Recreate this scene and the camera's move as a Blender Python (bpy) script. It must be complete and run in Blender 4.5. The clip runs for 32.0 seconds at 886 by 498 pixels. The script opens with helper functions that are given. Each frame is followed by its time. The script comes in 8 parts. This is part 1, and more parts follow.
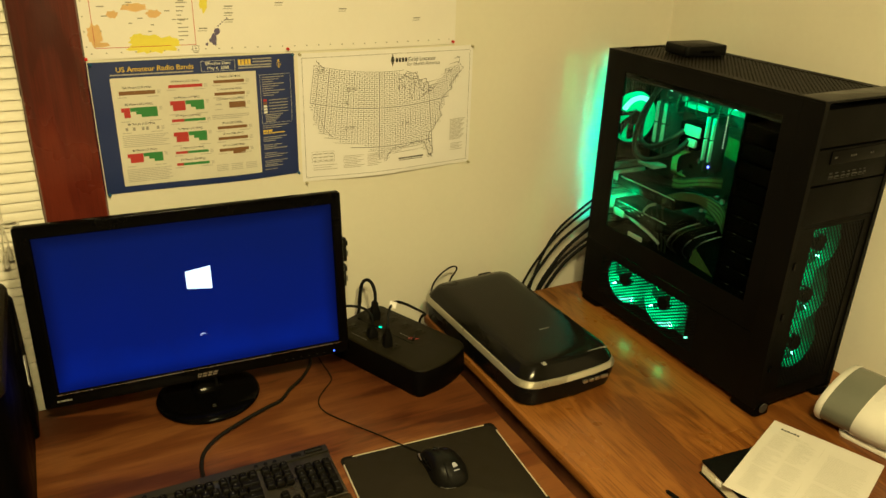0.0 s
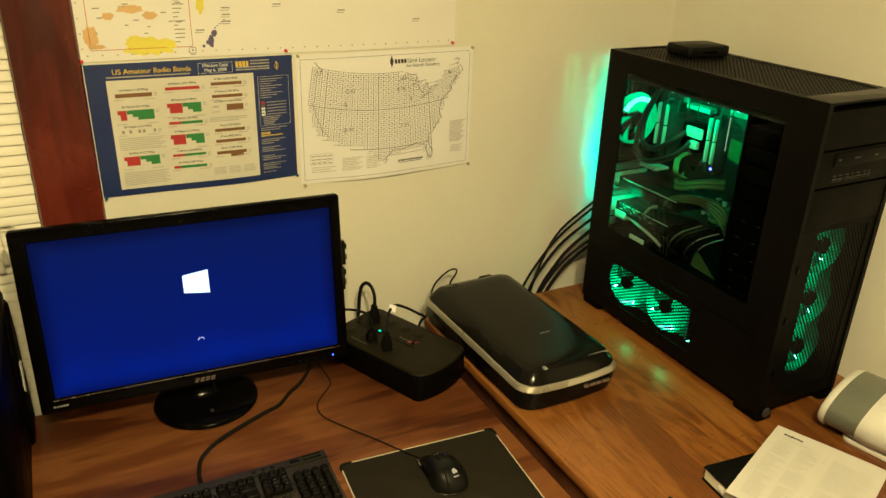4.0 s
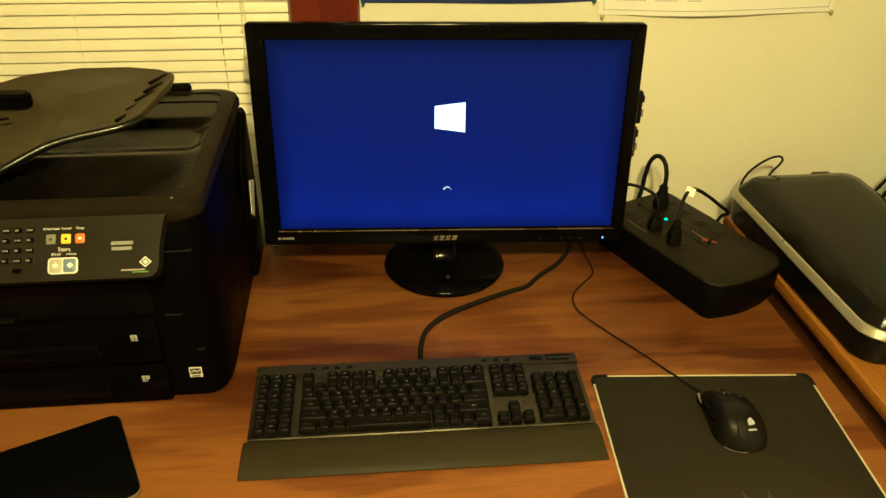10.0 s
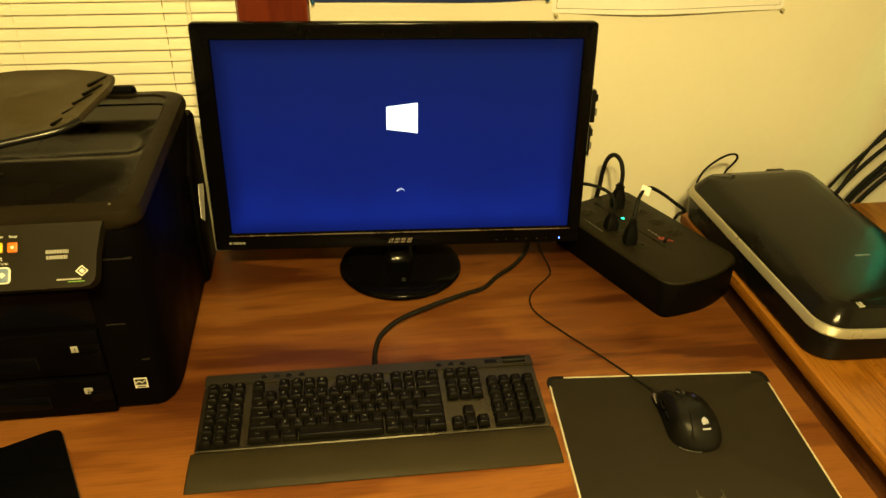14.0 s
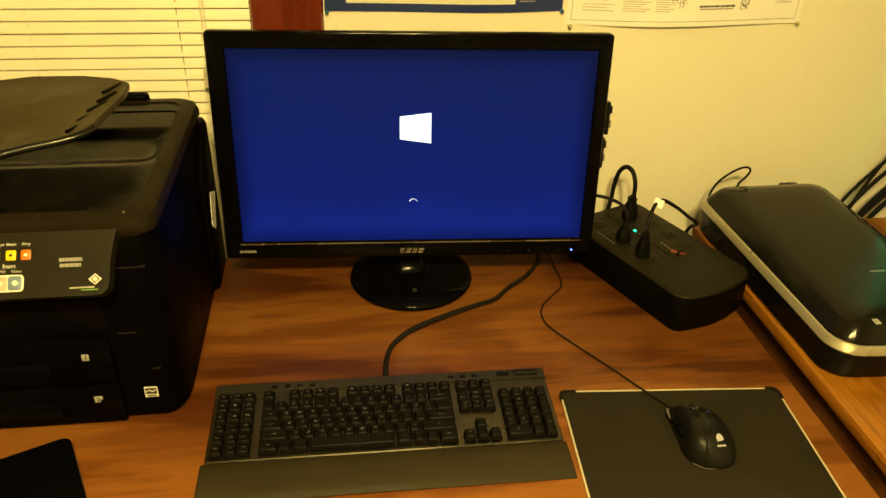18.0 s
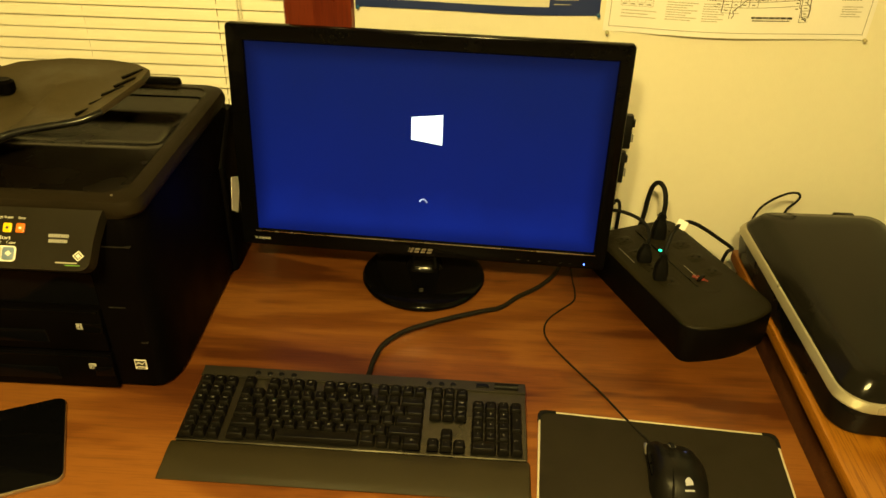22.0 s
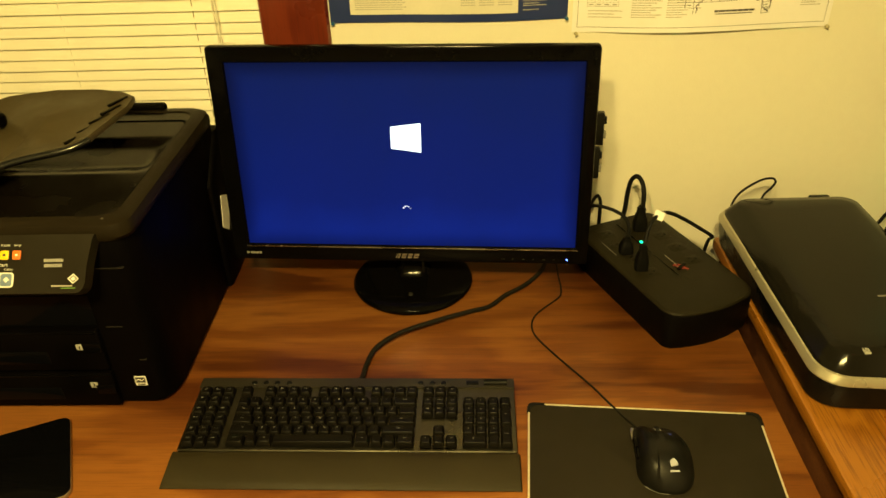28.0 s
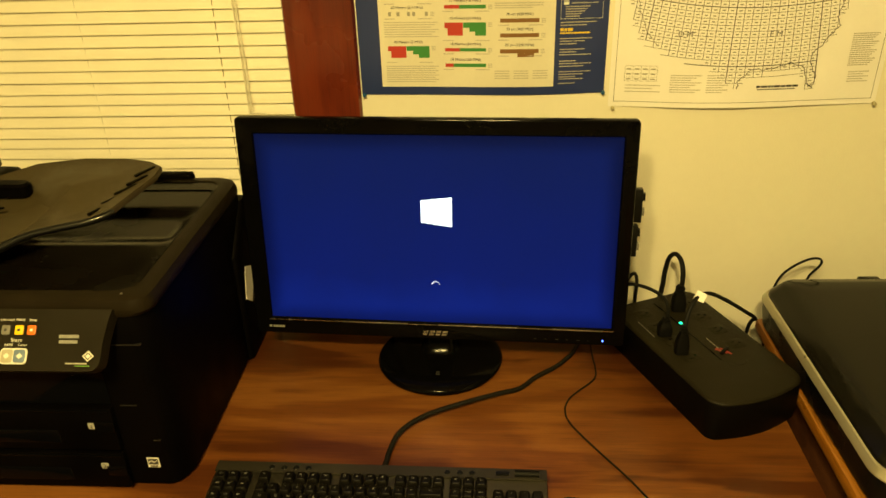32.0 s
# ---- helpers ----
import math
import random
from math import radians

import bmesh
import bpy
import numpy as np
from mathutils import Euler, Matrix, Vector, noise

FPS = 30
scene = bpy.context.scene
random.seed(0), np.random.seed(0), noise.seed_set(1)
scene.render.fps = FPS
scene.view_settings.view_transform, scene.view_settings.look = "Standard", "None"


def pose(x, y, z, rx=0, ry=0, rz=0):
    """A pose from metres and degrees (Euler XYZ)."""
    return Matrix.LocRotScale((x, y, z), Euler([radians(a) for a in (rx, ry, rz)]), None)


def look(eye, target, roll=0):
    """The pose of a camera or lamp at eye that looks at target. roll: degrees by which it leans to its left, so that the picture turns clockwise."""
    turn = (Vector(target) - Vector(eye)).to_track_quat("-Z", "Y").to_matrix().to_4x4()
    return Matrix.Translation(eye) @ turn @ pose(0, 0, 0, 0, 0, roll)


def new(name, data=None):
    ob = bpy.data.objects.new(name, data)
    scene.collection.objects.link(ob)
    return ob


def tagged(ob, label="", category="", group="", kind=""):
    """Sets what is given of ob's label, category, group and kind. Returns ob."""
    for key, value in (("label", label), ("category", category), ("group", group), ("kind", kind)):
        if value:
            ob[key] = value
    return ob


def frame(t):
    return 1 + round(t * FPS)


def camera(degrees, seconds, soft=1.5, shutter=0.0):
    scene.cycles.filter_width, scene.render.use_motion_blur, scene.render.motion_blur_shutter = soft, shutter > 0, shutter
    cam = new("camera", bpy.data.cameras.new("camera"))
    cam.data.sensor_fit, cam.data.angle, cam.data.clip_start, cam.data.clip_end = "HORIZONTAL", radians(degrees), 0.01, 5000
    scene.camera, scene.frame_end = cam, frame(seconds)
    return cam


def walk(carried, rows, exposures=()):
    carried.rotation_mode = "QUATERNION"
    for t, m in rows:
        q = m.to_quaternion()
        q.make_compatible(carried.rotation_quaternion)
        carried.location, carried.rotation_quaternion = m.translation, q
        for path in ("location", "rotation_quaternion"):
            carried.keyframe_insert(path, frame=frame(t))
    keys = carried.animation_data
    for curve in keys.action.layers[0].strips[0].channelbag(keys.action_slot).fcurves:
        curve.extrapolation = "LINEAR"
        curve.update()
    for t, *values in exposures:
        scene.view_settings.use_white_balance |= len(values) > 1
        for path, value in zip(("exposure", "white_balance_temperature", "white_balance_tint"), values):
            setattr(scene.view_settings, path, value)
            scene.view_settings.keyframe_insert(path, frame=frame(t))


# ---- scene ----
cam = camera(60.6, 32.0, shutter=0.4)
PATH = [
    (0, (-0.0747, 0.0916, 1.7936), (0.7817, 1.708, 0.9849), 1.96),
    (0.5, (-0.0692, 0.1015, 1.7904), (0.7659, 1.7257, 0.9753), 1.97),
    (1, (-0.067, 0.1049, 1.7936), (0.7587, 1.728, 0.9667), 2.04),
    (1.5, (-0.0673, 0.1057, 1.7927), (0.7598, 1.7255, 0.9607), 2.10),
    (2, (-0.069, 0.1052, 1.7911), (0.7657, 1.7205, 0.958), 2.37),
    (2.5, (-0.0792, 0.0998, 1.7966), (0.792, 1.7048, 0.9811), 2.28),
    (4.5, (-0.0385, 0.1139, 1.7941), (0.802, 1.7373, 0.9828), 1.81),
    (5, (-0.0009, 0.1348, 1.7822), (0.8208, 1.7559, 0.9475), 2.28),
    (5.5, (0.0025, 0.1392, 1.7797), (0.8219, 1.7561, 0.9345), 2.05),
    (6, (0.0102, 0.1421, 1.7773), (0.8216, 1.7613, 0.9288), 2.14),
    (6.5, (0.0051, 0.144, 1.7718), (0.7941, 1.7743, 0.9237), 1.58),
    (7, (-0.0124, 0.146, 1.7344), (0.4914, 1.8687, 0.8519), 1.19),
    (7.5, (-0.0294, 0.2038, 1.6637), (0.1808, 1.902, 0.6284), 1.99),
    (8, (-0.0329, 0.2514, 1.6266), (0.1881, 1.9467, 0.5889), 1.58),
    (8.5, (-0.0166, 0.3062, 1.6068), (0.1969, 2.0069, 0.5763), 1.47),
    (9, (-0.0087, 0.3672, 1.5826), (0.2088, 2.0627, 0.5445), 1.89),
    (9.5, (0.0029, 0.4077, 1.5615), (0.1965, 2.1012, 0.5152), 1.13),
    (10, (0.0028, 0.4155, 1.5569), (0.1908, 2.1002, 0.4956), 0.99),
    (10.5, (-0.0018, 0.414, 1.5584), (0.1845, 2.0993, 0.4978), 1.24),
    (11, (-0.0006, 0.4187, 1.5557), (0.1838, 2.1113, 0.5064), 0.60),
    (11.5, (0.0028, 0.4257, 1.5546), (0.1997, 2.1196, 0.5097), 0.67),
    (12, (0.0108, 0.4295, 1.5546), (0.2407, 2.1088, 0.493), 1.38),
    (12.5, (0.0235, 0.4251, 1.5523), (0.2911, 2.0988, 0.4907), 1.85),
    (13, (0.0357, 0.4174, 1.5572), (0.3263, 2.0884, 0.4974), 2.14),
    (13.5, (0.0384, 0.4192, 1.5578), (0.3143, 2.0955, 0.5023), 1.69),
    (14, (0.0352, 0.4294, 1.5521), (0.2958, 2.1047, 0.4912), 1.45),
    (14.5, (0.0281, 0.4391, 1.5508), (0.2847, 2.1094, 0.4811), 1.54),
    (16.5, (0.0194, 0.4547, 1.5472), (0.28, 2.1305, 0.4871), 2.25),
    (17, (0.0235, 0.4509, 1.5498), (0.2782, 2.1266, 0.4881), 2.09),
    (17.5, (0.0212, 0.4454, 1.5505), (0.2827, 2.1248, 0.4965), 2.07),
    (18, (0.0204, 0.4407, 1.5534), (0.2752, 2.1267, 0.5083), 1.99),
    (18.5, (0.0164, 0.4396, 1.5546), (0.2738, 2.1274, 0.5129), 1.82),
    (19, (0.0179, 0.4386, 1.5559), (0.2889, 2.1248, 0.515), 2.14),
    (19.5, (0.0377, 0.4186, 1.5563), (0.2891, 2.1186, 0.5333), 1.76),
    (20, (0.0648, 0.4015, 1.5607), (0.2843, 2.1112, 0.5465), 2.25),
    (20.5, (0.0654, 0.4566, 1.5747), (0.2688, 2.1649, 0.5548), 2.25),
    (21, (0.1061, 0.4837, 1.5812), (0.2628, 2.1773, 0.529), 0.89),
    (21.5, (0.1714, 0.4609, 1.5851), (0.1984, 2.1415, 0.5012), 2.51),
    (22, (0.2133, 0.4584, 1.5822), (0.1621, 2.1347, 0.4925), 1.66),
    (22.5, (0.215, 0.4734, 1.5871), (0.2184, 2.1066, 0.4327), 0.47),
    (23, (0.2004, 0.4716, 1.5873), (0.1627, 2.1052, 0.4341), -0.48),
    (23.5, (0.1946, 0.4738, 1.5886), (0.156, 2.1116, 0.4414), -1.07),
    (24, (0.1917, 0.4615, 1.5897), (0.1704, 2.1147, 0.4644), -1.37),
    (24.5, (0.1982, 0.4564, 1.5926), (0.167, 2.1132, 0.4727), -1.88),
    (26.5, (0.143, 0.4621, 1.5825), (0.1839, 2.1291, 0.4782), -0.86),
    (27, (0.1849, 0.4336, 1.5923), (0.1879, 2.1019, 0.4892), -1.27),
    (27.5, (0.2326, 0.4079, 1.5986), (0.1804, 2.0879, 0.5146), -2.32),
    (28, (0.2497, 0.4222, 1.5943), (0.1839, 2.111, 0.5249), -1.98),
    (28.5, (0.2424, 0.4308, 1.5964), (0.1563, 2.1289, 0.5435), -0.98),
    (29, (0.2309, 0.4328, 1.5983), (0.131, 2.1424, 0.5653), -0.90),
    (29.5, (0.2353, 0.4399, 1.6001), (0.1365, 2.16, 0.5845), -0.91),
    (30, (0.2418, 0.4461, 1.6026), (0.1325, 2.1748, 0.6026), -1.32),
    (30.5, (0.2349, 0.4568, 1.6003), (0.1291, 2.1923, 0.6119), -0.96),
    (31, (0.2344, 0.466, 1.5933), (0.1165, 2.2058, 0.6138), -1.13),
    (31.5, (0.2331, 0.4716, 1.5886), (0.11, 2.227, 0.6381), -1.40),
    (32, (0.237, 0.4793, 1.5933), (0.1098, 2.2454, 0.6635), -1.86),
]
LIGHTNESS = [(0.0, 0.24, 5550, 15), (1.0, 0.28, 5300, 19), (6.5, 0.25, 5300, 19), (7.2, 0.22, 5750, 18), (7.5, 0.22, 5800, 17), (8.0, 0.48, 5650, 20), (9.0, 0.65, 5650, 11), (10.5, 0.73, 6150, 3), (12.0, 0.82, 6550, 1), (14.0, 0.79, 6850, 8), (17.0, 0.75, 7100, 7), (24.5, 0.75, 7100, 4), (28.0, 0.72, 6850, 5), (31.0, 0.63, 6700, 6), (32.0, 0.56, 6900, 7)]
walk(cam, [(t, look(eye, target, roll)) for t, eye, target, roll in PATH], LIGHTNESS)

# ---------------------------------------------------------------- light
world = bpy.data.worlds.new("night")
scene.world = world
world.use_nodes = True
world.node_tree.nodes["Background"].inputs[0].default_value = (0.01, 0.012, 0.02, 1)
world.node_tree.nodes["Background"].inputs[1].default_value = 0.2

LAMP = (0.045, 0.0, 2.315)
WARM = (1.0, 0.755, 0.25)


def area_lamp(name, m, size, power, colour, shape="DISK", size_y=None, spread=180.0):
    d = bpy.data.lights.new(name, "AREA")
    d.shape, d.size, d.energy, d.color = shape, size, power, colour
    d.spread = radians(spread)
    if size_y:
        d.size_y = size_y
    o = new(name, d)
    o.matrix_world = m
    return o


for dx, dy, power in ((-0.13, 0.03, 17.5), (0.13, -0.03, 27.5)):
    bulb = (LAMP[0] + dx, LAMP[1] + dy, LAMP[2])
    area_lamp("ceiling_lamp_light", look(bulb, (0.1, 0.6, 0.0)), 0.13, power, WARM)

# ---------------------------------------------------------------- mesh tools
def empty(name, m=None, label="", category="", group="", kind=""):
    e = new(name)
    e.empty_display_size = 0.05
    if m is not None:
        e.matrix_basis = m
    return tagged(e, label, category, group, kind)


def mesh_of(bm, mats, smooth=True):
    me = bpy.data.meshes.new("mesh")
    bmesh.ops.recalc_face_normals(bm, faces=bm.faces[:])
    if smooth:
        for f in bm.faces:
            f.smooth = True
        for e in bm.edges:
            if len(e.link_faces) == 2 and e.calc_face_angle() > 0.6:
                e.smooth = False
    bm.to_mesh(me)
    bm.free()
    for m in mats if isinstance(mats, (list, tuple)) else [mats]:
        me.materials.append(m)
    return me


def part(name, bm, material, parent=None, label="", m=None, smooth=True):
    """Links a bmesh (or a mesh) as one mesh object under a thing or a part."""
    me = bm if isinstance(bm, bpy.types.Mesh) else mesh_of(bm, material, smooth)
    o = new(name, me)
    o.parent = parent
    if m is not None:
        o.matrix_basis = m
    return tagged(o, label)


def thing(name, bm, material, label, category, m=None, group="", kind="", smooth=True):
    o = part(name, bm, material, None, label, m, smooth)
    return tagged(o, label, category, group, kind)


def B():
    return bmesh.new()


def box(bm, x0, x1, y0, y1, z0, z1, m=None, mi=0):
    c = [Vector((x, y, z)) for z in (z0, z1) for x, y in ((x0, y0), (x1, y0), (x1, y1), (x0, y1))]
    v = [bm.verts.new(m @ p if m is not None else p) for p in c]
    for q in ((3, 2, 1, 0), (4, 5, 6, 7), (0, 1, 5, 4), (1, 2, 6, 5), (2, 3, 7, 6), (3, 0, 4, 7)):
        bm.faces.new([v[i] for i in q]).material_index = mi
    return bm


def rr(x0, x1, y0, y1, r, n=4):
    """A rectangle with round corners, counter-clockwise."""
    r = max(min(r, (x1 - x0) / 2 - 1e-5, (y1 - y0) / 2 - 1e-5), 1e-5)
    out = []
    for cx, cy, a in ((x1 - r, y1 - r, 0), (x0 + r, y1 - r, 90), (x0 + r, y0 + r, 180), (x1 - r, y0 + r, 270)):
        for k in range(n + 1):
            t = radians(a + 90 * k / n)
            out.append((cx + r * math.cos(t), cy + r * math.sin(t)))
    return out


def loft(bm, rings, caps=(True, True), closed=True, m=None, mi=0):
    rows = []
    for ring in rings:
        rows.append([bm.verts.new(m @ Vector(p) if m is not None else Vector(p)) for p in ring])
    n = len(rows[0])
    for a, b in zip(rows, rows[1:]):
        for k in range(n if closed else n - 1):
            j = (k + 1) % n
            bm.faces.new((a[k], a[j], b[j], b[k])).material_index = mi
    if caps[0]:
        bm.faces.new(rows[0][::-1]).material_index = mi
    if caps[1]:
        bm.faces.new(rows[-1]).material_index = mi
    return rows


def rbox(bm, x0, x1, y0, y1, z0, z1, r=0.01, b=0.002, n=4, m=None, mi=0):
    """A block with round upright corners (r) and eased upper and lower edges (b)."""
    def ring(i, z):
        return [(x, y, z) for x, y in rr(x0 + i, x1 - i, y0 + i, y1 - i, max(r - i, 1e-4), n)]
    q = b * 0.3
    loft(bm, [ring(b, z0), ring(q, z0 + q), ring(0, z0 + b), ring(0, z1 - b), ring(q, z1 - q), ring(b, z1)], m=m, mi=mi)
    return bm


def cyl(bm, c, r, h, n=24, axis="z", b=0.0, r2=None, m=None, mi=0):
    r2 = r if r2 is None else r2
    def ring(rad, z):
        out = []
        for k in range(n):
            a = 2 * math.pi * k / n
            p = (rad * math.cos(a), rad * math.sin(a), z)
            p = {"z": p, "y": (p[0], p[2], p[1]), "x": (p[2], p[0], p[1])}[axis]
            out.append((c[0] + p[0], c[1] + p[1], c[2] + p[2]))
        return out
    rings = [ring(r - b, 0), ring(r, b), ring(r2, h - b), ring(r2 - b, h)] if b else [ring(r, 0), ring(r2, h)]
    loft(bm, rings, m=m, mi=mi)
    return bm


def smooth_path(pts, k=6):
    pts = [Vector(p) for p in pts]
    out = []
    for i in range(len(pts) - 1):
        p0, p1, p2, p3 = pts[max(i - 1, 0)], pts[i], pts[i + 1], pts[min(i + 2, len(pts) - 1)]
        for j in range(k):
            t = j / k
            out.append(0.5 * (2 * p1 + (p2 - p0) * t + (2 * p0 - 5 * p1 + 4 * p2 - p3) * t * t + (3 * p1 - p0 - 3 * p2 + p3) * t ** 3))
    return out + [pts[-1]]


def tube(bm, pts, r, n=8, k=6, m=None, mi=0):
    path = smooth_path(pts, k)
    up = Vector((0, 0, 1))
    rings, side = [], None
    for i, p in enumerate(path):
        d = (path[min(i + 1, len(path) - 1)] - path[max(i - 1, 0)]).normalized()
        if side is None:
            side = d.cross(up if abs(d.z) < 0.9 else Vector((1, 0, 0))).normalized()
        side = (side - d * side.dot(d)).normalized()
        other = d.cross(side)
        rad = r[0] + (r[1] - r[0]) * i / (len(path) - 1) if isinstance(r, tuple) else r
        rings.append([p + rad * (math.cos(2 * math.pi * a / n) * side + math.sin(2 * math.pi * a / n) * other) for a in range(n)])
    loft(bm, rings, m=m, mi=mi)
    return bm


def torus(bm, c, R, r, n=32, q=8, axis="z", mi=0, a0=0.0, a1=360.0):
    full = a1 - a0 >= 360
    rings = []
    for k in range(n if full else n + 1):
        a = radians(a0 + (a1 - a0) * k / n)
        ring = []
        for j in range(q):
            t = 2 * math.pi * j / q
            p = ((R + r * math.cos(t)) * math.cos(a), (R + r * math.cos(t)) * math.sin(a), r * math.sin(t))
            p = {"z": p, "y": (p[0], p[2], p[1]), "x": (p[2], p[0], p[1])}[axis]
            ring.append((c[0] + p[0], c[1] + p[1], c[2] + p[2]))
        rings.append(ring)
    if full:
        rings.append(rings[0])
        loft(bm, rings, caps=(False, False), mi=mi)
        bmesh.ops.remove_doubles(bm, verts=bm.verts[:], dist=1e-6)
    else:
        loft(bm, rings, mi=mi)
    return bm


def grid(bm, f, nu, nv, mi=0):
    rows = [[bm.verts.new(f(u / nu, v / nv)) for u in range(nu + 1)] for v in range(nv + 1)]
    for a, b in zip(rows, rows[1:]):
        for k in range(nu):
            bm.faces.new((a[k], a[k + 1], b[k + 1], b[k])).material_index = mi
    return rows


# Lettering: every word is turned into a flat mesh once, one unit high.
WORDS = {}


def letter(words):
    made = []
    for w in sorted(set(words)):
        c = bpy.data.curves.new("lettering", "FONT")
        c.body, c.size, c.align_x, c.align_y, c.resolution_u = w, 1.0, "CENTER", "CENTER", 3
        made.append((w, new("lettering", c)))
    dg = bpy.context.evaluated_depsgraph_get()
    dg.update()
    for w, o in made:
        WORDS[w] = bpy.data.meshes.new_from_object(o.evaluated_get(dg))
    for w, o in made:
        c = o.data
        bpy.data.objects.remove(o)
        bpy.data.curves.remove(c)


def word(bm, w, cx, cy, h, put, mi=0, wide=1.0, bold=0.0):
    """Adds a word to bm, in the plane that put(u, v) gives."""
    me = WORDS[w]
    for dx in ((0.0, bold) if bold else (0.0,)):
        vs = [bm.verts.new(put(cx + (v.co.x * wide + dx) * h, cy + v.co.y * h)) for v in me.vertices]
        for p in me.polygons:
            try:
                bm.faces.new([vs[i] for i in p.vertices]).material_index = mi
            except ValueError:
                pass

# ---------------------------------------------------------------- materials
def nodes_of(name):
    m = bpy.data.materials.new(name)
    m.use_nodes = True
    t = m.node_tree
    return m, t, t.nodes["Principled BSDF"]


def link(t, a, ao, b, bi):
    t.links.new(a.outputs[ao], b.inputs[bi])


def noise_node(t, coord, scale, detail=4.0, rough=0.55, stretch=None):
    n = t.nodes.new("ShaderNodeTexNoise")
    n.inputs["Scale"].default_value, n.inputs["Detail"].default_value, n.inputs["Roughness"].default_value = scale, detail, rough
    if stretch:
        mp = t.nodes.new("ShaderNodeMapping")
        mp.inputs["Scale"].default_value = stretch
        link(t, coord, "Object", mp, "Vector")
        link(t, mp, 0, n, "Vector")
    else:
        link(t, coord, "Object", n, "Vector")
    return n


def ramp(t, src, out, stops):
    r = t.nodes.new("ShaderNodeValToRGB")
    while len(r.color_ramp.elements) < len(stops):
        r.color_ramp.elements.new(0.5)
    for e, (p, c) in zip(r.color_ramp.elements, stops):
        e.position, e.color = p, (*c, 1) if len(c) == 3 else c
    link(t, src, out, r, "Fac")
    return r


def paint(name, col, rough=0.5, metal=0.0, var=0.12, fine=180.0, coarse=9.0, bump=0.1, bump_scale=900.0, spec=0.5, coat=0.0, rough_var=0.12):
    """Paint, plastic or metal with a slight grain and larger, faint unevenness and smudges."""
    m, t, p = nodes_of(name)
    co = t.nodes.new("ShaderNodeTexCoord")
    a, b = noise_node(t, co, fine), noise_node(t, co, coarse, 3.0)
    mix = t.nodes.new("ShaderNodeMath")
    mix.operation = "MULTIPLY_ADD"
    link(t, a, "Fac", mix, 0)
    mix.inputs[1].default_value = 0.4
    link(t, b, "Fac", mix, 2)
    lo, hi = [max(c * (1 - var), 0) for c in col], [min(c * (1 + var), 1) for c in col]
    r = ramp(t, mix, 0, [(0.45, lo), (0.95, hi)])
    link(t, r, "Color", p, "Base Color")
    rg = t.nodes.new("ShaderNodeMapRange")
    link(t, b, "Fac", rg, "Value")
    rg.inputs["From Min"].default_value, rg.inputs["From Max"].default_value = 0.3, 0.7
    rg.inputs["To Min"].default_value, rg.inputs["To Max"].default_value = max(rough - rough_var, 0.02), min(rough + rough_var, 1)
    link(t, rg, "Result", p, "Roughness")
    p.inputs["Metallic"].default_value = metal
    p.inputs["Specular IOR Level"].default_value = spec
    p.inputs["Coat Weight"].default_value = coat
    if bump:
        bn = noise_node(t, co, bump_scale, 2.0)
        bp = t.nodes.new("ShaderNodeBump")
        bp.inputs["Strength"].default_value, bp.inputs["Distance"].default_value = bump, 0.001
        link(t, bn, "Fac", bp, "Height")
        link(t, bp, "Normal", p, "Normal")
    return m


def glow(name, col, power, base=(0.02, 0.02, 0.02)):
    m, t, p = nodes_of(name)
    p.inputs["Base Color"].default_value = (*base, 1)
    p.inputs["Emission Color"].default_value, p.inputs["Emission Strength"].default_value = (*col, 1), power
    p.inputs["Roughness"].default_value = 0.3
    return m


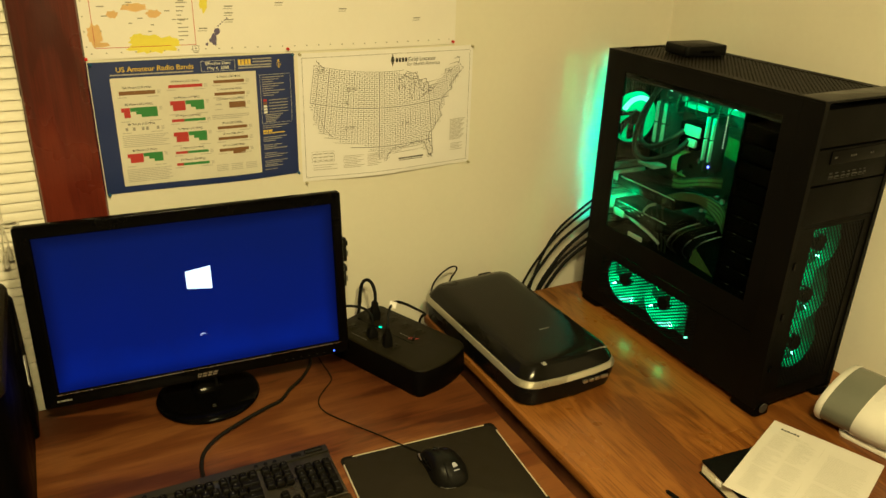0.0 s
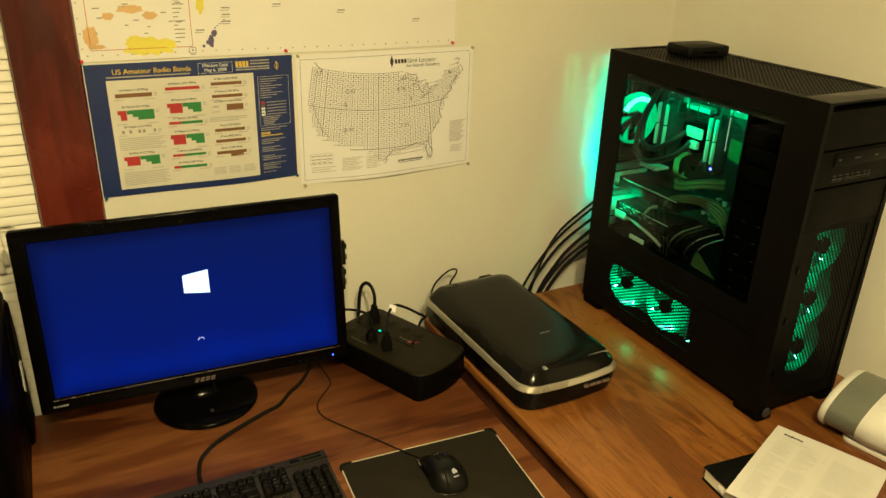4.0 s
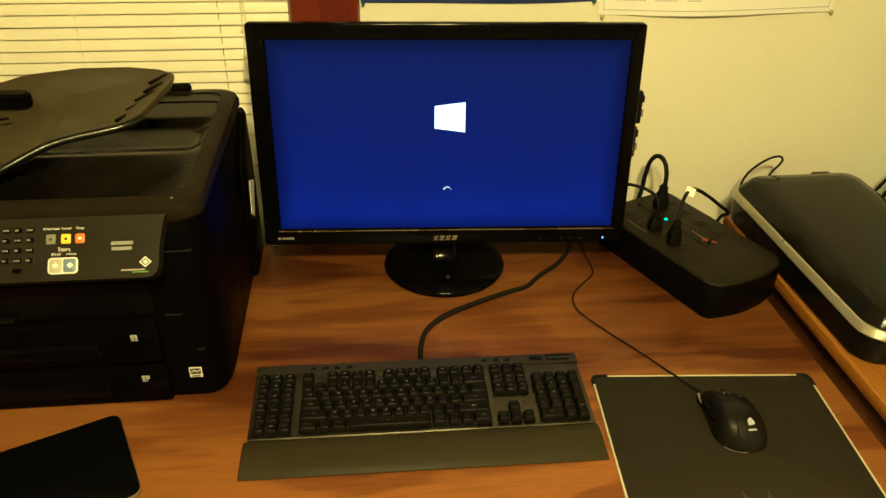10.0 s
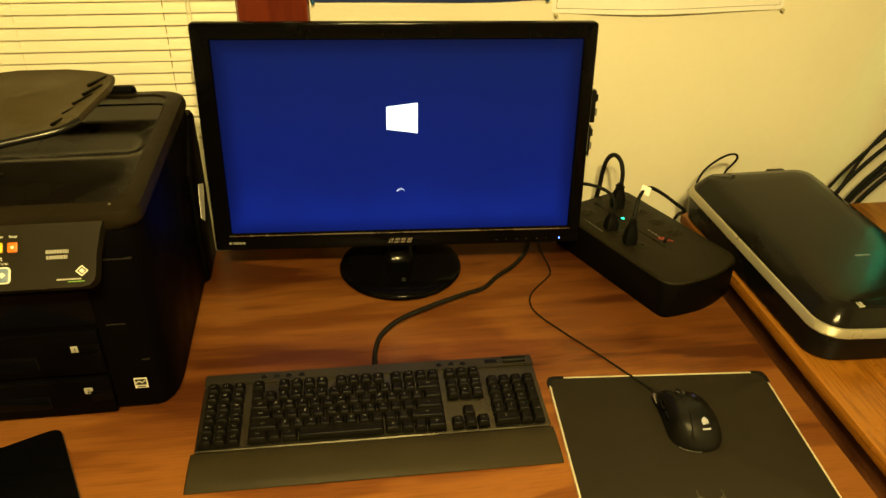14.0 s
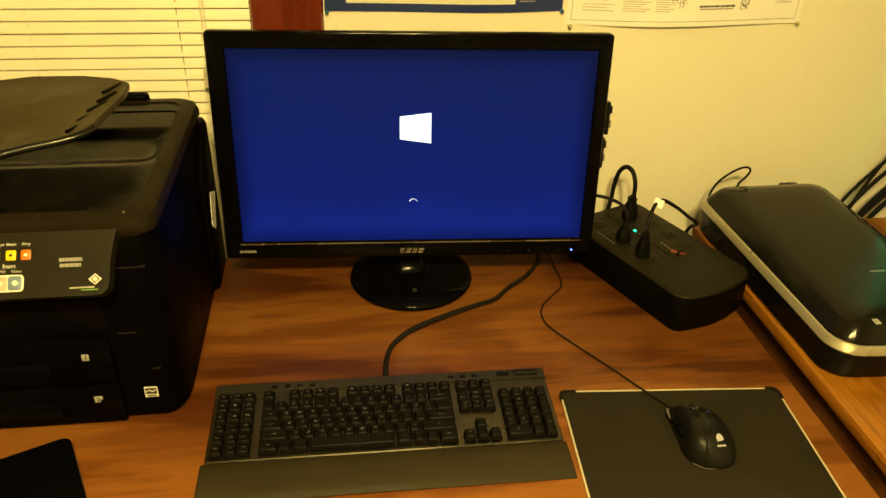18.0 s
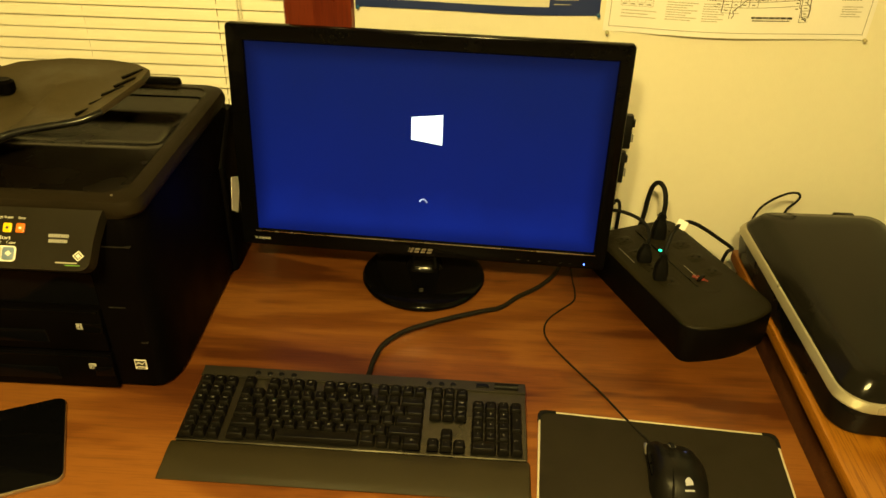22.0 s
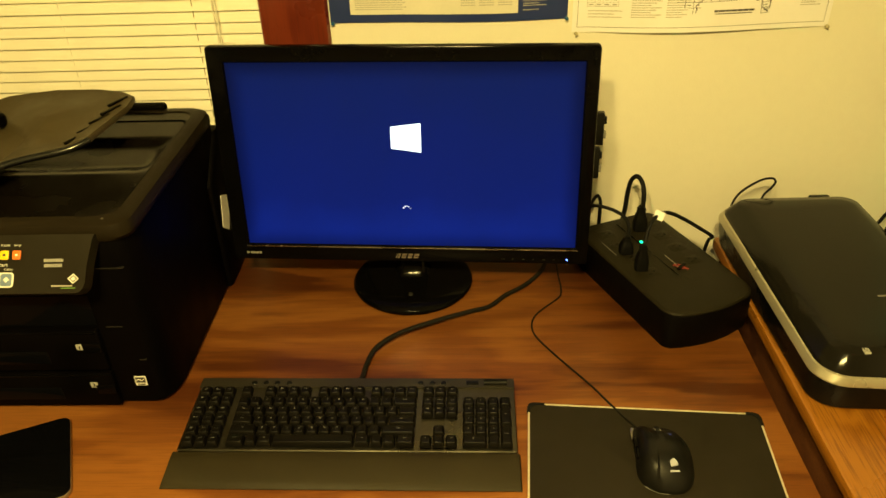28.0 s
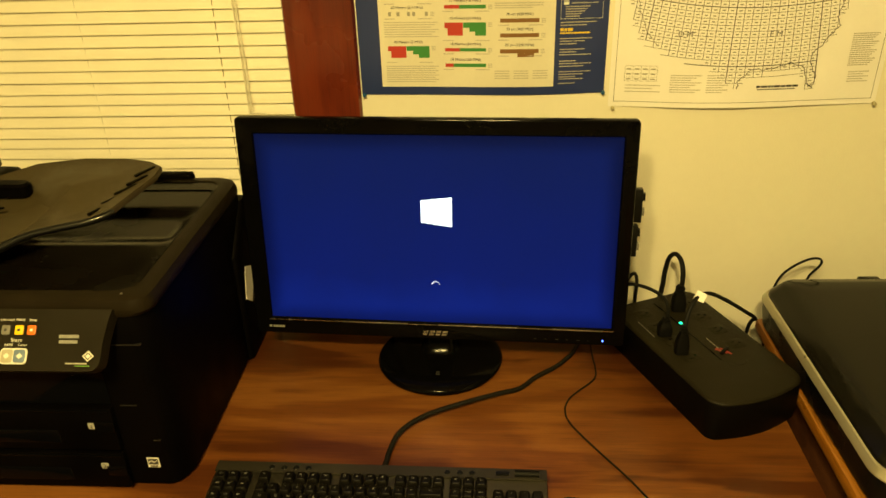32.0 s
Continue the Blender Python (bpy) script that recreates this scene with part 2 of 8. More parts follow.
def wood(name, dark, mid, light, stretch, rough=0.35, big=1.0, bump=0.08, pores=0.55, streak=0.3, arch=0.0, pore_size=420.0, spec=0.5):
    """Veneer: cathedral figure, broad tonal bands, fine streaks and pores along the grain, and a worn sheen."""
    m, t, p = nodes_of(name)
    co = t.nodes.new("ShaderNodeTexCoord")
    fig = noise_node(t, co, 7.0 * big, 3.0, 0.5, [0.22 if s else 1.0 for s in stretch])
    fig.inputs["Distortion"].default_value = 0.7
    # growth rings: the slow figure folded into repeated bands
    ring = t.nodes.new("ShaderNodeMath")
    ring.operation = "MULTIPLY"
    link(t, fig, "Fac", ring, 0)
    ring.inputs[1].default_value = 44.0
    wave = t.nodes.new("ShaderNodeMath")
    wave.operation = "SINE"
    link(t, ring, 0, wave, 0)
    tone = noise_node(t, co, 4.2 * big, 2.0, 0.5, [0.35 if s else 1.0 for s in stretch])
    band = noise_node(t, co, 46.0 * big, 3.0, 0.6, [0.05 if s else 1.0 for s in stretch])
    pore = noise_node(t, co, pore_size, 2.0, 0.7, [0.03 if s else 1.0 for s in stretch])
    def mad(a, k, b):
        n = t.nodes.new("ShaderNodeMath")
        n.operation = "MULTIPLY_ADD"
        link(t, a[0], a[1], n, 0)
        n.inputs[1].default_value = k
        if isinstance(b, float):
            n.inputs[2].default_value = b
        else:
            link(t, b, 0, n, 2)
        return n
    mx = mad((wave, 0), arch, mad((band, "Fac"), streak, mad((tone, "Fac"), 0.95, mad((fig, "Fac"), 0.55, -0.25 - streak / 2))))
    r = ramp(t, mx, 0, [(0.39, dark), (0.49, mid), (0.53, mid), (0.63, light)])
    pr = ramp(t, pore, "Fac", [(0.36, (0.45, 0.4, 0.38)), (0.5, (1, 1, 1))])
    mul = t.nodes.new("ShaderNodeMixRGB")
    mul.blend_type = "MULTIPLY"
    mul.inputs["Fac"].default_value = pores
    link(t, r, "Color", mul, "Color1")
    link(t, pr, "Color", mul, "Color2")
    link(t, mul, "Color", p, "Base Color")
    smear = noise_node(t, co, 5.0, 4.0)
    rg = t.nodes.new("ShaderNodeMapRange")
    link(t, smear, "Fac", rg, "Value")
    rg.inputs["From Min"].default_value, rg.inputs["From Max"].default_value = 0.3, 0.7
    rg.inputs["To Min"].default_value, rg.inputs["To Max"].default_value = rough - 0.06, rough + 0.07
    link(t, rg, "Result", p, "Roughness")
    p.inputs["Specular IOR Level"].default_value = spec
    bp = t.nodes.new("ShaderNodeBump")
    bp.inputs["Strength"].default_value, bp.inputs["Distance"].default_value = bump, 0.0006
    link(t, pore, "Fac", bp, "Height")
    link(t, bp, "Normal", p, "Normal")
    return m


wall_paint = paint("wall_paint", (0.80, 0.765, 0.66), 0.62, var=0.03, coarse=2.2, fine=60, bump=0.25, bump_scale=260, spec=0.35)
ceiling_paint = paint("ceiling_paint", (0.82, 0.80, 0.74), 0.8, var=0.04, bump=0.3, bump_scale=150)
carpet = paint("carpet", (0.16, 0.13, 0.10), 0.95, var=0.35, fine=500, bump=0.8, bump_scale=700, spec=0.1)
walnut = wood("walnut_laminate", (0.069, 0.0195, 0.0056), (0.147, 0.0480, 0.0118), (0.222, 0.0825, 0.0200), (1, 0, 0), 0.36, 1.0, 0.06, 0.35, 0.30, 0.045, spec=0.24)
walnut_edge = wood("walnut_edge", (0.05, 0.016, 0.007), (0.10, 0.034, 0.013), (0.15, 0.055, 0.02), (1, 0, 0), 0.4)
oak = wood("oak_veneer", (0.160, 0.0530, 0.0058), (0.238, 0.0865, 0.0098), (0.285, 0.110, 0.0135), (0, 1, 0), 0.30, 1.1, 0.14, 0.75, 0.26, 0.10, 300.0)
cherry = wood("cherry_trim", (0.062, 0.0085, 0.0045), (0.108, 0.0150, 0.0068), (0.150, 0.0240, 0.0098), (0, 0, 1), 0.28, 1.2, 0.06, 0.4, 0.3, 0.03)
slat_white = paint("slat_white", (0.82, 0.78, 0.66), 0.42, var=0.03, bump=0.05)
cord_white = paint("cord_white", (0.72, 0.69, 0.6), 0.8, var=0.1)
black_gloss = paint("black_gloss", (0.0018, 0.0016, 0.0017), 0.12, var=0.3, bump=0.02, rough_var=0.05, spec=0.07)
black_plastic = paint("black_plastic", (0.0035, 0.0034, 0.0032), 0.48, var=0.25, bump=0.25, bump_scale=1600, spec=0.12)
black_satin = paint("black_satin", (0.0045, 0.0045, 0.0045), 0.3, var=0.25, bump=0.1, bump_scale=1200, spec=0.14)
dark_grey = paint("dark_grey", (0.035, 0.034, 0.032), 0.5, var=0.2, bump=0.2, bump_scale=1500)
mid_grey = paint("mid_grey", (0.16, 0.155, 0.15), 0.45, var=0.15)
rubber = paint("rubber", (0.006, 0.006, 0.006), 0.6, var=0.3, bump=0.3, bump_scale=700, spec=0.14)
case_black = paint("case_black", (0.0027, 0.0024, 0.0020), 0.45, var=0.2, bump=0.3, bump_scale=2200, spec=0.07)
silver = paint("silver", (0.62, 0.60, 0.56), 0.3, 1.0, var=0.08)
steel = paint("steel", (0.5, 0.5, 0.5), 0.35, 1.0, var=0.1)
white_plastic = paint("white_plastic", (0.76, 0.74, 0.70), 0.35, var=0.03)
paper_white = paint("paper_white", (0.86, 0.84, 0.85), 0.75, var=0.03, bump=0.15, bump_scale=500, spec=0.25)
map_paper = paint("map_paper", (0.86, 0.83, 0.80), 0.7, var=0.02, bump=0.12, bump_scale=400, spec=0.25)
glass_dark = paint("glass_dark", (0.002, 0.002, 0.0025), 0.08, var=0.2, bump=0.0, rough_var=0.03, spec=0.08)


def ink(name, col, rough=0.6):
    return paint(name, col, rough, var=0.06, bump=0.05)


navy = ink("navy_ink", (0.014, 0.029, 0.14), 0.45)
ink_black = ink("ink_black", (0.03, 0.03, 0.03))
ink_grey = ink("ink_grey", (0.30, 0.29, 0.26))
ink_pale = ink("ink_pale", (0.42, 0.40, 0.37))
ink_red = ink("ink_red", (0.44, 0.032, 0.026))
ink_green = ink("ink_green", (0.035, 0.22, 0.05))
ink_brown = ink("ink_brown", (0.20, 0.095, 0.03))
ink_yellow = ink("ink_yellow", (0.70, 0.50, 0.04))
ink_white = ink("ink_white", (0.72, 0.72, 0.70))
ink_orange = ink("ink_orange", (0.72, 0.47, 0.20))
ink_violet = ink("ink_violet", (0.12, 0.10, 0.22))

# ---------------------------------------------------------------- the room
WALL_N, WALL_E, WALL_W, WALL_S, HIGH = 1.828, 1.575, -1.75, -2.1, 2.44
WIN_X0, WIN_X1, WIN_Z0, WIN_Z1 = -1.12, -0.128, 0.58, 2.05
T = 0.12

bm = B()
grid(bm, lambda u, v: Vector((WALL_W - T + u * (WALL_E - WALL_W + 2 * T), WALL_S - T + v * (WALL_N - WALL_S + 2 * T), 0)), 8, 8)
thing("floor", bm, carpet, "dark brown carpeted floor of the room", "floor", kind="structure")
bm = B()
box(bm, WALL_W - T, WALL_E + T, WALL_S - T, WALL_N + T, HIGH, HIGH + 0.1)
thing("ceiling", bm, ceiling_paint, "off-white painted ceiling", "ceiling", kind="structure")
bm = B()
for x0, x1, z0, z1 in ((WALL_W - T, WIN_X0, 0, HIGH), (WIN_X1, WALL_E + T, 0, HIGH), (WIN_X0, WIN_X1, 0, WIN_Z0), (WIN_X0, WIN_X1, WIN_Z1, HIGH)):
    box(bm, x0, x1, WALL_N, WALL_N + T, z0, z1)
bmesh.ops.remove_doubles(bm, verts=bm.verts[:], dist=1e-5)
thing("wall_north", bm, wall_paint, "cream painted wall with a window and posters", "wall", kind="structure")
for nm, b4 in (("wall_east", (WALL_E, WALL_E + T, WALL_S - T, WALL_N)), ("wall_west", (WALL_W - T, WALL_W, WALL_S - T, WALL_N)), ("wall_south", (WALL_W, WALL_E, WALL_S - T, WALL_S))):
    bm = B()
    box(bm, *b4, 0, HIGH)
    thing(nm, bm, wall_paint, "plain cream painted wall", "wall", kind="structure")

# window with its red-brown casing
win = empty("window_1", pose(0, WALL_N, 0), "window at night with red-brown wooden casing", "window", kind="structure")
for nm, x0, x1, z0, z1, d in (("casing", WIN_X1, 0.0, 0.5, 2.17, 0.019), ("casing", WIN_X0 - 0.128, WIN_X0, 0.5, 2.17, 0.019), ("casing", WIN_X0 - 0.14, 0.012, 2.17, 2.31, 0.024), ("sill", WIN_X0 - 0.14, 0.012, 0.54, 0.575, 0.05)):
    bm = B()
    upright = nm == "casing" and z1 - z0 > 1
    if upright:
        prof = [(x0 + 0.003, 0), (x0, -0.004), (x0 + 0.004, -d + 0.006), (x0 + 0.016, -d + 0.003), (x0 + 0.022, -d), (x1 - 0.022, -d), (x1 - 0.016, -d + 0.003), (x1 - 0.004, -d + 0.006), (x1, -0.004), (x1 - 0.003, 0)]
        loft(bm, [[(x, y, z) for x, y in prof[::-1]] for z in (z0, 0.9, 1.3, 1.7, z1)])
    else:
        rbox(bm, x0, x1, -d, 0, z0, z1, 0.003, 0.003)
    part(nm, bm, cherry, win)
for x0, x1, z0, z1 in ((WIN_X0, WIN_X1, WIN_Z0, WIN_Z0 + 0.018), (WIN_X0, WIN_X1, WIN_Z1 - 0.018, WIN_Z1), (WIN_X0, WIN_X0 + 0.018, WIN_Z0 + 0.018, WIN_Z1 - 0.018), (WIN_X1 - 0.018, WIN_X1, WIN_Z0 + 0.018, WIN_Z1 - 0.018)):
    bm = B()
    box(bm, x0, x1, 0.036, T, z0, z1)
    part("jamb", bm, cherry, win)
for z0, z1 in ((WIN_Z0 + 0.018, 1.31), (1.31, WIN_Z1 - 0.018)):
    sash = B()
    x0, x1 = WIN_X0 + 0.018, WIN_X1 - 0.018
    for a in ((x0, x1, z0, z0 + 0.04), (x0, x1, z1 - 0.04, z1), (x0, x0 + 0.04, z0 + 0.04, z1 - 0.04), (x1 - 0.04, x1, z0 + 0.04, z1 - 0.04)):
        box(sash, a[0], a[1], 0.075, 0.105, a[2], a[3])
    s = part("sash", sash, cherry, win)
    bm = B()
    box(bm, x0 + 0.04, x1 - 0.04, 0.088, 0.092, z0 + 0.04, z1 - 0.04)
    part("pane", bm, glass_dark, s, "dark night-time glass pane")

# mini blind, slats tilted shut, hanging in the casing
blind = empty("window_blind", pose(0, WALL_N, 0), "cream horizontal mini blind with closed slats and pull cords", "blind")
BX0, BX1 = WIN_X0 + 0.02, WIN_X1 - 0.0015
PITCH = 0.02156
# ladder cord darkened: the shade in the slats' cord holes put into its colour
cord_shadowed = paint("cord_shadowed", (0.22, 0.18, 0.10), 0.8, var=0.1)
bm = B()
rbox(bm, BX0, BX1, 0.004, 0.034, 1.99, 2.03, 0.002, 0.002)
part("headrail", bm, slat_white, blind)
bm = B()
def slat_ring(x):
    out = []
    for k in range(6):
        s = k / 5 - 0.5
        out.append((x, 0.012 + 0.0052 * s * 2 + 0.0016 * (1 - 4 * s * s) * -1, 0.0248 * s * 0.97))
    return out + [(x, y + 0.0006, z) for x, y, z in out[::-1]]
loft(bm, [slat_ring(BX0), slat_ring((BX0 + BX1) / 2), slat_ring(BX1)])
slat_mesh = mesh_of(bm, slat_white)
rnd = random.Random(4)
z = 0.6590
while z < 1.985:
    part("slat", slat_mesh, None, blind, m=pose(rnd.uniform(-0.0008, 0.0008), rnd.uniform(-0.0006, 0.0006), z, rnd.uniform(-1.5, 1.5), rnd.uniform(-0.05, 0.05), 0))
    z += PITCH
bm = B()
rbox(bm, BX0, BX1, 0.003, 0.022, 0.625, 0.643, 0.003, 0.003)
part("bottom_rail", bm, slat_white, blind)
for x, r, mt in ((-0.256, 0.0009, cord_shadowed), (-0.507, 0.0008, cord_white), (-0.99, 0.0009, cord_shadowed)):
    bm = B()
    tube(bm, [(x, 0.0092, 0.63), (x + 0.001, 0.0092, 1.3), (x, 0.0092, 1.99)], r, 5, 3)
    part("ladder_cord", bm, mt, blind)
for x, zb in ((-0.212, 1.166), (-0.206, 1.17)):
    bm = B()
    tube(bm, [(x - 0.012, -0.004, 1.99), (x - 0.006, -0.005, 1.6), (x - 0.001, -0.006, 1.3), (x, -0.007, zb)], 0.0011, 6, 4)
    part("pull_cord", bm, cord_white, blind)
bm = B()
tube(bm, [(-0.212, -0.008, 1.168), (-0.198, -0.012, 1.174), (-0.184, -0.010, 1.172), (-0.178, -0.008, 1.167), (-0.187, -0.011, 1.163), (-0.204, -0.009, 1.164), (-0.216, -0.008, 1.160)], 0.0016, 6, 5)
part("cord_knot", bm, cord_white, blind)
for x, zz in ((-0.206, 1.085), (-0.216, 1.068)):
    bm = B()
    tube(bm, [(-0.209, -0.008, 1.166), (x + 0.002, -0.008, 1.13), (x, -0.008, zz + 0.03)], 0.0011, 6, 4)
    part("cord_tail", bm, cord_white, blind)
    bm = B()
    cyl(bm, (x, -0.008, zz), 0.0062, 0.034, 10, r2=0.0028, b=0.001)
    part("tassel", bm, cord_white, blind, "small wooden cord tassel")

# ceiling lamp
lamp = empty("ceiling_light", pose(LAMP[0], LAMP[1], HIGH), "round flush ceiling light, switched on", "lamp")
bm = B()
cyl(bm, (0, 0, -0.03), 0.19, 0.03, 32, b=0.004)
part("base", bm, white_plastic, lamp)
bm = B()
loft(bm, [[(r * math.cos(2 * math.pi * k / 32), r * math.sin(2 * math.pi * k / 32), z) for k in range(32)] for r, z in ((0.175, -0.03), (0.172, -0.055), (0.155, -0.083), (0.12, -0.103), (0.06, -0.113), (0.01, -0.115))])
part("diffuser", bm, glow("lamp_glass", (1.0, 0.8, 0.45), 6.0, (0.7, 0.7, 0.7)), lamp, "glowing white glass diffuser")

# ---------------------------------------------------------------- the two desks
DESK, OAK = 0.75, 0.780
desk = empty("computer_desk", pose(0, 0, 0), "dark walnut laminate computer desk", "desk")
bm = B()
rbox(bm, -1.05, 0.722, 0.962, 1.738, DESK - 0.028, DESK, 0.006, 0.003)
part("desktop", bm, walnut, desk)
for x in (-1.03, 0.680):
    bm = B()
    rbox(bm, x, x + 0.022, 1.0, 1.70, 0.0, DESK - 0.028, 0.002, 0.002)
    part("side_panel", bm, walnut_edge, desk)
bm = B()
rbox(bm, -1.008, 0.680, 1.66, 1.68, 0.25, DESK - 0.028, 0.002, 0.002)
part("back_panel", bm, walnut_edge, desk)
bm = B()
rbox(bm, -1.008, 0.680, 0.985, 1.003, DESK - 0.09, DESK - 0.028, 0.002, 0.002)
part("apron", bm, walnut_edge, desk)

oak_desk = empty("oak_desk", pose(0, 0, 0), "honey-brown oak desk against the wall corner", "desk")
bm = B()
prof = [(0.746, OAK - 0.006), (0.7475, OAK - 0.002), (0.752, OAK), (1.56, OAK), (1.56, OAK - 0.026), (0.752, OAK - 0.026), (0.7475, OAK - 0.024), (0.746, OAK - 0.019)]
loft(bm, [[(x, y, z) for x, z in prof] for y in (0.15, 0.6, 1.2, 1.738)])
part("desktop", bm, oak, oak_desk)
for x0, x1, y0, y1 in ((0.765, 0.785, 0.2, 1.70), (1.53, 1.55, 0.2, 1.70)):
    bm = B()
    rbox(bm, x0, x1, y0, y1, 0.0, OAK - 0.026, 0.002, 0.002)
    part("side_panel", bm, walnut_edge, oak_desk)
bm = B()
rbox(bm, 0.785, 1.53, 1.66, 1.68, 0.2, OAK - 0.026, 0.002, 0.002)
part("back_panel", bm, walnut_edge, oak_desk)

# ---------------------------------------------------------------- monitor
SX0, SX1, SZ0, SZ1 = 0.0300, 0.6310, -0.361, -0.027


def screen_glow():
    m, t, p = nodes_of("screen_blue")
    co = t.nodes.new("ShaderNodeTexCoord")
    sep = t.nodes.new("ShaderNodeSeparateXYZ")
    link(t, co, "Object", sep, 0)
    n = noise_node(t, co, 5.0, 3.0)
    ad = t.nodes.new("ShaderNodeMath")
    ad.operation = "MULTIPLY_ADD"
    link(t, n, "Fac", ad, 0)
    ad.inputs[1].default_value = -0.16
    link(t, sep, "Z", ad, 2)
    r = ramp(t, ad, 0, [(0.0, (0.0025, 0.0120, 0.155)), (0.30, (0.0020, 0.0078, 0.095)), (1.0, (0.0022, 0.0078, 0.058))])
    mr = t.nodes.new("ShaderNodeMapRange")
    mr.inputs["From Min"].default_value, mr.inputs["From Max"].default_value = -0.45, -0.1
    link(t, ad, 0, mr, "Value")
    link(t, mr, 0, r, "Fac")
    link(t, r, "Color", p, "Emission Color")
    # the backlight fades towards the panel's borders
    last = None
    for out, a, b in (("X", SX0, SX1), ("Z", SZ0, SZ1)):
        for k, c in ((1.0, -a), (-1.0, b)):
            n = t.nodes.new("ShaderNodeMath")
            n.operation = "MULTIPLY_ADD"
            link(t, sep, out, n, 0)
            n.inputs[1].default_value, n.inputs[2].default_value = k, c
            if last is not None:
                least = t.nodes.new("ShaderNodeMath")
                least.operation = "SMOOTH_MIN"
                least.inputs[2].default_value = 0.02
                link(t, last, 0, least, 0)
                link(t, n, 0, least, 1)
                n = least
            last = n
    fade = t.nodes.new("ShaderNodeMapRange")
    fade.interpolation_type = "SMOOTHSTEP"
    for key, value in (("From Min", -0.006), ("From Max", 0.036), ("To Min", 0.42), ("To Max", 1.0)):
        fade.inputs[key].default_value = value
    link(t, last, 0, fade, "Value")
    link(t, fade, 0, p, "Emission Strength")
    p.inputs["Base Color"].default_value = (0.001, 0.001, 0.0015, 1)
    p.inputs["Roughness"].default_value = 0.32
    p.inputs["Specular IOR Level"].default_value = 0.05
    return m


letter(["1", "2", "Start", "Stop", "Reset", "Interrupt", "B&W", "Color", "US Amateur Radio Bands", "Effective Date", "May 6, 2008", "Grid Locator", "for North America",
        "D N", "E N", "F N", "D M", "E M", "160 Meters (1.8 MHz)", "80 Meters (3.5 MHz)", "60 Meters (5.3 MHz)", "40 Meters (7 MHz)", "30 Meters (10.1 MHz)", "20 Meters (14 MHz)", "17 Meters (18 MHz)",
        "15 Meters (21 MHz)", "12 Meters (24 MHz)", "10 Meters (28 MHz)", "6 Meters (50 MHz)", "2 Meters (144 MHz)", "1.25 Meters (222 MHz)", "70 cm (420 MHz)", "33 cm (902 MHz)", "23 cm (1240 MHz)"]
       + list("QWERTYUIOPASDFGHJKLZXCVBNM0123456789-=[];',./`*+<>")
       + ["Esc", "Tab", "Caps", "Shift", "Ctrl", "Alt", "Enter", "Back", "Ins", "Home", "PgUp", "Del", "End", "PgDn", "Num", "Prt", "Scr", "Brk"] + ["F%d" % k for k in range(1, 13)] + ["G%d" % k for k in range(1, 19)])

legend_grey = paint("legend_grey", (0.17, 0.17, 0.17), 0.5, var=0.05)
print_white = paint("print_white", (0.7, 0.7, 0.68), 0.5, var=0.05)
faint_print = paint("faint_print", (0.22, 0.22, 0.21), 0.5, var=0.05)
blue_led = glow("blue_led", (0.05, 0.12, 1.0), 6.0)
green_led = glow("green_led", (0.0, 1.0, 0.45), 1.6)

MON = Matrix.Translation((-0.185, 1.6543, 1.217)) @ pose(0, 0, 0, -6.4, 0, -3.2)
mon = empty("computer_monitor", MON, "wide black glossy computer monitor showing a blue start screen", "monitor")
W, H = 0.654, 0.393
AHEAD = Matrix.Translation((0.005, 0, 0))
bm = B()
def frame_ring(i, y, x0=0.0, x1=W, z0=-H, z1=0.0, r=0.006):
    return [(x, y, z) for x, z in rr(x0 + i, x1 - i, z0 + i, z1 - i, r, 3)]
loft(bm, [frame_ring(0.002, 0.020), frame_ring(0, 0.018), frame_ring(0, 0.003), frame_ring(0.0012, 0.0008), frame_ring(0.003, 0), frame_ring(0, 0.0002, SX0 - 0.002, SX1 + 0.002, SZ0 - 0.002, SZ1 + 0.002, 0.001), frame_ring(0, 0.0035, SX0, SX1, SZ0, SZ1, 0.001)], caps=(False, False))
part("bezel", bm, black_gloss, mon, "glossy black bezel")
bm = B()
loft(bm, [frame_ring(0.003, 0.0195), frame_ring(0.006, 0.026), frame_ring(0.07, 0.040), frame_ring(0.10, 0.052), frame_ring(0.11, 0.054)], caps=(True, True))
part("rear_shell", bm, black_plastic, mon)
bm = B()
box(bm, SX0 + 0.0003, SX1 - 0.0003, 0.0036, 0.006, SZ0 + 0.0003, SZ1 - 0.0003)
scr = part("screen", bm, screen_glow(), mon, "blue lit display panel")
bm = B()
v = [bm.verts.new((x, 0.0031, z)) for x, z in ((0.3005, -0.1755), (0.353, -0.1825), (0.353, -0.130), (0.3005, -0.1365))]
bm.faces.new(v)
part("start_mark", bm, glow("screen_white", (0.80, 0.97, 1.0), 1.25), scr, "white tilted window shape", AHEAD, smooth=False)
bm = B()
for k, s in ((0, 1.0), (1, 0.95), (2, 0.85), (3, 0.7), (4, 0.55)):
    a = radians(150 - k * 32)
    cyl(bm, (0.3235 + 0.0068 * math.cos(a), 0.0026, -0.2895 + 0.0068 * math.sin(a)), 0.0014 * s, 0.0006, 8, "y")
part("loading_dots", bm, glow("screen_dots", (0.8, 0.85, 1.0), 0.9), scr, "ring of small white dots", AHEAD)
bm = B()
box(bm, SX0 - 0.004, SX1 + 0.004, -0.0007, 0.0003, -0.3655, -0.3638)
part("trim_line", bm, silver, mon, "thin silver line")
bm = B()
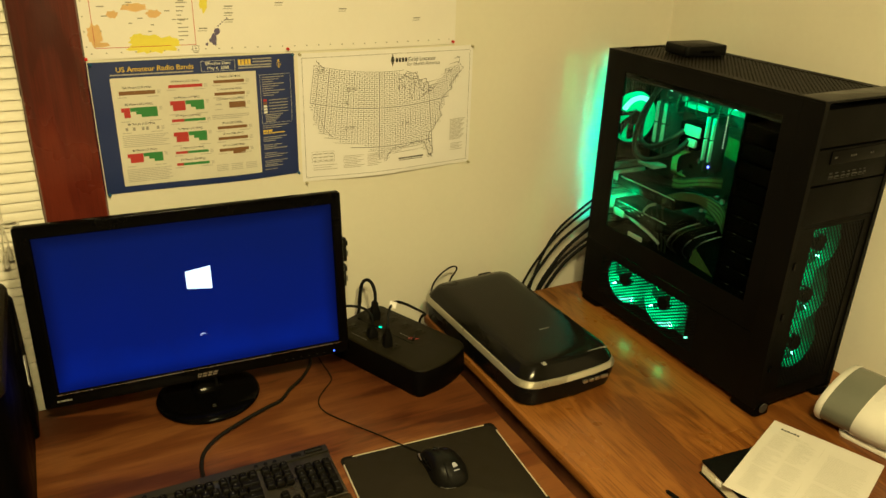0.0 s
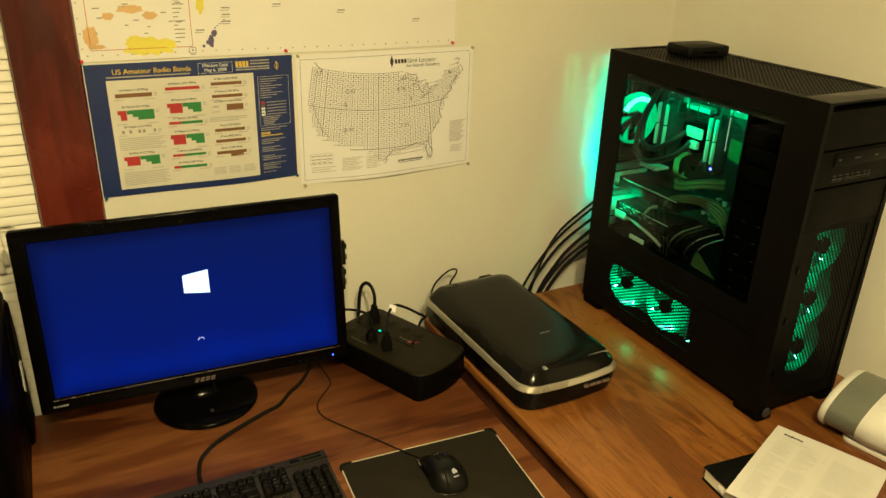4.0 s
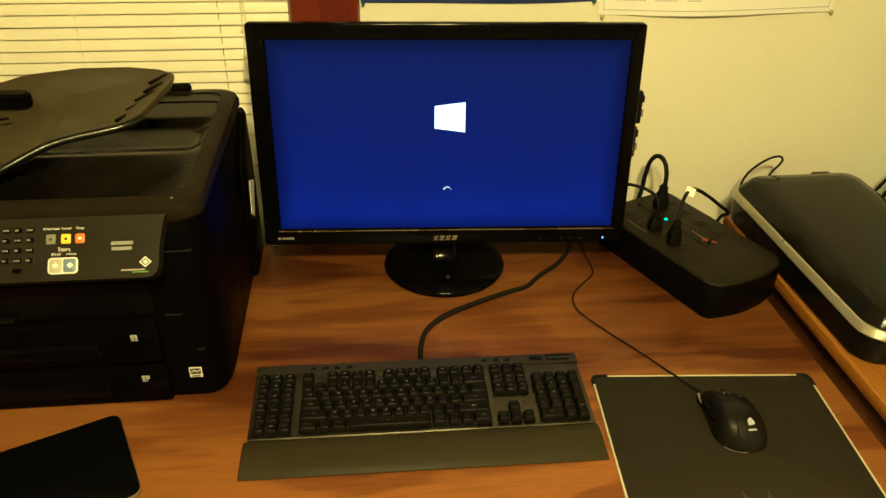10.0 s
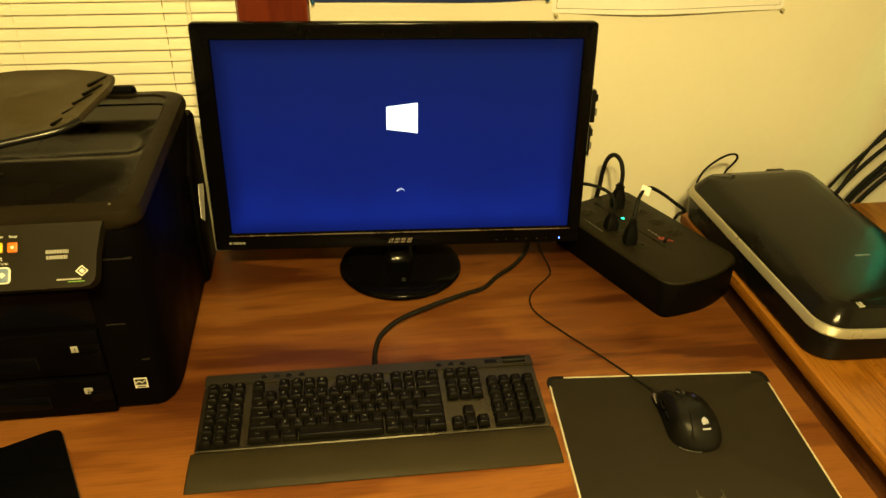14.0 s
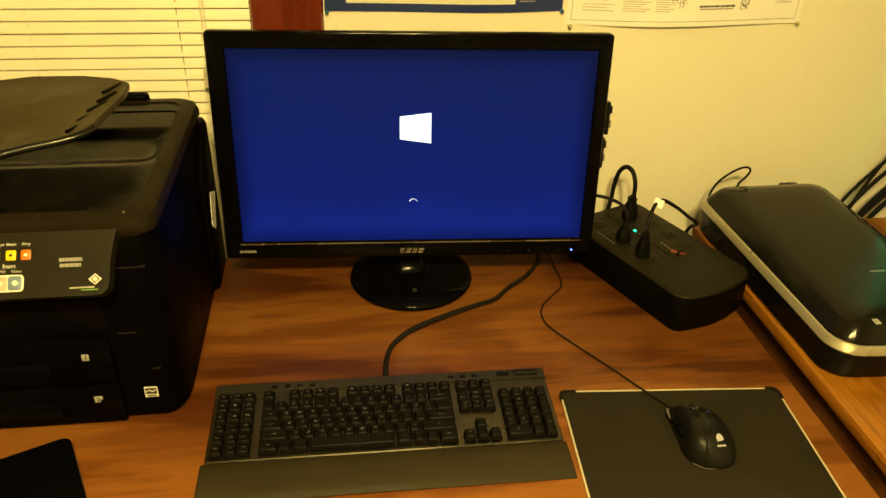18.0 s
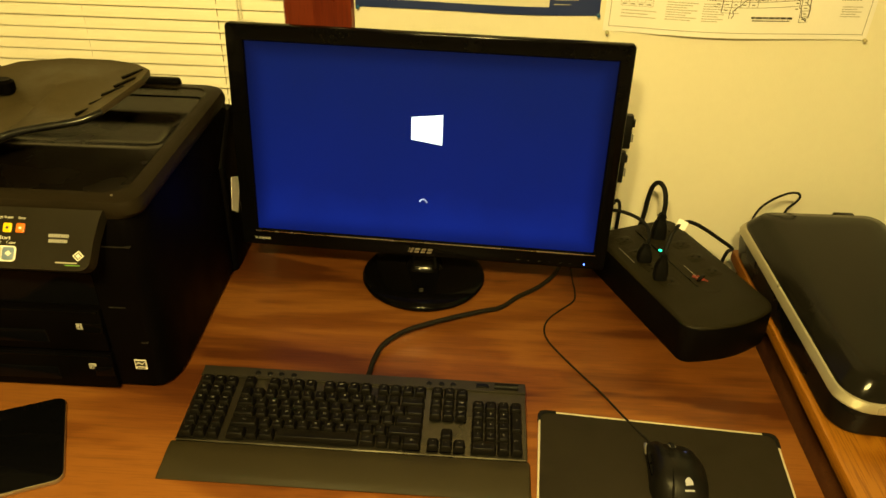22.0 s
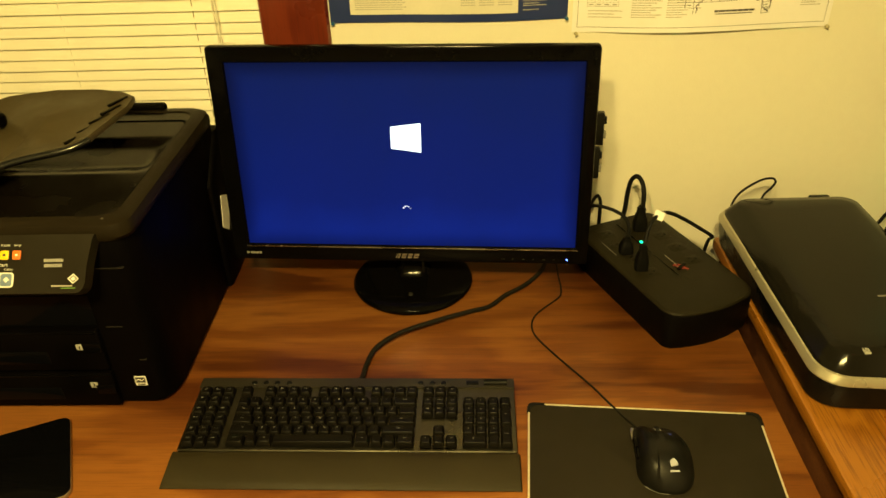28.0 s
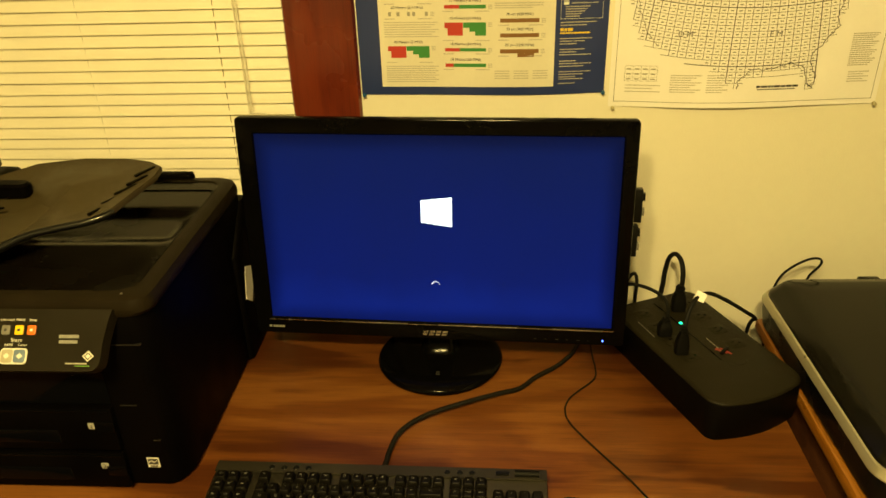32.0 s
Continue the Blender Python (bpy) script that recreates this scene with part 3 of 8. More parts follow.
def stroke(x0, x1, z0, z1, lean=0.35):
    q = [(x0 + (z0 + 0.385) * lean, z0), (x1 + (z0 + 0.385) * lean, z0), (x1 + (z1 + 0.385) * lean, z1), (x0 + (z1 + 0.385) * lean, z1)]
    loft(bm, [[(x, y, z) for x, z in q] for y in (-0.0009, -0.0002)])
for x0, x1 in ((0.2985, 0.3065), (0.3095, 0.3180), (0.3210, 0.3290), (0.3320, 0.3405)):
    stroke(x0, x1, -0.3850, -0.3818)
    stroke(x0, x1, -0.3800, -0.3762)
part("maker_mark", bm, silver, mon, "small silver badge", AHEAD)
bm = B()
for x0, x1 in ((0.024, 0.0285), (0.031, 0.0345), (0.0355, 0.0405), (0.0415, 0.0465), (0.0475, 0.052)):
    box(bm, x0, x1, -0.0008, -0.0002, -0.3805, -0.3765)
part("port_mark", bm, faint_print, mon)
for k in range(6):
    bm = B()
    x = 0.494 + 0.0185 * k
    box(bm, x, x + (0.003 if k % 2 else 0.005), -0.0008, -0.0002, -0.3842, -0.3834)
    part("button_mark", bm, dark_grey, mon, m=AHEAD)
bm = B()
cyl(bm, (0.612, -0.001, -0.3835), 0.0016, 0.0012, 10, "y")
part("power_light", bm, blue_led, mon, "tiny blue power light", AHEAD)
for z0, z1, x1 in ((-0.176, -0.119, 0.016), (-0.237, -0.182, 0.012)):
    bm = B()
    rbox(bm, W - 0.01, W + x1, 0.028, 0.044, z0, z1, 0.002, 0.0015)
    prt = part("side_port", bm, black_plastic, mon, "black connector block at the side")
    for q in (0.2, 0.65):
        bm = B()
        zz = z0 + (z1 - z0) * q
        box(bm, W + x1 - 0.0005, W + x1 + 0.004, 0.032, 0.041, zz, zz + 0.012)
        part("plug", bm, mid_grey if q < 0.5 else black_satin, prt)
# stand, built in the room's own upright frame
inv = MON.inverted()
BC = Vector((0.142, 1.638, DESK))
bm = B()
def disc(r, z, sy=0.97):
    return [(BC.x + r * math.cos(2 * math.pi * k / 56), BC.y + r * sy * math.sin(2 * math.pi * k / 56), DESK + z) for k in range(56)]
loft(bm, [disc(0.109, 0), disc(0.114, 0.002), disc(0.1155, 0.006), disc(0.114, 0.010), disc(0.110, 0.013), disc(0.09, 0.0165), disc(0.06, 0.019), disc(0.04, 0.020)], m=inv)
part("stand_base", bm, black_gloss, mon, "round glossy black foot")
bm = B()
def neck(z, w, d, y):
    return [(BC.x + x, BC.y + y + yy, DESK + z) for x, yy in rr(-w, w, -d, d, min(w, d) * 0.8, 4)]
loft(bm, [neck(0.019, 0.036, 0.026, 0.012), neck(0.03, 0.031, 0.020, 0.018), neck(0.08, 0.028, 0.017, 0.03), neck(0.20, 0.028, 0.016, 0.042), neck(0.27, 0.03, 0.016, 0.046)], m=inv)
part("stand_neck", bm, black_gloss, mon)
bm = B()
for z in (0.0, 0.006):
    box(bm, BC.x - 0.0035, BC.x + 0.0035, BC.y - 0.072 + z, BC.y - 0.070 + z, DESK + 0.018, DESK + 0.0195, m=inv)
part("stand_mark", bm, dark_grey, mon)

# ---------------------------------------------------------------- keyboard
KB = Matrix.Translation((-0.180, 1.338, DESK)) @ pose(0, 0, 0, 0, 0, -0.8)
kb = empty("keyboard", KB, "black mechanical keyboard with grey legends and a wrist rest", "keyboard")
def kz(y):
    return 0.0125 + 0.0095 * (y + 0.143) / 0.143
bm = B()
def plate_ring(i, dz, top):
    return [(x, y, (kz(y) if top else 0.003) + dz) for x, y in rr(i, 0.4995 - i, -0.143 + i, -i, 0.003, 3)]
loft(bm, [plate_ring(0.001, 0, False), plate_ring(0, 0.002, False), plate_ring(0, -0.0015, True), plate_ring(0.0012, 0, True)])
deck = paint("brushed_deck", (0.100, 0.093, 0.076), 0.33, 1.0, var=0.15, bump=0.15, bump_scale=500)
part("deck", bm, deck, kb, "dark brushed metal deck")
bm = B()
box(bm, 0.0, 0.4995, -0.021, -0.0005, kz(-0.02) + 0.0005, kz(0) + 0.0022)
part("top_strip", bm, paint("top_strip", (0.024, 0.021, 0.015), 0.42, 0.3, var=0.15, bump=0.15, bump_scale=600), kb, "dark brushed metal strip")
bm = B()
rows = []
for y, z0, z1 in ((-0.146, 0.003, 0.0125), (-0.150, 0.002, 0.0145), (-0.165, 0.002, 0.0140), (-0.195, 0.002, 0.0085), (-0.2035, 0.002, 0.005), (-0.2055, 0.002, 0.003)):
    rows.append([(-0.005, y, z0), (-0.0055, y, (z0 + z1) / 2), (-0.003, y, z1), (0.25, y, z1 + 0.0006), (0.5005, y, z1), (0.503, y, (z0 + z1) / 2), (0.5025, y, z0)])
loft(bm, rows)
part("wrist_rest", bm, paint("soft_touch", (0.0205, 0.0158, 0.0066), 0.55, var=0.15, bump=0.35, bump_scale=1400, spec=0.22), kb, "matte black wrist rest")
U = 0.0186
CAP_MESHES = {}
key_black = paint("key_black", (0.0036, 0.0030, 0.0022), 0.40, var=0.25, bump=0.2, bump_scale=1800, spec=0.12)
def key_mesh(w, d):
    if (w, d) not in CAP_MESHES:
        bm = B()
        a, b = w * U / 2 - 0.0007, d * U / 2 - 0.0007
        def ring(ix, iy, z, r, off=0.0):
            return [(x, y + off, z) for x, y in rr(-a + ix, a - ix, -b + iy, b - iy, r, 2)]
        loft(bm, [ring(0, 0, 0, 0.001), ring(0.0004, 0.0004, 0.003, 0.0012), ring(0.0022, 0.0016, 0.0086, 0.0018, 0.0007), ring(0.0030, 0.0024, 0.0093, 0.0016, 0.0007), ring(0.0048, 0.0042, 0.0088, 0.0014, 0.0007)], caps=(False, True))
        CAP_MESHES[w, d] = mesh_of(bm, key_black)
    return CAP_MESHES[w, d]
SMALL = {}
def legend_mesh(w):
    if w not in SMALL:
        me = WORDS[w].copy()
        me.materials.clear()
        me.materials.append(legend_grey)
        SMALL[w] = me
    return SMALL[w]
def key(x, y, w, text="", d=1.0):
    k = part("key", key_mesh(w, d), None, kb, m=Matrix.Translation((x, y, kz(y) + 0.0012)) @ pose(0, 0, 0, 3.2, 0, 0))
    if text:
        s = 0.0049 if len(text) == 1 else 0.0043 if len(text) == 2 else 0.0031
        part("legend", legend_mesh(text), None, k, m=Matrix.Translation((0 if len(text) > 2 or w < 1.3 else -0.002, 0.0018, 0.0093)) @ Matrix.Diagonal((s, s, s, 1)))
def row(x, y, spec):
    for w, text in spec:
        key(x + w * U / 2, y, w, text)
        x += w * U
MX, ROWY = 0.0705, (-0.0325, -0.0545, -0.0731, -0.0917, -0.1103, -0.1289)
key(MX + U / 2, ROWY[0], 1, "Esc")
for g in range(3):
    row(MX + U * (2 + 4 * g + 0.45 * g + (0.1 if g else 0)), ROWY[0], [(1, "F%d" % (4 * g + k + 1)) for k in range(4)])
row(MX, ROWY[1], [(1, c) for c in "`1234567890-="] + [(2, "Back")])
row(MX, ROWY[2], [(1.5, "Tab")] + [(1, c) for c in "QWERTYUIOP[]"] + [(1.5, "")])
row(MX, ROWY[3], [(1.75, "Caps")] + [(1, c) for c in "ASDFGHJKL;'"] + [(2.25, "Enter")])
row(MX, ROWY[4], [(2.25, "Shift")] + [(1, c) for c in "ZXCVBNM,./"] + [(2.75, "Shift")])
row(MX, ROWY[5], [(1.5, "Ctrl"), (1, ""), (1.25, "Alt"), (6.5, "-"), (1.25, "Alt"), (1, ""), (1, ""), (1.5, "Ctrl")])
NX = 0.3565
row(NX, ROWY[0], [(1, "Prt"), (1, "Scr"), (1, "Brk")])
row(NX, ROWY[1], [(1, "Ins"), (1, "Home"), (1, "PgUp")])
row(NX, ROWY[2], [(1, "Del"), (1, "End"), (1, "PgDn")])
key(NX + 1.5 * U, ROWY[4], 1, "'")
row(NX, ROWY[5], [(1, "<"), (1, ","), (1, ">")])
PX = 0.4190
row(PX, ROWY[1], [(1, "Num"), (1, "/"), (1, "*"), (1, "-")])
row(PX, ROWY[2], [(1, "7"), (1, "8"), (1, "9")])
row(PX, ROWY[3], [(1, "4"), (1, "5"), (1, "6")])
row(PX, ROWY[4], [(1, "1"), (1, "2"), (1, "3")])
row(PX, ROWY[5], [(2, "0"), (1, ".")])
key(PX + 3.5 * U, (ROWY[2] + ROWY[3]) / 2, 1, "+", 2.0)
key(PX + 3.5 * U, (ROWY[4] + ROWY[5]) / 2, 1, "Enter", 2.0)
for k, y in enumerate((-0.0335, -0.0521, -0.0725, -0.0911, -0.1115, -0.1301)):
    row(0.0055, y, [(1, "G%d" % (3 * k + j)) for j in (1, 2, 3)])
for x in (0.086, 0.105, 0.123, 0.142, 0.352, 0.371, 0.389):
    bm = B()
    cyl(bm, (x, -0.0115, kz(-0.0115) + 0.001), 0.0046, 0.003, 16, b=0.0008)
    part("round_button", bm, black_satin, kb)
bm = B()
cyl(bm, (0.452, -0.011, kz(-0.011) + 0.0035), 0.0055, 0.036, 16, "x")
part("volume_wheel", bm, black_plastic, kb, "knurled dark volume roller")
bm = B()
rbox(bm, 0.424, 0.444, -0.0155, -0.0065, kz(-0.011) + 0.001, kz(-0.011) + 0.004, 0.002, 0.0008)
part("mute_button", bm, black_satin, kb)
for x in (0.404, 0.412, 0.417):
    bm = B()
    box(bm, x, x + 0.002, -0.0125, -0.0105, kz(-0.011) + 0.002, kz(-0.011) + 0.0027)
    part("lock_light", bm, print_white, kb)

# ---------------------------------------------------------------- cables on the desk
braid = paint("braided_sleeve", (0.0075, 0.0065, 0.0050), 0.6, var=0.4, fine=900, bump=0.8, bump_scale=1500, spec=0.15)
bm = B()
tube(bm, [(0.074, 1.334, 0.766), (0.075, 1.36, 0.758), (0.078, 1.390, 0.757), (0.091, 1.426, 0.761), (0.128, 1.461, 0.764), (0.192, 1.497, 0.763), (0.249, 1.527, 0.759), (0.287, 1.548, 0.7545), (0.318, 1.580, 0.756), (0.359, 1.617, 0.7545), (0.393, 1.664, 0.7545), (0.41, 1.715, 0.7545), (0.415, 1.752, 0.745), (0.416, 1.762, 0.60)], 0.0042, 10)
thing("keyboard_cable", bm, braid, "thick black braided cable lying across the desk", "cable")
bm = B()
tube(bm, [(0.4930, 1.232, 0.7660), (0.4890, 1.242, 0.7645), (0.4780, 1.264, 0.7610), (0.4640, 1.294, 0.7570), (0.4400, 1.343, 0.7523), (0.3970, 1.409, 0.7520), (0.3670, 1.461, 0.7520), (0.3615, 1.494, 0.7520), (0.3705, 1.523, 0.7520), (0.3910, 1.548, 0.7520), (0.4200, 1.580, 0.7520), (0.4260, 1.610, 0.7520), (0.4250, 1.648, 0.7520), (0.4260, 1.70, 0.7520), (0.43, 1.748, 0.749), (0.43, 1.762, 0.60)], 0.0016, 8)
thing("mouse_cable", bm, braid, "thin black mouse cable curving over the desk", "cable")

# ---------------------------------------------------------------- mouse pad and mouse
PAD = Matrix.Translation((0.340, 1.2965, DESK)) @ pose(0, 0, 0, 0, 0, -4.3)
pad = empty("mouse_pad", PAD, "rigid dark grey mouse pad with bright metal rim and black corners", "mouse pad")
PW, PD = 0.349, 0.2715
bm = B()
rbox(bm, 0.0012, PW - 0.0012, -PD + 0.0012, -0.0012, 0.0005, 0.0036, 0.012, 0.0006)
part("surface", bm, paint("pad_surface", (0.0140, 0.0106, 0.0048), 0.68, var=0.12, fine=900, bump=0.5, bump_scale=2500, spec=0.25), pad)
pad_rim = paint("pad_rim", (0.62, 0.57, 0.46), 0.38, 0.35, var=0.06)
for x0, x1, y0, y1 in ((0.020, PW - 0.020, -0.0030, 0), (0.020, PW - 0.020, -PD, -PD + 0.0030), (0, 0.0030, -PD + 0.018, -0.018), (PW - 0.0030, PW, -PD + 0.018, -0.018)):
    bm = B()
    rbox(bm, x0, x1, y0, y1, 0.0, 0.0042, 0.0006, 0.0005)
    part("rim", bm, pad_rim, pad, "bright metal rim")
for x, y, a in ((0, 0, 0), (PW, 0, 270), (PW, -PD, 180), (0, -PD, 90)):
    bm = B()
    out = [(-0.0012, -0.020), (0.0032, -0.020), (0.0040, -0.012), (0.0072, -0.0072), (0.012, -0.0040), (0.026, -0.0032), (0.026, 0.0012), (0.009, 0.0012), (0.002, -0.0018), (-0.0012, -0.008)]
    loft(bm, [[(px, py, z) for px, py in out[::-1]] for z in (0.0, 0.0048)])
    part("corner", bm, rubber, pad, "black rubber corner", m=Matrix.Translation((x, y, 0)) @ pose(0, 0, 0, 0, 0, a))
bm = B()
LX, LY = 0.176, -0.250
for s in (-1, 1):
    tube(bm, [(LX + s * 0.004, LY + 0.004, 0.0038), (LX + s * 0.010, LY + 0.006, 0.0038), (LX + s * 0.017, LY + 0.012, 0.0038), (LX + s * 0.0165, LY + 0.021, 0.0038)], (0.0014, 0.0004), 6, 5)
    tube(bm, [(LX + s * 0.006, LY + 0.003, 0.0038), (LX + s * 0.013, LY + 0.005, 0.0038), (LX + s * 0.020, LY + 0.010, 0.0038)], (0.0010, 0.0004), 6, 4)
box(bm, LX - 0.0045, LX + 0.0045, LY - 0.005, LY + 0.006, 0.0036, 0.0042)
box(bm, LX - 0.009, LX + 0.009, LY - 0.011, LY - 0.008, 0.0036, 0.0042)
part("printed_mark", bm, paint("pad_print", (0.075, 0.070, 0.055), 0.6, var=0.1), pad, "small grey horned emblem")

MOUSE = Matrix.Translation((0.521, 1.178, DESK + 0.0036))
ms = empty("computer_mouse", MOUSE, "black ergonomic computer mouse resting on the pad", "mouse")
RIM = [(-0.033, 0.053), (-0.010, 0.058), (0.014, 0.057), (0.031, 0.048), (0.0415, 0.024), (0.0420, -0.010), (0.0345, -0.040), (0.018, -0.058), (-0.010, -0.060), (-0.030, -0.050), (-0.0395, -0.028), (-0.037, 0.0), (-0.0345, 0.03)]
def rim_points(k=4):
    n, out = len(RIM), []
    for i in range(n):
        p0, p1, p2, p3 = (Vector(RIM[(i + d) % n]) for d in (-1, 0, 1, 2))
        for j in range(k):
            t = j / k
            out.append(0.5 * (2 * p1 + (p2 - p0) * t + (2 * p0 - 5 * p1 + 4 * p2 - p3) * t * t + (3 * p1 - p0 - 3 * p2 + p3) * t ** 3))
    return out
CROWN = Vector((-0.013, -0.010))
def crown_height(y):
    """Height of the back along the mouse: low at the nose, highest behind the middle."""
    q = (y + 0.016) / 0.080
    return 0.0395 - 0.018 * q * q if q > 0 else 0.0395 - 0.013 * (q * 1.5) ** 2
def mouse_skin(p, s, lift=0.0):
    """A point of the shell: from the crown (s = 0) out to the rim point p (s = 1). The thumb side falls off steeply."""
    at = CROWN + (p - CROWN) * s
    power = 2.3 if p.x > -0.02 else 4.5
    return Vector((at.x, at.y, 0.002 + crown_height(at.y) * max(1 - s ** power, 0.0) ** 0.62 + lift))
edge_points = rim_points()
bm = B()
steps = (1.0, 0.985, 0.95, 0.90, 0.83, 0.74, 0.63, 0.5, 0.36, 0.2, 0.07)
loft(bm, [[Vector((*(CROWN + (p - CROWN) * 0.95), 0.0)) for p in edge_points], [Vector((*(CROWN + (p - CROWN) * 0.99), 0.0006)) for p in edge_points]] + [[mouse_skin(p, q) for p in edge_points] for q in steps])
part("shell", bm, paint("mouse_soft", (0.0048, 0.0044, 0.0038), 0.42, var=0.2, bump=0.12, bump_scale=1500, spec=0.2), ms, "soft black shell")
def mouse_top(x, y):
    """Height of the shell's top at x, y, found along the ray from the crown."""
    d = Vector((x, y)) - CROWN
    best = min(edge_points, key=lambda p: abs(math.atan2(p.y - CROWN.y, p.x - CROWN.x) - math.atan2(d.y, d.x)))
    s = min(d.length / (best - CROWN).length, 0.999)
    return mouse_skin(best, s).z
for x0, x1, x2, x3 in ((-0.0265, -0.0065, -0.0250, -0.0065), (0.0015, 0.0245, 0.0015, 0.0300)):
    bm = B()
    grid(bm, lambda u, v: Vector((((x0 + (x1 - x0) * u) * v + (x2 + (x3 - x2) * u) * (1 - v)), 0.004 + 0.048 * v - 0.006 * v * (abs(u - 0.5) * 2) ** 3, 0)), 8, 10)
    for v in bm.verts:
        v.co.z = mouse_top(v.co.x, v.co.y) + 0.0009
    part("button", bm, black_plastic, ms)
bm = B()
cyl(bm, (-0.0055, 0.034, mouse_top(-0.0025, 0.034) - 0.005), 0.0098, 0.006, 20, "x", b=0.001)
wheel = part("scroll_wheel", bm, rubber, ms)
# grey tubes paint the highlights along both edges of the wheel
for x in (-0.0062, 0.0008):
    bm = B()
    tube(bm, [(x, 0.0285, mouse_top(x, 0.0285) + 0.0018), (x, 0.0335, mouse_top(x, 0.0335) + 0.0026), (x, 0.0385, mouse_top(x, 0.0385) + 0.0018)], 0.0007, 6, 4)
    part("wheel_glint", bm, mid_grey, wheel)
bm = B()
box(bm, 0.0085, 0.0130, 0.0180, 0.0192, mouse_top(0.011, 0.0186) - 0.001, mouse_top(0.011, 0.0186) + 0.0012)
part("dpi_light", bm, glow("dpi_blue", (0.12, 0.2, 1.0), 0.18), ms, "tiny blue indicator light")
bm = B()
tube(bm, [(-0.0335, 0.050, 0.012), (-0.0360, 0.042, 0.013), (-0.0365, 0.032, 0.011)], (0.0028, 0.0012), 8)
part("side_accent", bm, silver, ms, "bright metal side accent")
for y in (0.016, -0.004):
    bm = B()
    rbox(bm, -0.0385, -0.0310, y - 0.009, y + 0.008, 0.017, 0.0225, 0.0018, 0.001)
    part("side_button", bm, black_gloss, ms)
bm = B()
tube(bm, [(-0.0325, -0.0475, 0.0022), (-0.022, -0.0555, 0.0022), (-0.008, -0.0598, 0.0022), (0.006, -0.0592, 0.0022), (0.016, -0.0565, 0.0022)], 0.0007, 6, 4)
part("base_edge", bm, mid_grey, ms, "thin pale edge line")
bm = B()
def on_back(x, y):
    return Vector((x, y, mouse_top(x, y) + 0.0010))
for pts in (((0.0000, -0.0395), (0.0105, -0.0365), (0.0098, -0.0320), (0.0060, -0.0285), (0.0022, -0.0300), (-0.0008, -0.0335)), ((-0.0015, -0.0450), (0.0115, -0.0438), (0.0115, -0.0418), (-0.0015, -0.0430))):
    bm.faces.new([bm.verts.new(on_back(x, y)) for x, y in pts])
part("lit_mark", bm, glow("mouse_mark", (0.9, 0.92, 1.0), 0.05, (0.34, 0.34, 0.32)), ms, "small white sail-shaped mark", smooth=False)

# ---------------------------------------------------------------- tablet
TAB = Matrix.Translation((-0.452, 1.146, DESK)) @ pose(0, 0, 0, 0, 0, 24.0)
tab = empty("tablet", TAB, "black tablet with dark screen lying on the desk", "tablet")
bm = B()
rbox(bm, -0.122, 0.122, -0.083, 0.083, 0.0, 0.0075, 0.014, 0.0018)
part("back_case", bm, paint("champagne_metal", (0.42, 0.36, 0.27), 0.35, 0.9, var=0.06), tab, "pale metal back")
bm = B()
rbox(bm, -0.1212, 0.1212, -0.0822, 0.0822, 0.0074, 0.0086, 0.0135, 0.0006)
part("screen", bm, glass_dark, tab, "black glass front")
bm = B()
rbox(bm, 0.035, 0.060, -0.0838, -0.0825, 0.003, 0.0055, 0.0005, 0.0004)
part("volume_key", bm, silver, tab)
bm = B()
for k in range(3):
    box(bm, -0.116, -0.113, 0.05 + 0.008 * k, 0.055 + 0.008 * k, 0.0085, 0.0089)
part("printed_mark", bm, mid_grey, tab)

# ---------------------------------------------------------------- printer
PR = Matrix.Translation((-0.785, 1.302, DESK))
pr = empty("office_printer", PR, "large black all-in-one office printer with feeder tray and control panel", "printer")
pr_body = paint("printer_black", (0.0012, 0.0009, 0.0010), 0.46, var=0.25, bump=0.12, bump_scale=1500, spec=0.035)
pr_lid = paint("printer_lid", (0.0122, 0.0090, 0.0048), 0.42, var=0.15, bump=0.3, bump_scale=1300, spec=0.06)
PWD = 0.567
tray_m = paint("printer_tray", (0.052, 0.040, 0.0195), 0.40, var=0.12, bump=0.25, bump_scale=1300, spec=0.12)
plate_grey = paint("plate_grey", (0.30, 0.30, 0.29), 0.5, var=0.05)
bm = B()
def body(z, i=0.0, y0=0.0, cut=0.030, y1=0.435, x1=PWD):
    pts = [(i, y0 + i)]
    for k in range(5):
        a = radians(-90 + 90 * k / 4)
        pts.append((x1 - cut - i + cut * math.cos(a), y0 + i + cut * 1.9 + cut * 1.9 * math.sin(a)))
    pts += [(x1 - i, y0 + 0.2), (x1 - i, y1 - 0.03), (x1 - i - 0.01, y1 - i), (i, y1 - i)]
    return [(x, y, z) for x, y in pts]
loft(bm, [body(0.004, 0.006), body(0.010, 0.0), body(0.16, 0.0), body(0.225, 0.0), body(0.298, 0.001), body(0.308, 0.003)])
main = part("body", bm, pr_body, pr, "glossy black body")
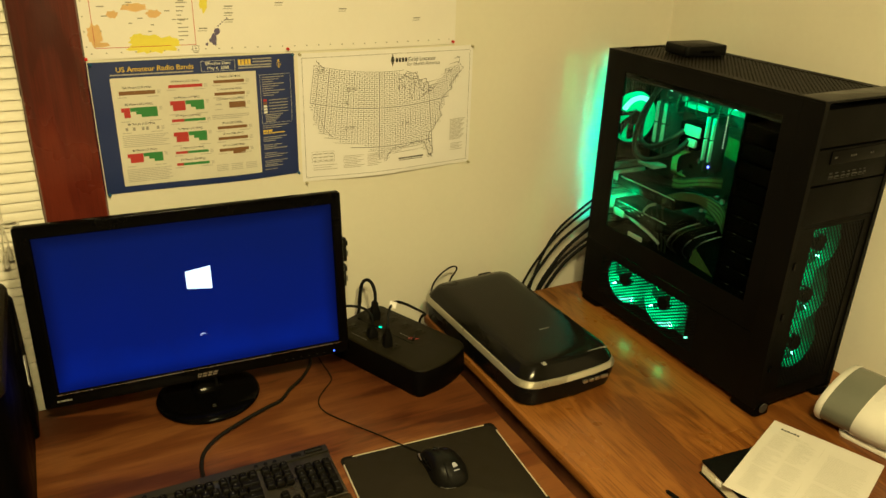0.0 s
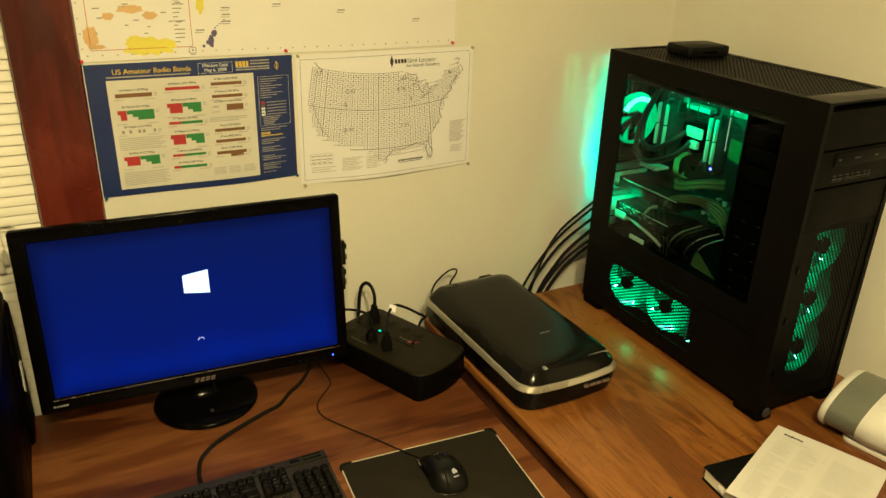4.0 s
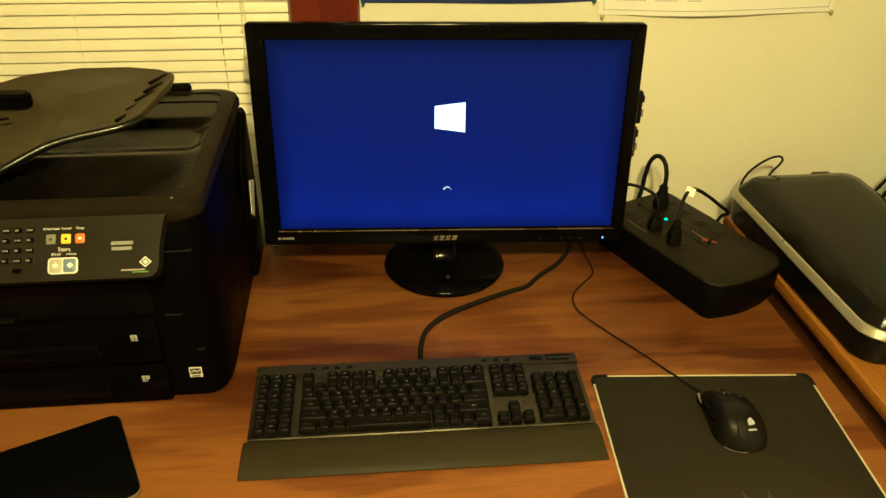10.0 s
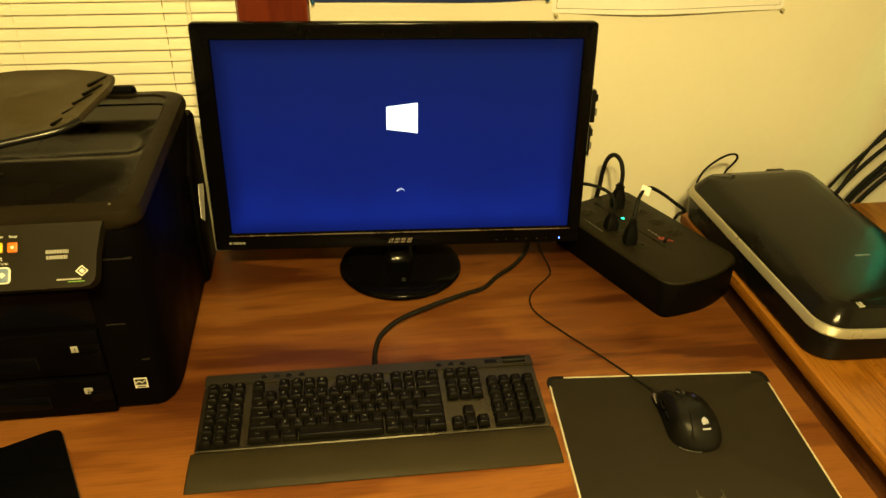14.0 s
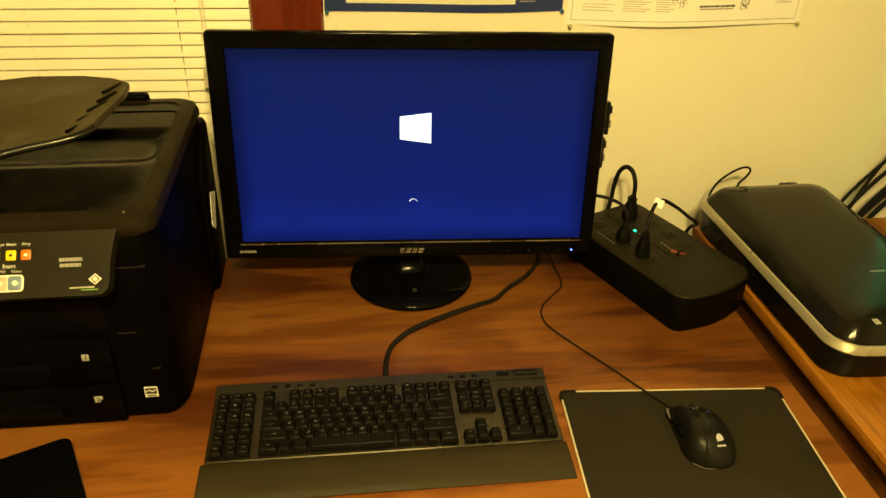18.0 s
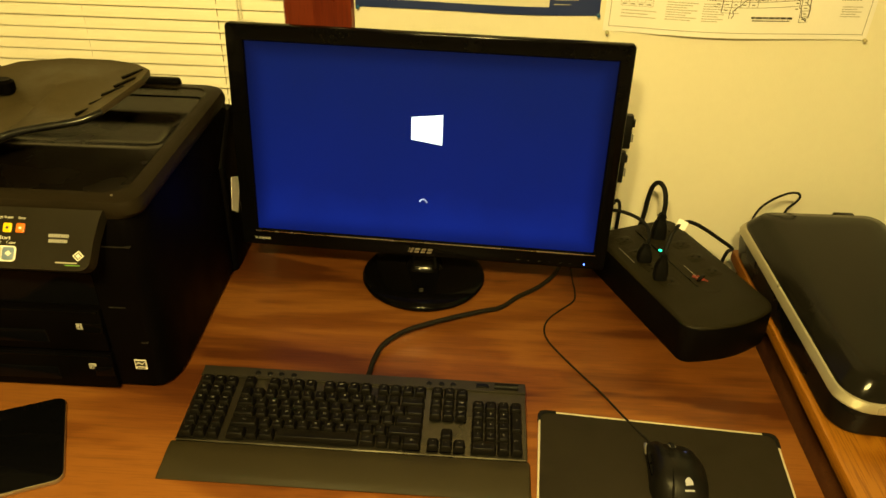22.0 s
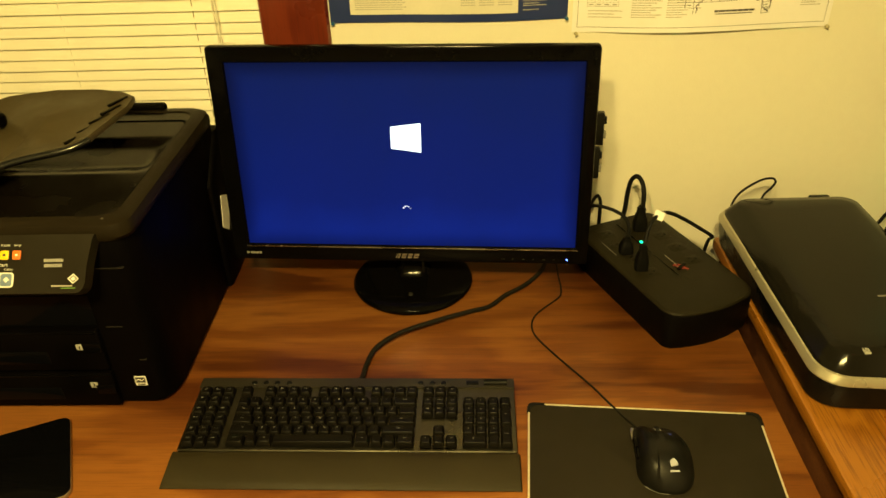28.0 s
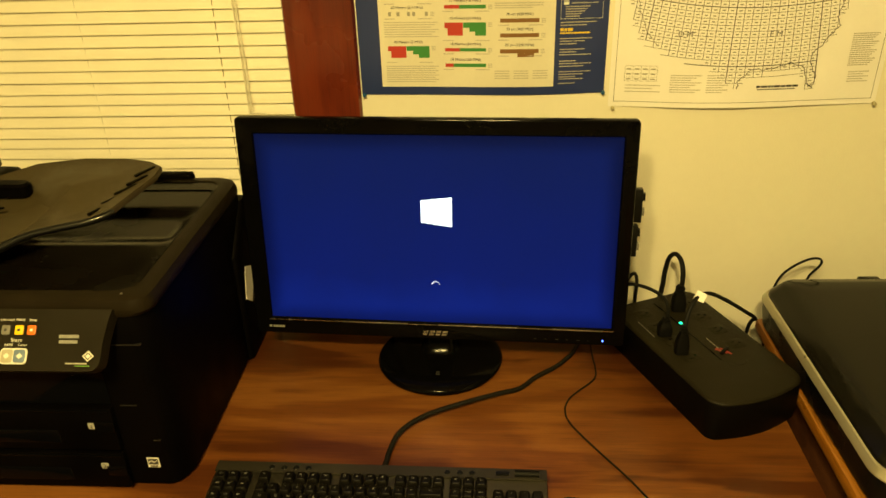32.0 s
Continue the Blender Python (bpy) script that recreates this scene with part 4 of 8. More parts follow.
# right-hand column seams
seam_grey = paint("seam_grey", (0.012, 0.011, 0.010), 0.4, var=0.2)
for x0, x1, z in ((0.496, 0.520, 0.158), (0.531, 0.541, 0.094), (0.508, 0.548, 0.262)):
    bm = B()
    box(bm, x0, x1, -0.0012, 0.004, z, z + 0.0014)
    part("seam", bm, seam_grey, main)
bm = B()
box(bm, 0.012, 0.484, -0.0015, 0.03, 0.162, 0.216)
part("output_slot", bm, glass_dark, pr, "dark paper outlet")
bm = B()
rbox(bm, 0.02, 0.30, -0.012, 0.02, 0.164, 0.169, 0.002, 0.0015)
part("output_lip", bm, black_satin, pr)
for z0, z1 in ((0.082, 0.158), (0.010, 0.075)):
    bm = B()
    rbox(bm, 0.006, 0.484, -0.010, 0.02, z0, z1, 0.004, 0.002)
    tr = part("paper_tray", bm, pr_body, pr)
    bm = B()
    rbox(bm, 0.13, 0.40, -0.0112, 0.0, z0 + 0.014, z0 + 0.038, 0.004, 0.001)
    part("grip", bm, glass_dark, tr)
    bm = B()
    rbox(bm, 0.30, 0.482, -0.0128, -0.008, z1 - 0.004, z1 - 0.001, 0.001, 0.0008)
    part("edge_strip", bm, black_gloss, tr)
    bm = B()
    rbox(bm, 0.455, 0.484, -0.0122, -0.006, z1 - 0.04, z1 - 0.022, 0.002, 0.001)
    part("catch", bm, black_gloss, tr)
for w, x, z in (("1", 0.4515, 0.1285), ("2", 0.4530, 0.053)):
    bm = B()
    rbox(bm, x - 0.0058, x + 0.0058, -0.0114, -0.0098, z - 0.0052, z + 0.0052, 0.0012, 0.0004)
    plate = part("tray_number", bm, plate_grey, pr, "small white tray number plate")
    bm = B()
    word(bm, w, x, z, 0.010, lambda u, v: Vector((u, -0.0119, v)))
    part("numeral", bm, black_gloss, plate, smooth=False)
bm = B()
box(bm, 0.513, 0.531, -0.0012, 0.0008, 0.043, 0.061)
st = part("energy_sticker", bm, print_white, pr, "small white square sticker")
bm = B()
box(bm, 0.5145, 0.5295, -0.0018, -0.001, 0.049, 0.0595)
box(bm, 0.516, 0.528, -0.0018, -0.001, 0.0445, 0.0465)
part("sticker_print", bm, dark_grey, st)
bm = B()
tube(bm, [(0.5155, -0.0021, 0.053), (0.520, -0.0021, 0.0565), (0.524, -0.0021, 0.0535), (0.5285, -0.0021, 0.0575)], 0.0007, 5, 4)
part("sticker_swirl", bm, print_white, st)

# tilted control panel
PANEL = Matrix.Translation((0.0, -0.062, 0.264)) @ pose(0, 0, 0, 48.0, 0, 0)
pan_m = paint("panel_face", (0.0150, 0.0125, 0.0080), 0.36, var=0.12, bump=0.2, bump_scale=1500, spec=0.10)
PS = 0.78
KX, K0 = 0.868, 0.0712
PH = 0.081
bm = B()
pts = [(0.0, 0.0)] + [(0.519 - 0.014 + 0.014 * math.sin(radians(a)), 0.014 - 0.014 * math.cos(radians(a))) for a in (0, 30, 60, 90)] + [(0.520, PH * 0.5), (0.524, PH * 0.85), (0.527, PH), (0.0, PH)]
loft(bm, [[(x, y, z) for x, y in pts] for z in (-0.02, 0.0, 0.0008)])
pan = part("control_panel", bm, pan_m, pr, "tilted dark grey control panel", m=PANEL)
def flat(u, v):
    return Vector((u * KX + K0, v * PS + 0.001, 0.0016))
def pbox(name, x0, x1, y0, y1, h, mt, label="", r=0.002):
    bm = B()
    rbox(bm, x0 * KX + K0, x1 * KX + K0, y0 * PS + 0.001, y1 * PS + 0.001, 0.0006, h, r, min(0.0008, h * 0.3))
    return part(name, bm, mt, pan, label)
yellow_key = paint("yellow_key", (0.85, 0.55, 0.02), 0.4, var=0.05)
orange_key = paint("orange_key", (0.75, 0.16, 0.02), 0.4, var=0.05)
key_grey = paint("key_grey", (0.17, 0.165, 0.155), 0.45, var=0.1)
pbox("display", 0.135, 0.240, 0.006, 0.098, 0.0016, print_white, "white framed touch display", 0.003)
pbox("display_glass", 0.138, 0.237, 0.009, 0.095, 0.0022, black_gloss)
pbox("display_screen", 0.142, 0.214, 0.022, 0.088, 0.0026, paint("lcd_off", (0.05, 0.048, 0.035), 0.3, var=0.1))
for y in (0.050, 0.026):
    pbox("nav_frame", 0.2255, 0.2475, y - 0.0095, y + 0.0095, 0.0028, print_white, r=0.003)
    pbox("nav_button", 0.2275, 0.2455, y - 0.0075, y + 0.0075, 0.0034, black_satin, r=0.002)
    pbox("nav_icon", 0.233, 0.240, y - 0.003, y + 0.003, 0.0038, print_white, r=0.001)
for r in range(4):
    for c in range(3):
        x, y = 0.303 + 0.0165 * c, 0.083 - 0.0165 * r
        pbox("number_key", x - 0.0058, x + 0.0058, y - 0.0038, y + 0.0038, 0.0030, black_gloss, r=0.002)
        bm = B()
        for q in range(2 if (r + c) % 2 else 3):
            box(bm, x - 0.004 + 0.0028 * q, x - 0.002 + 0.0028 * q, y - 0.0016, y + 0.0016, 0.0030, 0.0033)
        bm.transform(Matrix.Translation((K0, 0.001, 0)) @ Matrix.Diagonal((KX, PS, 1, 1)))
        part("number_print", bm, key_grey, pan)
pbox("number_key", 0.313, 0.326, 0.0135, 0.021, 0.0030, black_gloss)
for x, y in ((0.268, 0.062), (0.268, 0.053), (0.263, 0.036), (0.274, 0.036)):
    bm = B()
    box(bm, x, x + 0.006, y, y + 0.003, 0.0012, 0.0017)
    bm.transform(Matrix.Translation((K0, 0.001, 0)) @ Matrix.Diagonal((KX, PS, 1, 1)))
    part("panel_print", bm, key_grey, pan)
for x, mt, txt in ((0.365, key_grey, "Interrupt"), (0.386, yellow_key, "Reset"), (0.4055, orange_key, "Stop")):
    pbox("button", x - 0.0066, x + 0.0066, 0.0585, 0.0745, 0.0032, mt, "coloured square button" if mt is not key_grey else "")
    pbox("button_icon", x - 0.0026, x + 0.0026, 0.064, 0.069, 0.0036, print_white if mt is orange_key else dark_grey, r=0.0018)
    bm = B()
    word(bm, txt, x, 0.084, 0.0062, flat)
    part("lettering", bm, print_white, pan, smooth=False)
bm = B()
word(bm, "Start", 0.3835, 0.0495, 0.009, flat)
word(bm, "B&W", 0.3725, 0.0415, 0.006, flat)
word(bm, "Color", 0.394, 0.0415, 0.006, flat)
part("lettering", bm, print_white, pan, smooth=False)
pbox("start_frame", 0.3615, 0.4035, 0.0095, 0.0362, 0.0022, print_white, "white ring round the start buttons", 0.005)
pbox("start_button", 0.3640, 0.3818, 0.0120, 0.0338, 0.0034, paint("start_grey", (0.38, 0.36, 0.29), 0.4, var=0.05), r=0.003)
pbox("start_button", 0.3832, 0.4010, 0.0120, 0.0338, 0.0034, paint("start_blue", (0.13, 0.19, 0.30), 0.4, var=0.05), r=0.003)
for x in (0.3727, 0.393):
    bm = B()
    loft(bm, [[(x + 0.0048 * math.cos(radians(a)), 0.023 + 0.0048 * math.sin(radians(a)), z) for a in (0, 90, 180, 270)] for z in (0.0033, 0.0039)])
    bm.transform(Matrix.Translation((K0, 0.001, 0)) @ Matrix.Diagonal((KX, PS, 1, 1)))
    part("start_icon", bm, print_white, pan, smooth=False)
bm = B()
for x0, x1, y in ((0.449, 0.4795, 0.0565), (0.450, 0.478, 0.0475)):
    x = x0
    rnd = random.Random(int(y * 1000))
    while x < x1:
        w = rnd.uniform(0.002, 0.0034)
        box(bm, x, min(x + w, x1), y - 0.0028, y + 0.0028, 0.0010, 0.0015)
        x += w + 0.0008
bm.transform(Matrix.Translation((K0, 0.001, 0)) @ Matrix.Diagonal((KX, PS, 1, 1)))
part("model_mark", bm, plate_grey, pan)
bm = B()
for k in range(9):
    box(bm, 0.464 + 0.0037 * k, 0.4670 + 0.0037 * k, 0.0105, 0.0128, 0.0010, 0.0015)
bm.transform(Matrix.Translation((K0, 0.001, 0)) @ Matrix.Diagonal((KX, PS, 1, 1)))
part("series_mark", bm, ink_pale, pan)
bm = B()
for a, r in ((0.0088, 0.0064), (0.0042, 0.0)):
    ring = [[(0.4975 + q * math.cos(radians(t)), 0.0240 + q * math.sin(radians(t)), z) for t in (0, 90, 180, 270)] for q, z in ((a, 0.0010), (a, 0.0016), (max(r, 0.0002), 0.0016))]
    loft(bm, ring, caps=(False, False))
bm.transform(Matrix.Translation((K0, 0.001, 0)) @ Matrix.Diagonal((KX, PS, 1, 1)))
part("diamond_mark", bm, print_white, pan, smooth=False)
bm = B()
box(bm, 0.479, 0.5015, 0.0070, 0.0086, 0.0010, 0.0015)
bm.transform(Matrix.Translation((K0, 0.001, 0)) @ Matrix.Diagonal((KX, PS, 1, 1)))
part("green_mark", bm, paint("green_print", (0.12, 0.30, 0.04), 0.5), pan)
# scanner unit and lid
bm = B()
def lid(z, i, x1=PWD + 0.003, y0=-0.004, y1=0.424):
    return [(x, y, z) for x, y in rr(-0.003 + i, x1 - i, y0 + i, y1 - i, 0.030, 6)]
loft(bm, [lid(0.304, 0.012), lid(0.307, 0.004), lid(0.314, 0.0), lid(0.323, 0.0), lid(0.332, 0.003), lid(0.336, 0.009), lid(0.3365, 0.024), lid(0.3345, 0.0255), lid(0.308, 0.0260)], caps=(True, True))
part("lid", bm, pr_lid, pr, "matte black scanner lid")
bm = B()
def ease(a, b, x):
    q = min(max((x - a) / (b - a), 0.0), 1.0)
    return q * q * (3 - 2 * q)
def catch(u, v):
    """Paper catch: a flat apron in front, a rounded hollow behind it, and a raised ledge at the back."""
    x, y = 0.10 + 0.4435 * u, 0.0225 + 0.3745 * v
    bend = 0.155 + 0.020 * (x - 0.40)
    hollow = ease(bend, bend + 0.050, y) * (1 - ease(0.268, 0.291, y)) * (1 - ease(0.526, 0.5425, x))
    return Vector((x, y, 0.3330 - 0.0100 * hollow + 0.0015 * ease(0.285, 0.291, y)))
grid(bm, catch, 44, 56)
part("output_tray", bm, paint("glossy_catch", (0.0036, 0.0026, 0.0018), 0.22, var=0.15, bump=0.05, bump_scale=900, spec=0.11), pr, "glossy paper catch on the lid")
bm = B()
tube(bm, [(0.395, 0.3600, 0.3350), (0.526, 0.3600, 0.3350), (0.5385, 0.3560, 0.3350), (0.5435, 0.3450, 0.3350), (0.5445, 0.28, 0.3350), (0.5445, 0.04, 0.3350)], 0.0014, 6)
part("groove", bm, glass_dark, pr, "dark joint line round the catch")
# document feeder housing and its raised tray
bm = B()
loft(bm, [[(x, y, z) for x, y in rr(0.0 + i, 0.20 - i, 0.03 + i, 0.40 - i, 0.02, 4)] for i, z in ((0.0, 0.325), (0.0, 0.355), (0.006, 0.368), (0.02, 0.374))])
part("feeder_housing", bm, pr_body, pr)
bm = B()
loft(bm, [[(x, y + 0.0, z + (x - 0.2) * -0.25) for x, y in rr(0.02 + i, 0.185 - i, 0.05 + i, 0.36 - i, 0.015, 4)] for i, z in ((0.004, 0.380), (0.0, 0.384), (0.0, 0.394), (0.004, 0.398))])
cover = part("feeder_cover", bm, tray_m, pr, "ridged feeder cover")
for k in range(6):
    bm = B()
    box(bm, 0.05, 0.180, 0.075 + 0.048 * k, 0.083 + 0.048 * k, 0.0, 0.004, m=Matrix.Translation((0, 0, 0.398 + 0.2 * 0.25)) @ Matrix(((1, 0, 0, 0), (0, 1, 0, 0), (-0.25, 0, 1, 0), (0, 0, 0, 1))))
    part("ridge", bm, pr_body, cover)
TR = [(0.479, 0.142, 0.403), (0.450, 0.122, 0.396), (0.370, 0.094, 0.387), (0.307, 0.058, 0.365), (0.262, 0.038, 0.352), (0.220, 0.06, 0.349), (0.19, 0.13, 0.358), (0.185, 0.32, 0.378), (0.25, 0.348, 0.391), (0.34, 0.343, 0.402), (0.42, 0.325, 0.408), (0.470, 0.305, 0.410), (0.496, 0.284, 0.410), (0.497, 0.250, 0.407)]
bm = B()
cen = Vector((0.35, 0.20, 0.385))
def tr_ring(s, dz):
    return [(cen.x + (x - cen.x) * s, cen.y + (y - cen.y) * s, z + dz) for x, y, z in TR]
loft(bm, [tr_ring(0.965, -0.013), tr_ring(0.995, -0.010), tr_ring(1.0, -0.003), tr_ring(0.99, 0.0), tr_ring(0.965, -0.0015), tr_ring(0.6, -0.004), tr_ring(0.2, -0.006)], caps=(True, True))
tray = part("feeder_tray", bm, tray_m, pr, "raised matte dark grey document tray")
bm = B()
tube(bm, [(x + 0.001, y - 0.003, z - 0.005) for x, y, z in TR[:5]], 0.0056, 12)
part("tray_rim", bm, paint("rim_gloss", (0.003, 0.003, 0.003), 0.20, var=0.2, spec=0.4, rough_var=0.05), tray, "glossy black rim")
for k in range(5):
    bm = B()
    a = k / 4
    x, y, z = 0.466 + 0.020 * min(1, a * 1.3), 0.152 + 0.120 * a, 0.3985 + 0.0105 * a
    loft(bm, [[(-0.026, -0.0022, h), (0.014, -0.0018, h), (0.014, 0.0018, h), (-0.026, 0.0022, h)] for h in (-0.002, 0.0012)], m=Matrix.Translation((x - 0.008, y, z - 0.0006)) @ pose(0, 0, 0, 8, -1, 64))
    part("rib", bm, pr_body, tray)
for y0, y1, z in ((0.085, 0.112, 0.358), (0.235, 0.262, 0.382)):
    bm = B()
    loft(bm, [[(x, y, zz) for x, y in rr(0.17, 0.292, y0, y1, 0.012, 4)] for zz in (z - 0.004, z + 0.012)] + [[(x, y, z + 0.016) for x, y in rr(0.174, 0.288, y0 + 0.004, y1 - 0.004, 0.01, 4)]])
    part("paper_guide", bm, pr_body, tray, "sliding paper guide")
for x0, y0, a in ((0.235, 0.135, 5), (0.24, 0.185, 8)):
    bm = B()
    box(bm, -0.035, 0.04, -0.0015, 0.0015, 0, 0.003, m=Matrix.Translation((x0, y0, 0.369 + (y0 - 0.13) * 0.1)) @ pose(0, 0, 0, 0, -6, a))
    part("slot", bm, glass_dark, tray)
# right flank step and rear
bm = B()
loft(bm, [[(x, y, z) for x, y in rr(PWD - 0.03, PWD + 0.008, 0.322, 0.436, 0.012, 4)] for z in (0.004, 0.22)] + [[(x, y, 0.285) for x, y in rr(PWD - 0.03, PWD + 0.006, 0.395, 0.436, 0.008, 4)], [(x, y, 0.294) for x, y in rr(PWD - 0.03, PWD + 0.002, 0.405, 0.434, 0.006, 4)]])
part("rear_flank", bm, pr_body, pr)
bm = B()
loft(bm, [[(x, y, z) for y, z in ((0.337, 0.129), (0.367, 0.106), (0.404, 0.164), (0.357, 0.186))] for x in (PWD + 0.0070, PWD + 0.0088)])
part("side_label", bm, paper_white, pr, "white paper label on the flank")
bm = B()
rbox(bm, 0.400, 0.488, 0.408, 0.430, 0.322, 0.345, 0.010, 0.006)
part("hinge", bm, pr_body, pr)
bm = B()
cyl(bm, (0.533, 0.012, 0.3363), 0.0018, 0.001, 8)
part("lid_dot", bm, silver, pr)

# ---------------------------------------------------------------- battery backup with outlets
UPS = Matrix.Translation((0.580, 1.424, DESK)) @ pose(0, 0, 0, 0, 0, 23.4)
ups = empty("battery_backup", UPS, "black battery backup box with outlets and plugged-in cords", "power supply")
ups_black = paint("ups_black", (0.0118, 0.0098, 0.0050), 0.44, var=0.2, bump=0.3, bump_scale=1300, spec=0.10)
UW, UL, UH = 0.181, 0.308, 0.074
def front_points(ring, limit, steps=8):
    """The ring with more points along its straight front edge, so that the edge can bow."""
    out = []
    for a, b in zip(ring, list(ring[1:]) + [ring[0]]):
        out.append(a)
        if max(a[1], b[1]) < limit and abs(a[0] - b[0]) > 0.03:
            out += [(a[0] + (b[0] - a[0]) * k / steps, a[1] + (b[1] - a[1]) * k / steps) for k in range(1, steps)]
    return out
bm = B()
def ups_ring(z, i, r):
    out = []
    for x, y in front_points(rr(i, UW - i, i, UL - i, r, 5), UL * 0.2):
        bow = 0.017 * math.sin(math.pi * min(max(x / UW, 0), 1)) * (1 if y < UL * 0.2 else 0)
        out.append((x, y - bow, z))
    return out
loft(bm, [ups_ring(0.0, 0.003, 0.014), ups_ring(0.012, 0.001, 0.018), ups_ring(0.026, 0.0, 0.022), ups_ring(0.0665, 0.0, 0.024), ups_ring(0.0685, 0.0008, 0.024)])
part("housing", bm, paint("ups_side", (0.0022, 0.0018, 0.0018), 0.4, var=0.2, bump=0.2, bump_scale=1300, spec=0.06), ups, "smooth black sides")
bm = B()
loft(bm, [ups_ring(0.0684, 0.0012, 0.024), ups_ring(0.0700, 0.0008, 0.024), ups_ring(0.0730, 0.0032, 0.023), ups_ring(UH, 0.0065, 0.021), ups_ring(UH + 0.001, 0.05, 0.01)])
part("top_cover", bm, ups_black, ups, "finely textured dark top cover")
bm = B()
box(bm, 0.0830, 0.0854, 0.09, 0.285, UH + 0.0005, UH + 0.0016)
part("seam", bm, glass_dark, ups)
def outlet(x, y, a=0):
    bm = B()
    M = Matrix.Translation((x, y, UH + 0.001)) @ pose(0, 0, 0, 0, 0, a)
    rbox(bm, -0.013, 0.013, -0.016, 0.016, -0.0006, 0.0003, 0.006, 0.0004, m=M)
    o = part("outlet", bm, ups_black, ups)
    bm = B()
    box(bm, -0.0066, -0.0044, -0.001, 0.007, 0.0002, 0.0007, m=M)
    box(bm, 0.0042, 0.0062, -0.001, 0.006, 0.0002, 0.0007, m=M)
    cyl(bm, (0, -0.0075, 0.0003), 0.0027, 0.0004, 10, m=M)
    part("slots", bm, glass_dark, o)
for y in (0.262, 0.215, 0.168, 0.121):
    outlet(0.138, y, 90)
for y in (0.262, 0.215, 0.168, 0.118):
    outlet(0.045, y, 90)
bm = B()
cyl(bm, (0.089, 0.209, UH + 0.0005), 0.0034, 0.0025, 12, b=0.0006)
part("status_light", bm, green_led, ups, "small green status light")
red_print = paint("red_print", (0.24, 0.022, 0.018), 0.5, var=0.4, fine=400)
bm = B()
for x0, x1, y0, y1, a in ((-0.017, 0.016, -0.0014, 0.0014, -62), (-0.012, 0.015, 0.0030, 0.0052, -70), (-0.015, 0.008, -0.0056, -0.0034, -58), (-0.017, -0.010, -0.0014, 0.0046, -40)):
    box(bm, x0, x1, y0, y1, UH + 0.0012, UH + 0.0017, m=Matrix.Translation((0.105, 0.109, 0)) @ pose(0, 0, 0, 0, 0, a) @ Matrix.Diagonal((0.85, 0.8, 1.0, 1.0)))
part("maker_mark", bm, red_print, ups, "worn red printed mark")
bm = B()
rbox(bm, -0.0032, 0.0032, -0.013, 0.013, UH + 0.0012, UH + 0.0045, 0.002, 0.001, m=Matrix.Translation((0.105, 0.109, 0)) @ pose(0, 0, 0, 0, 0, -62))
part("power_switch", bm, black_gloss, ups)
bm = B()
torus(bm, (0.108, 0.085, UH + 0.0010), 0.018, 0.0006, 24, 5, a0=180, a1=340)
part("moulded_arc", bm, ups_black, ups)
bm = B()
for k in range(5):
    box(bm, 0.100 + 0.0001 * k, 0.1025, 0.11 + 0.009 * k, 0.1165 + 0.009 * k, UH + 0.0012, UH + 0.0016)
for k in range(6):
    box(bm, 0.020 + 0.0001 * k, 0.0218, 0.19 + 0.009 * k, 0.1965 + 0.009 * k, UH + 0.0012, UH + 0.0016)
part("printed_words", bm, mid_grey, ups, "faint grey lettering")
# plugs standing in the outlets
plug_black = paint("plug_black", (0.0032, 0.0030, 0.0028), 0.5, var=0.3, bump=0.2, spec=0.12)
def plug(name, at, path, r=0.0034, tall=0.030, w=0.0125, tag=None):
    e = empty(name, Matrix.Translation(at), "black mains plug and cord in the battery backup", "plug")
    bm = B()
    loft(bm, [[(x, y, z) for x, y in rr(-a, a, -b, b, min(a, b) * 0.5, 3)] for a, b, z in ((w, w * 0.95, 0.0), (w, w * 0.95, tall * 0.35), (w * 0.8, w * 0.75, tall * 0.6), (w * 0.5, w * 0.5, tall * 0.8), (w * 0.42, w * 0.42, tall))])
    for k in range(3):
        rbox(bm, -w * 0.62, w * 0.62, -w * 0.60, w * 0.60, tall * (0.62 + 0.12 * k), tall * (0.67 + 0.12 * k), 0.003, 0.0005)
    part("plug_body", bm, plug_black, e)
    bm = B()
    tube(bm, [Vector(q) - Vector(at) for q in path], r, 8)
    part("cord", bm, rubber, e)
    if tag:
        bm = B()
        box(bm, -0.0088, 0.0088, -0.0006, 0.0006, -0.0080, 0.0080, m=Matrix.Translation(Vector(tag) - Vector(at)) @ pose(0, 0, 0, -32, 0, -8) @ pose(0, 0, 0, 0, 22, 0))
        part("paper_tag", bm, paper_white, e, "small white paper tag on the cord")
    return e
TZ = DESK + UH + 0.0018
plug("mains_plug", (0.584, 1.700, TZ), [(0.584, 1.700, TZ + 0.022), (0.586, 1.701, TZ + 0.050), (0.586, 1.705, TZ + 0.075), (0.583, 1.718, TZ + 0.093), (0.577, 1.738, TZ + 0.095), (0.571, 1.756, TZ + 0.076), (0.569, 1.766, TZ + 0.04), (0.568, 1.770, TZ), (0.554, 1.770, 0.72), (0.55, 1.77, 0.55)], 0.0046, 0.05, 0.013)
plug("mains_plug", (0.543, 1.618, TZ), [(0.543, 1.618, TZ + 0.022), (0.545, 1.622, TZ + 0.05), (0.535, 1.632, TZ + 0.068), (0.508, 1.645, TZ + 0.078), (0.48, 1.665, TZ + 0.072), (0.458, 1.70, 0.86), (0.452, 1.75, 0.76), (0.45, 1.765, 0.58)], 0.0032, 0.034, 0.0125)
